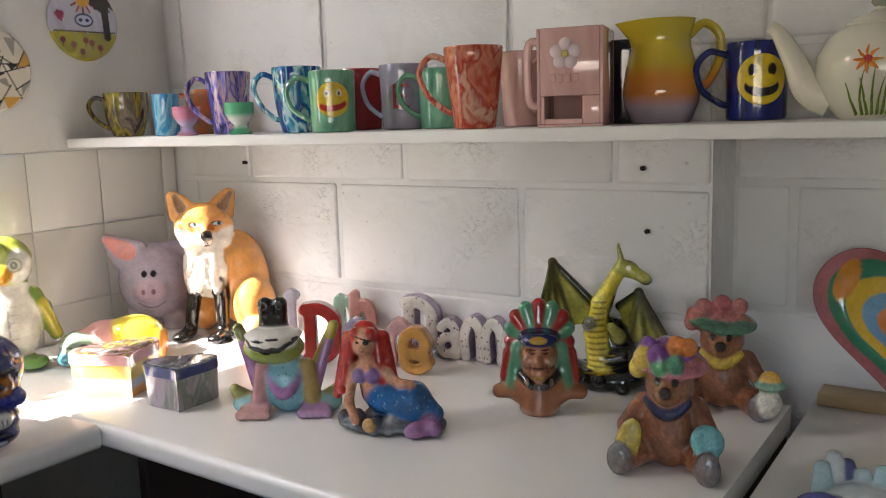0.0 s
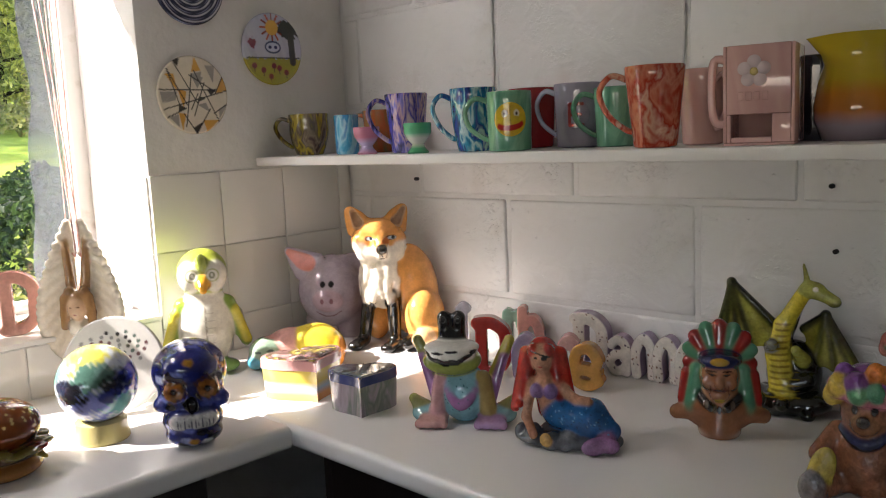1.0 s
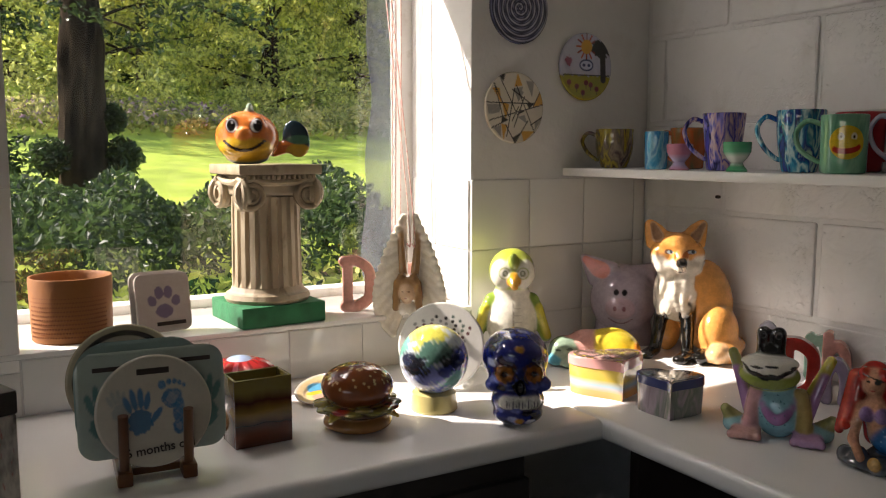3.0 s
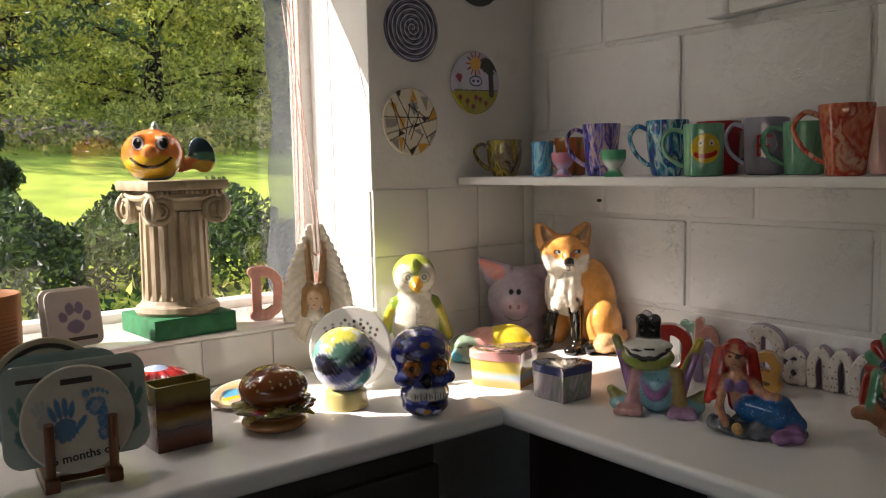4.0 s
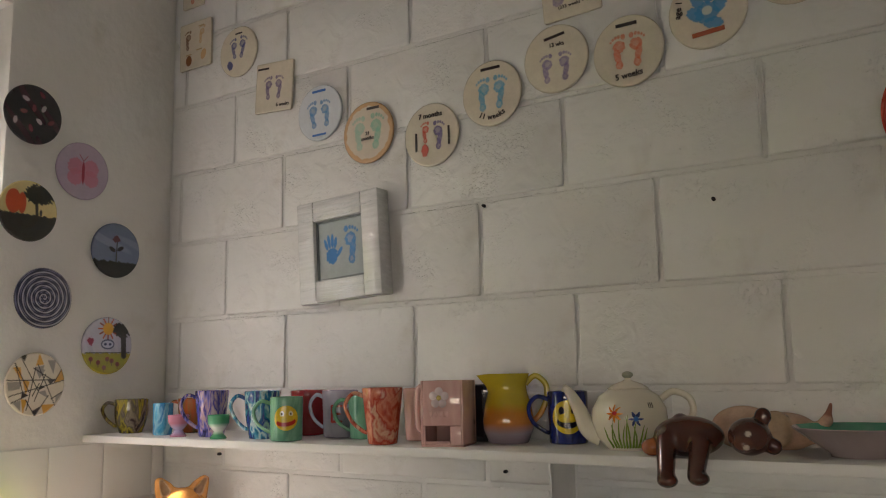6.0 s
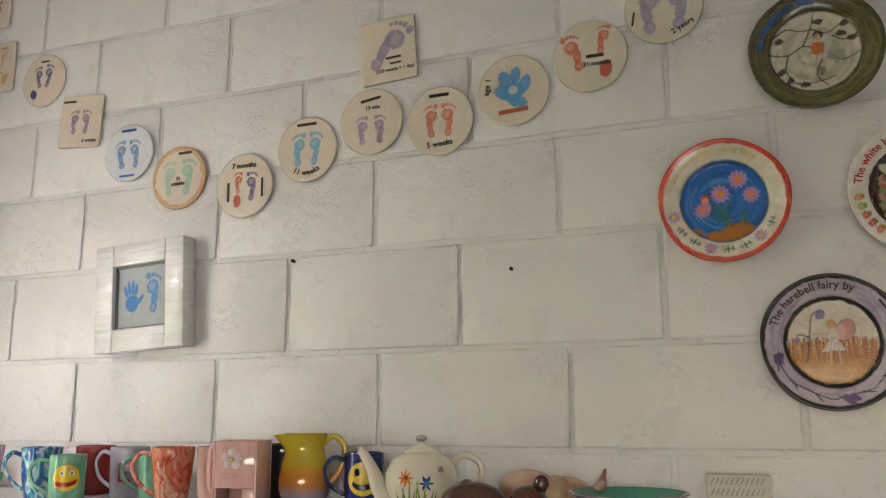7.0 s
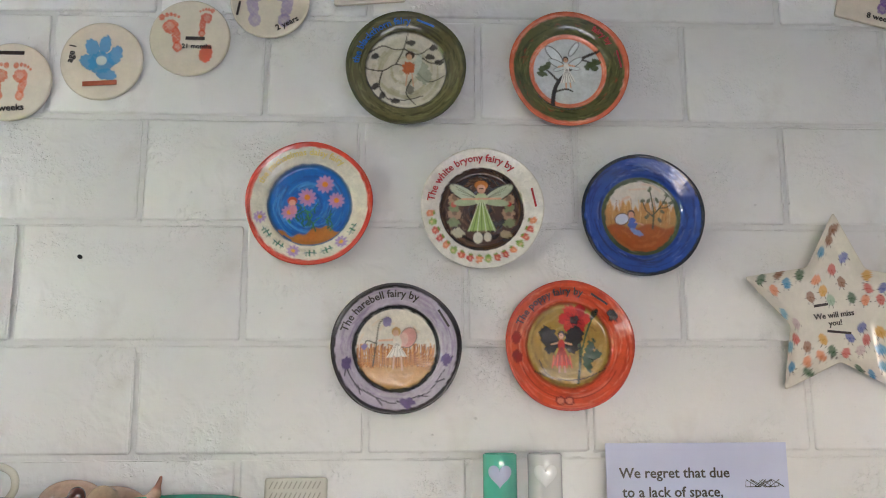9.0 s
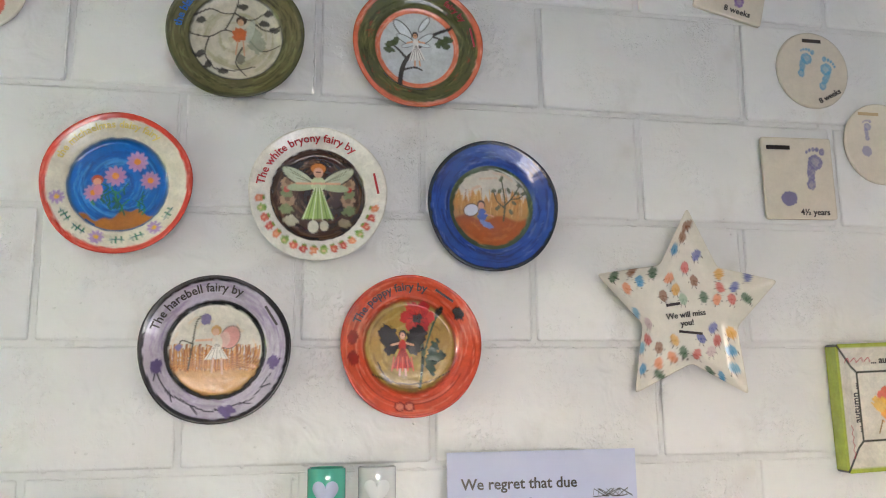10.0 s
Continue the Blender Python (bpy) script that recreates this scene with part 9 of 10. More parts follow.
# plate rack with hand and foot print plates
def plate_rack():
    t = thing("plate_stand", pose(-1.292, 0.058, TOP, 0, 0, 85), "small dark wooden plate stand", "stand")
    WD = material("brown_varnished_wood", "5a3218", "74451f", rough=0.3, scale=12.0, stretch=(1, 1, 0.2), bump=0.15, coat=0.4)
    for s in (-1, 1):
        part("foot", boxed((0.046 * s - 0.011, -0.055, 0), (0.046 * s + 0.011, 0.075, 0.022), 0.003), WD, t)
        part("peg", tube(bmesh.new(), [(0.046 * s, -0.040, 0.018), (0.046 * s, -0.052, 0.108)], 0.0075, 12), WD, t)
        part("peg", tube(bmesh.new(), [(0.046 * s, 0.045, 0.018), (0.046 * s, 0.062, 0.12)], 0.0075, 12), WD, t)
    part("rail", boxed((-0.05, -0.02, 0.004), (0.05, -0.004, 0.016), 0.002), WD, t)
plate_rack()
RK = pose(-1.292, 0.058, TOP, 0, 0, 85)
def racked(mesh, y, z, label, tilt=-8, turn=0, x=0.0):
    o = new("print_plate", mesh)
    o.matrix_basis = RK @ pose(x, y, z, tilt, turn, 0)
    return tagged(o, label, "plate", "print plates in the stand")
p = racked(polar_mesh("print_plate", disc_profile(0.084, 0.006), lambda c: c.handprint(-0.022, 0.000, 0.072, "2f6fa0", 6, 1, 0.9).handprint(-0.050, 0.012, 0.05, "5a8094", 12, 1, 0.35).footprint(0.030, 0.004, 0.088, "2f6fa0", 5, -1, 0.95), "bfb8a8", 160, BISQUE), -0.028, 0.104, "round cream plate with blue hand and foot print")
bar(0.046, 0.016, INK, p, 0.0, 0.060, y=-0.0068)
lettering("6 months old", 0.0185, INK, p, 0.006, -0.056, y=-0.0068, turn=4)
p = racked(slab_mesh("print_plate", 0.214, 0.158, 0.007, lambda c: c.handprint(-0.070, -0.012, 0.085, "3f7a78", 4, 1, 0.8).handprint(0.076, -0.010, 0.085, "3f7a78", -4, -1, 0.8), "9fada4", BISQUE, 0.0024, 0.028), -0.008, 0.114, "grey-green oblong plate with teal hand prints")
bar(0.050, 0.012, INK, p, -0.058, 0.054, y=-0.0078)
bar(0.050, 0.012, INK, p, 0.062, 0.058, y=-0.0078)
p = racked(slab_mesh("print_plate", 0.19, 0.165, 0.007, lambda c: c.handprint(0, 0, 0.1, "5f8a86"), "7f9590", BISQUE, 0.003, 0.05), 0.012, 0.122, "dark grey-green plate in the stand", x=-0.014)
p = racked(polar_mesh("print_plate", disc_profile(0.086, 0.006), lambda c: c.ring(0.068, 0.076, "2a2522").ring(0.076, 0.1, "b0a68c"), "b5ad9c", 140, BISQUE), 0.034, 0.140, "round cream plate with a black ring", x=-0.034)
bar(0.05, 0.014, INK, p, 0.0, 0.05, y=-0.0068)
# cupcake pot with a red frill
cp = thing("cupcake_pot", pose(-1.525, 0.262, TOP), "blue pot with a red frilled cake lid", "pot")
part("body", lathe(bmesh.new(), [(0, 0), (0.036, 0), (0.040, 0.01), (0.050, 0.07), (0.048, 0.072), (0, 0.07)], 40), ramp_glaze("petrol_blue_glaze", ("1f4a6a", "2a5f80", "c9b06a"), 20), cp)
bm = lathe(bmesh.new(), [(0.0, 0.102), (0.03, 0.100), (0.055, 0.088), (0.068, 0.074), (0.064, 0.070), (0.03, 0.072), (0, 0.071)], 64)
for v in bm.verts:
    a = math.atan2(v.co.y, v.co.x)
    r = math.hypot(v.co.x, v.co.y)
    if r > 0.05:
        v.co.z += 0.005 * math.sin(14 * a)
        v.co.x *= 1 + 0.03 * math.cos(14 * a)
        v.co.y *= 1 + 0.03 * math.cos(14 * a)
lid = part("lid", bm, ramp_glaze("red_frill_glaze", ("8a1a1c", "a82a28", "8a1a1c"), 20), cp, "red frilled lid")
part("topping", lathe(bmesh.new(), [(0, 0.108), (0.018, 0.105), (0.026, 0.099), (0, 0.098)], 24), ramp_glaze("pale_blue_topping", ("8aa0c4", "a8b8d0"), 10), lid)
lathe_thing("woven_mat", pose(-1.47, 0.215, TOP), [(0, 0), (0.06, 0), (0.062, 0.003), (0.06, 0.006), (0, 0.006)], material("tan_woven_fibre", "8a6a3c", "a8854c", rough=0.8, scale=80.0, bump=0.8, bump_scale=160.0), "tan woven mat on the worktop", "mat")
# little dish with yellow and blue
ob = new("small_dish", polar_mesh("small_dish", [(r * 0.42, z * 0.5) for r, z in dish_profile(0.13, 0.004)], lambda c: c.oval(-0.012, 0.012, 0.028, 0.018, 20, "5a9ab8").oval(0.0, 0.0, 0.034, 0.009, 25, "c9a83c").oval(0.012, -0.014, 0.025, 0.012, 10, "c49a8a").ring(0.05, 0.06, "c4beb0"), "c9b58c", 96))
ob.matrix_basis = pose(-1.512, 0.425, TOP + 0.012, -72, 0, 35)
tagged(ob, "small dish painted yellow and blue", "dish")
# patterned carton at the end of the worktop
bx = thing("patterned_box", pose(-1.300, -0.185, TOP, 0, 0, 20), "white carton with black and red scribbles", "box")
part("carton", boxed((-0.045, -0.045, 0), (0.045, 0.045, 0.125), 0.003), material("scribbled_card", "c4c0b8", "2a2624", rough=0.5, scale=60.0, stretch=(1, 1, 0.4), grime="a32a2c"), bx)
part("top_flap", boxed((-0.047, -0.047, 0.125), (0.047, 0.047, 0.16), 0.004), material("dark_card", "2a2522", "3c3530", rough=0.5, scale=30.0), bx, "dark top")
# big heart plate leaning in the recess
def heart_plate():
    n, rings = 160, 70
    V, F = [], []
    for q in range(rings + 1):
        s = max(q / rings, 0.004)
        for i in range(n):
            t = 2 * math.pi * i / n
            x, z = 16 * math.sin(t) ** 3 / 17, (13 * math.cos(t) - 5 * math.cos(2 * t) - 2 * math.cos(3 * t) - math.cos(4 * t)) / 17 + 0.12
            V.append((x * s * 0.150, -0.008 - 0.022 * max(0, (s - 0.7) / 0.3) ** 1.4, z * s * 0.155))
    for q in range(rings):
        for i in range(n):
            F.append((q * n + i, (q + 1) * n + i, (q + 1) * n + (i + 1) % n, q * n + (i + 1) % n))
    o = len(V)
    for i in range(n):
        x, y, z = V[rings * n + i]
        V.append((x * 0.8, 0.0, z * 0.8))
    for i in range(n):
        F.append((rings * n + i, o + i, o + (i + 1) % n, rings * n + (i + 1) % n))
    F.append(tuple(o + i for i in range(n)))
    V = np.array(V)
    c = Canvas(V[:, 0], V[:, 2], "a8686a")
    s = np.repeat(np.arange(rings + 1) / rings, n)
    s = np.concatenate([s, np.ones(n)]) + 0.03 * c.rough(0.05)
    for lim, col in ((0.86, "2f7a5a"), (0.68, "c9a52c"), (0.50, "6a94b0"), (0.33, "c9783c"), (0.18, "3f8a5a")):
        c.mix(np.clip((lim - s) / 0.012, 0, 1), col)
    c.oval(-0.095, 0.075, 0.016, 0.036, -20, "c9842c").oval(0.03, 0.03, 0.022, 0.012, 20, "2f7a6a")
    me = bpy.data.meshes.new("heart_plate")
    me.from_pydata(V.tolist(), [], F)
    at_ = me.color_attributes.new("paint", "FLOAT_COLOR", "POINT")
    at_.data.foreach_set("color", np.concatenate([c.C, np.ones((len(V), 1))], 1).ravel())
    me.polygons.foreach_set("use_smooth", [True] * len(me.polygons))
    me.materials.append(PLATEM)
    ob = new("heart_plate", me)
    ob.matrix_basis = pose(-0.058, 1.515, TOP + 0.120, -8, 0, 0)
    tagged(ob, "large heart-shaped plate with banded rainbow colours", "plate")
heart_plate()
# ceramic letters: rounded slabs, upright
def slab_letter(pts_list, depth, cols, m, label, bar_r=0.012, name="ceramic_letter", speckle=False):
    f = Clay(0.004)
    for pts in pts_list:
        f.band([(x, z) for x, y, z in spline([(p[0], 0, p[1]) for p in pts], 6)], bar_r, depth / 2, cols[0])
    f.spot(0, -depth / 2 - 0.008, 0.06, 0.4, 0.0098, 0.4, cols[1])
    if speckle:
        g = random.Random(len(label) + round(m[0][3] * 1000))
        for k in range(46):
            f.spot(g.uniform(-0.045, 0.045), -depth / 2, g.uniform(0, 0.125), g.uniform(0.0012, 0.0022), 0.004, g.uniform(0.0012, 0.0022), g.choice(("6a4a3c", "8a6a58", "5a4a5c")))
    ob = new(name, f.build(name, 0.0019))
    ob.matrix_basis = m
    return tagged(ob, label, "letter", "ceramic letters")
LP = ("a994a8", "ddd7cd")
PK = ("cf9082", "d8a094")
D_SHAPE = [[(-0.022, 0.012), (-0.022, 0.06), (-0.022, 0.108)], [(-0.03, 0.110), (0.0, 0.110), (0.024, 0.090), (0.026, 0.055), (0.022, 0.028), (0.0, 0.012), (-0.028, 0.012)]]
slab_letter(D_SHAPE, 0.034, LP, pose(-0.905, 1.396, TOP, 0, 0, 14), "speckled lilac ceramic letter standing on the worktop", bar_r=0.0125, speckle=True)
HUMP = [[(-0.015, 0.010), (-0.017, 0.055), (0.0, 0.082), (0.017, 0.055), (0.016, 0.010)]]
A_SHAPE = [[(-0.014, 0.064), (0.0, 0.074), (0.015, 0.060), (0.016, 0.010)], [(0.014, 0.044), (-0.006, 0.044), (-0.017, 0.028), (-0.006, 0.011), (0.014, 0.018)]]
slab_letter(A_SHAPE, 0.034, LP, pose(-0.846, 1.408, TOP, 0, 0, 14), "speckled lilac small ceramic letter", bar_r=0.0098, speckle=True)
for k in range(3):
    slab_letter(HUMP, 0.032, LP, pose(-0.793 + 0.047 * k, 1.416, TOP, 0, 0, 8), "speckled lilac arched ceramic letter piece", bar_r=0.0105, speckle=True)
slab_letter([[(0.02, 0.035), (0.0, 0.04), (-0.02, 0.045), (-0.015, 0.075), (0.008, 0.08), (0.022, 0.06), (0.018, 0.045)], [(-0.02, 0.045), (-0.018, 0.02), (0.004, 0.011), (0.024, 0.02)]], 0.03, ("c98a3c", "d09a4c"), pose(-0.845, 1.290, TOP, 0, 0, 20), "orange rounded ceramic letter", bar_r=0.0105)
slab_letter(HUMP, 0.034, ("c99492", "d4a6a2"), pose(-0.905, 1.318, TOP, 0, 0, 30), "pale pink ceramic letter piece", bar_r=0.012)
slab_letter([[(0.0, 0.012), (0.0, 0.06), (0.0, 0.105)], [(0.0, 0.07), (0.02, 0.085), (0.035, 0.06), (0.034, 0.012)]], 0.03, PK, pose(-1.085, 1.402, TOP, 0, 0, 30), "pink ceramic letter behind the figurines", bar_r=0.011)
slab_letter([[(0.0, 0.012), (0.0, 0.05), (0.0, 0.092)], [(0.0, 0.08), (0.022, 0.088), (0.032, 0.06)]], 0.03, ("7fae98", "94bda8"), pose(-1.13, 1.405, TOP, 0, 0, 30), "mint green ceramic letter", bar_r=0.011)
slab_letter(D_SHAPE, 0.034, ("a3221c", "b53028"), pose(-1.05, 1.26, TOP, 0, 0, 35), "red ceramic letter behind the frog", bar_r=0.012)
slab_letter([[(0.0, 0.012), (0.0, 0.07), (0.0, 0.128)], [(-0.008, 0.128), (0.0, 0.134), (0.008, 0.128)]], 0.02, ("b8b4c0", "c6c2cc"), pose(-1.13, 1.262, TOP, 0, 0, 35), "tall pale lilac ceramic letter", bar_r=0.009)
slab_letter(HUMP, 0.03, ("8a7a98", "9a8aa8"), pose(-0.985, 1.285, TOP, 0, 0, 30), "mauve ceramic letter piece", bar_r=0.011)
slab_letter(D_SHAPE, 0.03, PK, pose(-1.766, 0.617, SILL, 0, 0, 66) @ Matrix.Scale(1.08, 4), "salmon pink ceramic letter on the window sill", bar_r=0.0115)
slab_letter(HUMP, 0.03, PK, pose(-1.86, 0.80, SILL, 0, 0, 66), "salmon pink ceramic letter piece on the sill", bar_r=0.0115)

# ---------- the window sill ----------
def column():
    ST = material("aged_cream_plaster", "8f8068", "b5a68c", rough=0.55, scale=16.0, bump=0.5, bump_scale=60.0, grime="5f503c", stretch=(1, 1, 0.5))
    t = thing("column_pedestal", pose(CX, CY, SILL + 0.045, 0, 0, 94), "small cream fluted column with scrolled capital", "pedestal")
    part("base", lathe(bmesh.new(), [(0, 0), (0.090, 0), (0.094, 0.008), (0.090, 0.018), (0.082, 0.022), (0.080, 0.026), (0.076, 0.034), (0, 0.034)], 56), ST, t)
    bm = bmesh.new()
    n, rows = 160, 12
    rg = []
    for k in range(rows + 1):
        z = 0.034 + 0.196 * k / rows
        e = min(1, k / 1.0, (rows - k) / 1.0)
        rg.append([bm.verts.new(((0.077 - 0.007 * e * max(0, math.cos(20 * 2 * math.pi * i / n)) - 0.003 * k / rows) * math.cos(2 * math.pi * i / n), (0.077 - 0.007 * e * max(0, math.cos(20 * 2 * math.pi * i / n)) - 0.003 * k / rows) * math.sin(2 * math.pi * i / n), z)) for i in range(n)])
    for a, b in zip(rg, rg[1:]):
        for i in range(n):
            bm.faces.new((a[i], a[(i + 1) % n], b[(i + 1) % n], b[i]))
    part("shaft", bm, ST, t, "fluted shaft")
    cap_ = part("capital", boxed((-0.072, -0.072, 0.232), (0.072, 0.072, 0.277), 0.006, 3), ST, t, "scrolled capital")
    for turn in (0, 90, 180, 270):
        for sx in (-1, 1):
            pts = []
            for k in range(40):
                a, r = math.pi / 2 + k * 0.40, 0.034 * (1 - k / 44)
                pts.append((sx * (0.064 - r * math.cos(a)), -0.082, 0.236 + r * math.sin(a)))
            bm = tube(bmesh.new(), pts, [0.0085 * (1 - 0.45 * k / 40) for k in range(40)], 8, 0.9)
            lathe(bm, [(0, -0.012), (0.028, -0.012), (0.030, -0.004), (0.026, 0.004), (0, 0.006)], 24, pose(sx * 0.064, -0.078, 0.236, 90, 0, 0))
            part("scroll", bm, ST, cap_, m=pose(0, 0, 0, 0, 0, turn))
        bm = tube(bmesh.new(), spline([(-0.062, -0.080, 0.270), (-0.03, -0.080, 0.262), (0.03, -0.080, 0.262), (0.062, -0.080, 0.270)], 6), 0.0075, 8)
        part("scroll_band", bm, ST, cap_, m=pose(0, 0, 0, 0, 0, turn))
    bm = bmesh.new()
    for k in range(14):
        for s in (-1, 1):
            box(bm, (-0.078 + 0.0115 * k, s * 0.086 - 0.006, 0.268), (-0.070 + 0.0115 * k, s * 0.086 + 0.006, 0.278), 0.002, 1)
    part("moulding", bm, ST, cap_)
    part("abacus", boxed((-0.094, -0.094, 0.278), (0.094, 0.094, 0.300), 0.004, 2), ST, t, "square top slab")
column()
GB = material("dark_green_foam_board", "0f5a34", "1a6f44", rough=0.7, scale=30.0, bump=0.3, bump_scale=200.0)
tagged(part("green_block", boxed((-0.096, -0.096, 0), (0.096, 0.096, 0.045), 0.003), GB, m=pose(CX, CY, SILL, 0, 0, 94)), "dark green block under the column on the sill", "block")
pot = thing("plant_pot", pose(-1.790, 0.002, SILL), "terracotta coloured dimpled plant pot, empty", "plant pot")
TERRA = material("ochre_stoneware", "7d4c1c", "925a24", rough=0.6, scale=10.0, bump=0.2)
part("body", lathe(bmesh.new(), [(0, 0), (0.072, 0), (0.075, 0.003), (0.078, 0.122), (0.077, 0.126), (0.073, 0.126), (0.070, 0.120), (0.066, 0.02), (0, 0.018)], 64), TERRA, pot)
bm = bmesh.new()
for i in range(12):
    for j in range(30):
        a = radians(-75 + 4.2 * j + (2.1 if i % 2 else 0))
        lathe(bm, [(0, 0.0008), (0.0016, 0.0006), (0.0021, -0.0005)], 6, Matrix.Translation((0.0765 * math.cos(a), 0.0765 * math.sin(a), 0.014 + 0.0085 * i)) @ Vector((math.cos(a), math.sin(a), 0)).to_track_quat("Z", "Y").to_matrix().to_4x4())
tagged(part("dimples", bm, material("dark_dimple", "6a3814", "7a441c", rough=0.7, scale=10.0), pot, "rows of small dimples"), kind="stuff")
paw = new("paw_plaque", slab_mesh("paw_plaque", 0.112, 0.122, 0.007, lambda c: c.oval(0, -0.018, 0.018, 0.014, 0, "6f6480", 0.9, 0.1).oval(-0.024, 0.004, 0.009, 0.011, 20, "6f6480", 0.9, 0.1).oval(-0.009, 0.02, 0.009, 0.013, 5, "6f6480", 0.9, 0.1).oval(0.010, 0.02, 0.009, 0.013, -5, "6f6480", 0.9, 0.1).oval(0.025, 0.002, 0.009, 0.011, -20, "6f6480", 0.9, 0.1), "b5aca4", BISQUE, 0.0019, 0.018))
paw.matrix_basis = pose(-1.748, 0.170, SILL + 0.063, -10, 0, 98)
tagged(paw, "cream plaque with a mauve paw print on the sill", "plaque")
bar(0.06, 0.014, INK, paw, 0.012, -0.044, y=-0.0078)
paw2 = new("paw_plaque", slab_mesh("paw_plaque", 0.112, 0.122, 0.007, lambda c: None, "b5aca4", BISQUE, 0.004, 0.018))
paw2.matrix_basis = pose(-1.766, 0.162, SILL + 0.065, -8, 0, 98)
tagged(paw2, "plain cream plaque behind another on the sill", "plaque")
# blind: bottom bar and cords
bl = thing("window_blind", pose(0, 0, 0), "raised slatted blind with red bottom rail", "blind")
part("bottom_rail", boxed((-1.875, YS + 0.5, 2.200), (-1.835, 0.868, 2.232), 0.006, 3), REDP, bl, "red bottom rail")
for k in range(22):
    part("slat", boxed((-1.873, YS + 0.5, 2.236 + 0.0142 * k), (-1.837, 0.862, 2.2472 + 0.0142 * k), 0.003, 2), FRAMEM, bl)
for y, x in ((0.800, -1.93), (0.792, -1.935), (0.812, -1.925)):
    part("pull_cord", tube(bmesh.new(), spline([(x, y, 2.3), (x, y + 0.004, 1.7), (x + 0.01, y - 0.006, 1.15)], 8), 0.0016, 6), CORD, bl, "thin red and white cord")

# ---------- blocks and tiles ----------
JOINTS = (-0.49, -0.70, -0.515, -0.718, -0.516, -0.733, -0.486, -0.72, -0.49)   # one upright joint of each course
def block_mesh(w, h, seed):
    """A painted concrete block face, slightly swollen and chipped, in the xz plane, facing -y."""
    bm = boxed((-w / 2, 0.0, -h / 2), (w / 2, 0.02, h / 2), 0.0060, 3)
    return finish(bm, "block", WALL)
cache = {}
def block(x0, x1, z0, z1, y, rng, gap=0.0105):
    w, h = round(x1 - x0 - gap, 3), round(z1 - z0 - gap, 3)
    if w < 0.02 or h < 0.02:
        return
    if (w, h) not in cache:
        cache[w, h] = block_mesh(w, h, 0)
    ob = new("block", cache[w, h])
    ob.parent = wall_north
    ob.matrix_basis = pose((x0 + x1) / 2 + rng.uniform(-0.001, 0.001), y + rng.uniform(-0.0015, 0.002), (z0 + z1) / 2, rng.uniform(-0.25, 0.25), 0, rng.uniform(-0.2, 0.2))
rng = random.Random(5)
for r, (z0, z1) in enumerate(zip(COURSES, COURSES[1:])):
    off = JOINTS[r]
    for k in range(-4, 10):
        x0, x1 = off + 0.452 * k, off + 0.452 * (k + 1)
        x0, x1 = max(x0, WX + 0.003), min(x1, EAST)
        if x1 - x0 < 0.03:
            continue
        if z0 >= 1.4:
            block(x0, x1, z0, z1, WY, rng)
            continue
        if x0 < -0.347:
            block(x0, min(x1, -0.345), z0, z1, WY, rng)
        if x1 > -0.347:
            a = max(x0, -0.347)
            if z1 > 1.335:
                block(a, x1, max(z0, 1.335), z1, WY, rng)
            block(a, x1, z0, min(z1, 1.335), WY + 0.131, rng)
tile_meshes = {}
def tile(m, w, h, parent):
    key = (round(w, 3), round(h, 3))
    if key not in tile_meshes:
        tile_meshes[key] = finish(boxed((-key[0] / 2, -0.004, -key[1] / 2), (key[0] / 2, 0.0, key[1] / 2), 0.002, 2), "tile", TILE)
    ob = new("tile", tile_meshes[key])
    ob.parent = parent
    ob.matrix_basis = m
PT = 0.1725
ZR = (0.901, 0.985, 1.155, 1.326)
for z0, z1 in zip(ZR, ZR[1:]):
    for k in range(4):
        y0, y1 = Y1 + PT * k, min(Y1 + PT * (k + 1), WY - 0.004)
        tile(pose(WX, (y0 + y1) / 2, (z0 + z1) / 2, 0, 0, 90), y1 - y0 - 0.002, z1 - z0 - 0.002, wall_west)
    if z1 > 1.03:
        zz = max(z0, SILL + 0.001)
        for k in range(2):
            x1, x0 = WX - 0.004 - 0.16 * k, max(WX - 0.004 - 0.16 * (k + 1), GX + 0.04)
            tile(pose((x0 + x1) / 2, Y1, (zz + z1) / 2), x1 - x0 - 0.003, z1 - zz - 0.003, wall_west)
    for k in range(6):
        y1, y0 = Y0 - PT * k, Y0 - PT * (k + 1)
        tile(pose(WX, (y0 + y1) / 2, (z0 + z1) / 2, 0, 0, 90), PT - 0.002, z1 - z0 - 0.002, wall_west)
for k in range(6):
    y0, y1 = Y0 + PT * k, min(Y0 + PT * (k + 1), Y1)
    tile(pose(WX, (y0 + y1) / 2, (TOP + SILL) / 2 - 0.006, 0, 0, 90), y1 - y0 - 0.003, SILL - TOP - 0.016, wall_west)

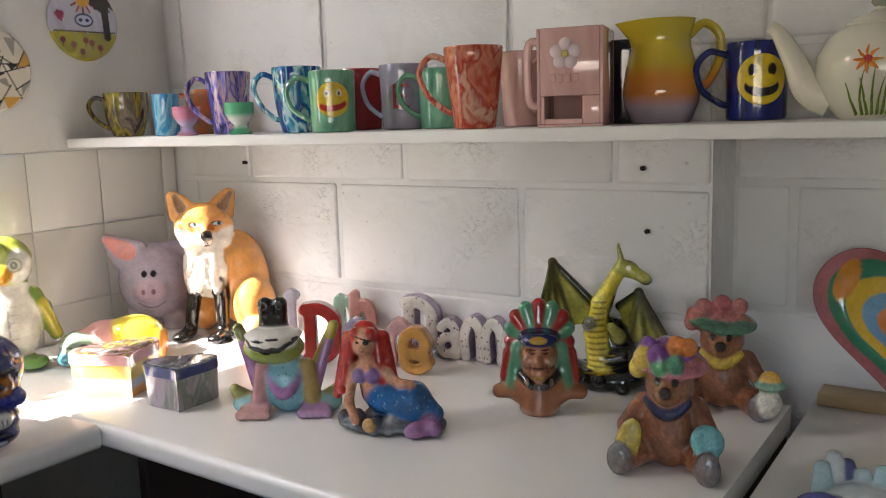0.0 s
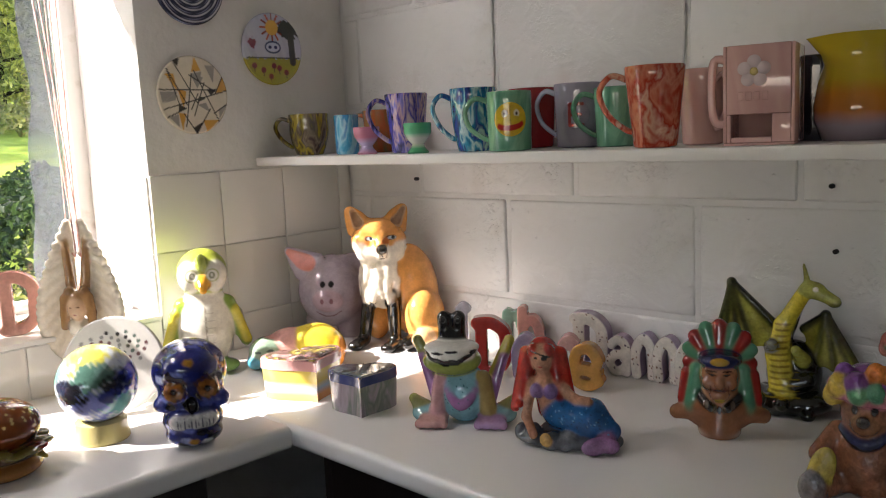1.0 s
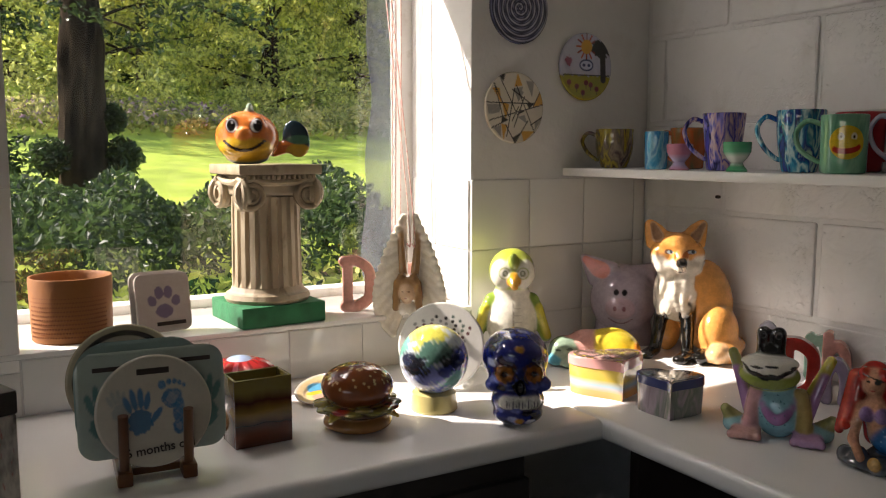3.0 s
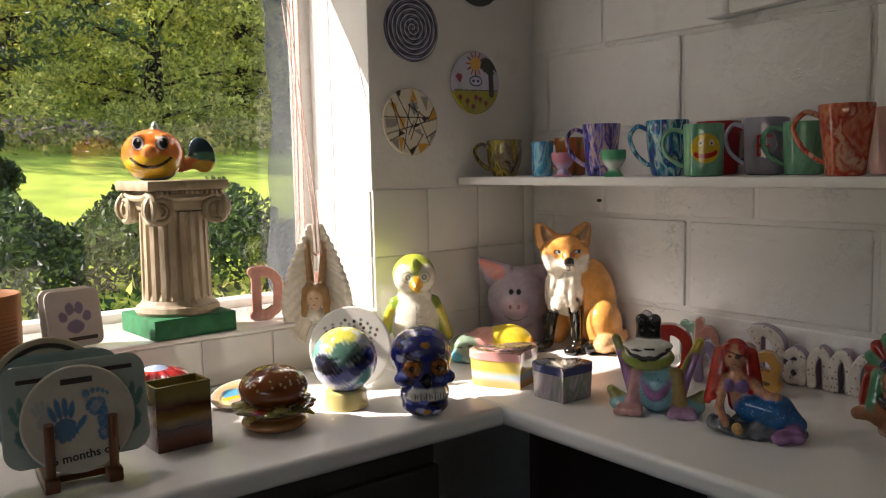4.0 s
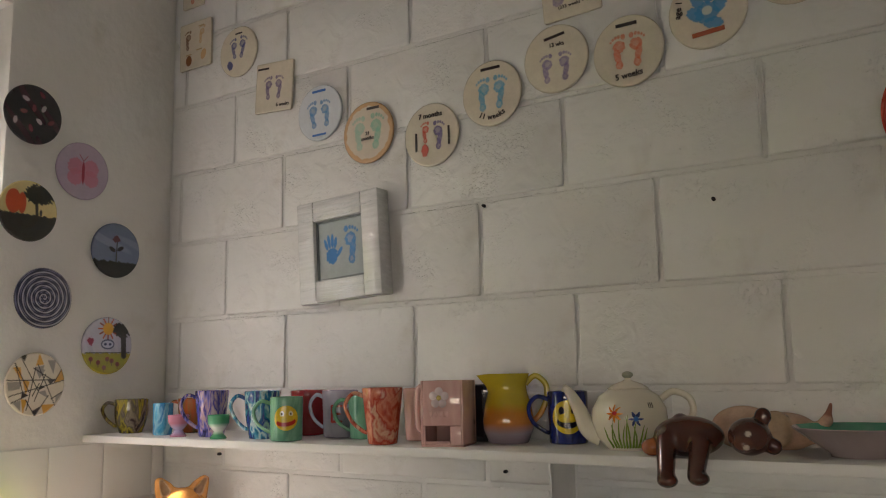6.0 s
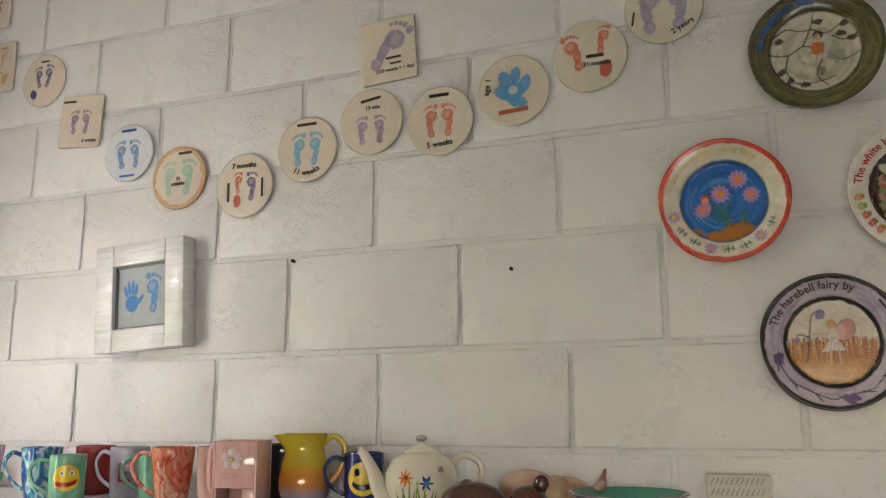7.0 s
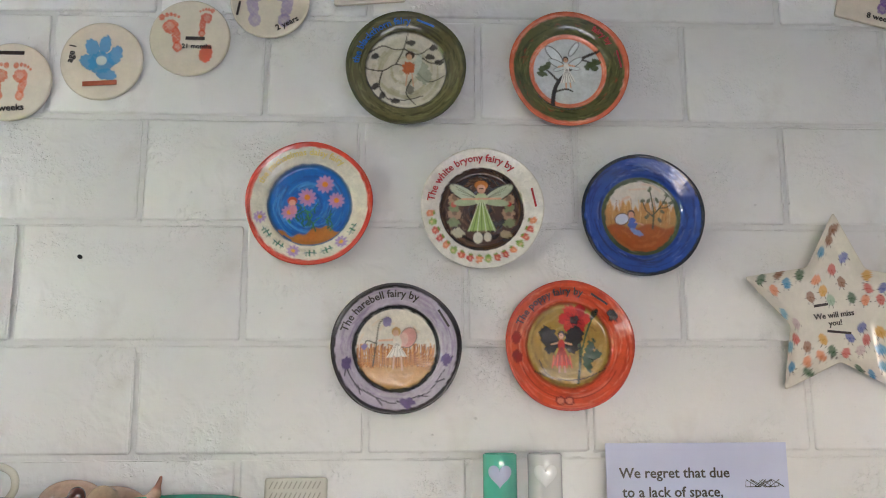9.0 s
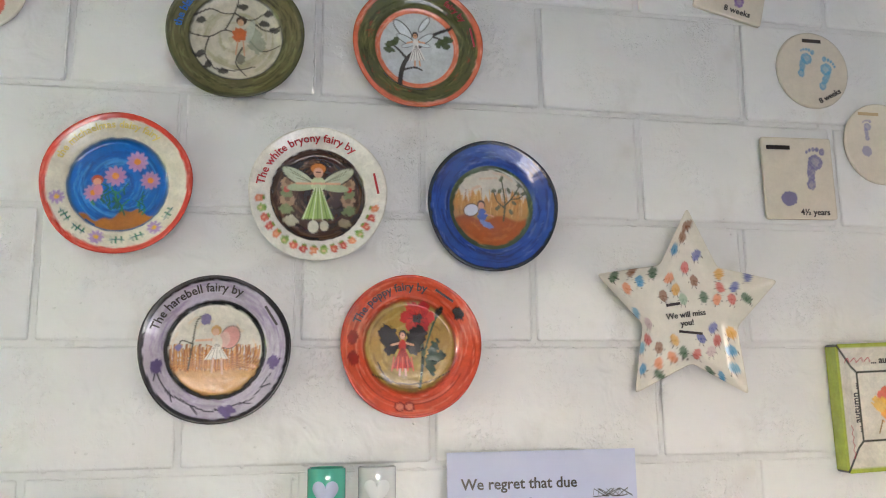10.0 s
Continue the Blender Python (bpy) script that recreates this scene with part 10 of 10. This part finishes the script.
# lumps and runs of old paint along the joints
def paint_lumps():
    g = random.Random(21)
    V, F = [], []
    def lump(x, y, z, r, s):
        o = len(V)
        for ring, (q, h) in enumerate(((1.0, 0.0), (0.72, 0.55), (0.0, 0.8))):
            m = 7 if q else 1
            for k in range(m):
                a = 2 * math.pi * k / 7 + ring * 0.4
                V.append((x + r * s * q * math.cos(a), y - r * h * 0.6, z + r * q * math.sin(a) * g.uniform(0.8, 1.2)))
        for k in range(7):
            j = (k + 1) % 7
            F.append((o + k, o + j, o + 7 + j, o + 7 + k))
            F.append((o + 7 + k, o + 7 + j, o + 14))
    def bead(p, q, r):
        """An uneven ridge of paint along a joint from p to q (x, z)."""
        n = max(3, int(math.hypot(q[0] - p[0], q[1] - p[1]) / 0.012))
        dx, dz = (q[0] - p[0]) / n, (q[1] - p[1]) / n
        l = math.hypot(dx, dz)
        sx, sz = -dz / l, dx / l
        for k in range(n + 1):
            w = r * g.uniform(0.55, 1.3) * (0.25 if k in (0, n) else 1.0)
            j = g.uniform(-0.0008, 0.0008)
            for c, h in ((-1.0, 0.0), (-0.5, 0.75), (0.5, 0.75), (1.0, 0.0)):
                V.append((p[0] + dx * k + sx * (w * c + j), WY + 0.0005 - w * h * 1.15, p[1] + dz * k + sz * (w * c + j)))
            if k:
                o = len(V) - 8
                for c in range(3):
                    F.append((o + c, o + c + 1, o + c + 5, o + c + 4))
    for r, (z0, z1) in enumerate(zip(COURSES[3:], COURSES[4:]), 3):
        off = JOINTS[r]
        for k in range(-2, 8):
            x = off + 0.452 * k
            if WX + 0.05 < x < 2.6:
                a, b = sorted((g.uniform(0, 1), g.uniform(0, 1)))
                bead((x - 0.0062, z0 + 0.012), (x - 0.0062, z1 - 0.012), 0.0022)
                bead((x + 0.0062, z0 + (z1 - z0) * a), (x + 0.0062, z0 + (z1 - z0) * (b * 0.6 + 0.38)), 0.0016)
    for zc in COURSES[3:-1]:
        x = WX + 0.08
        while x < 2.4:
            e = x + g.uniform(0.03, 0.30)
            bead((x, zc - 0.0062 + g.uniform(-0.001, 0.001)), (e, zc - 0.0062 + g.uniform(-0.001, 0.001)), g.uniform(0.0012, 0.0024))
            x = e + g.uniform(0.0, 0.10)
    for zc in COURSES[3:-1]:
        x = WX + 0.1
        while x < 2.3:
            x += g.expovariate(26)
            lump(x, WY + 0.0045, zc + g.uniform(-0.016, 0.016), g.uniform(0.0018, 0.0055), g.uniform(0.8, 2.2))
    for k in range(900):
        lump(g.uniform(WX + 0.05, 2.3), WY - 0.0005, g.uniform(1.37, 2.6), g.uniform(0.0008, 0.0026), g.uniform(0.7, 1.6))
    for k in range(160):
        lump(g.uniform(WX + 0.05, -0.36), WY - 0.0005, g.uniform(0.95, 1.3), g.uniform(0.0008, 0.0026), g.uniform(0.7, 1.6))
    me = bpy.data.meshes.new("paint_lumps")
    me.from_pydata(V, [], F)
    me.polygons.foreach_set("use_smooth", [True] * len(me.polygons))
    me.materials.append(MORTAR)
    ob = new("paint_lumps", me)
    ob.parent = wall_north
    tagged(ob, "thick lumps of white paint on the blocks", kind="stuff")
paint_lumps()
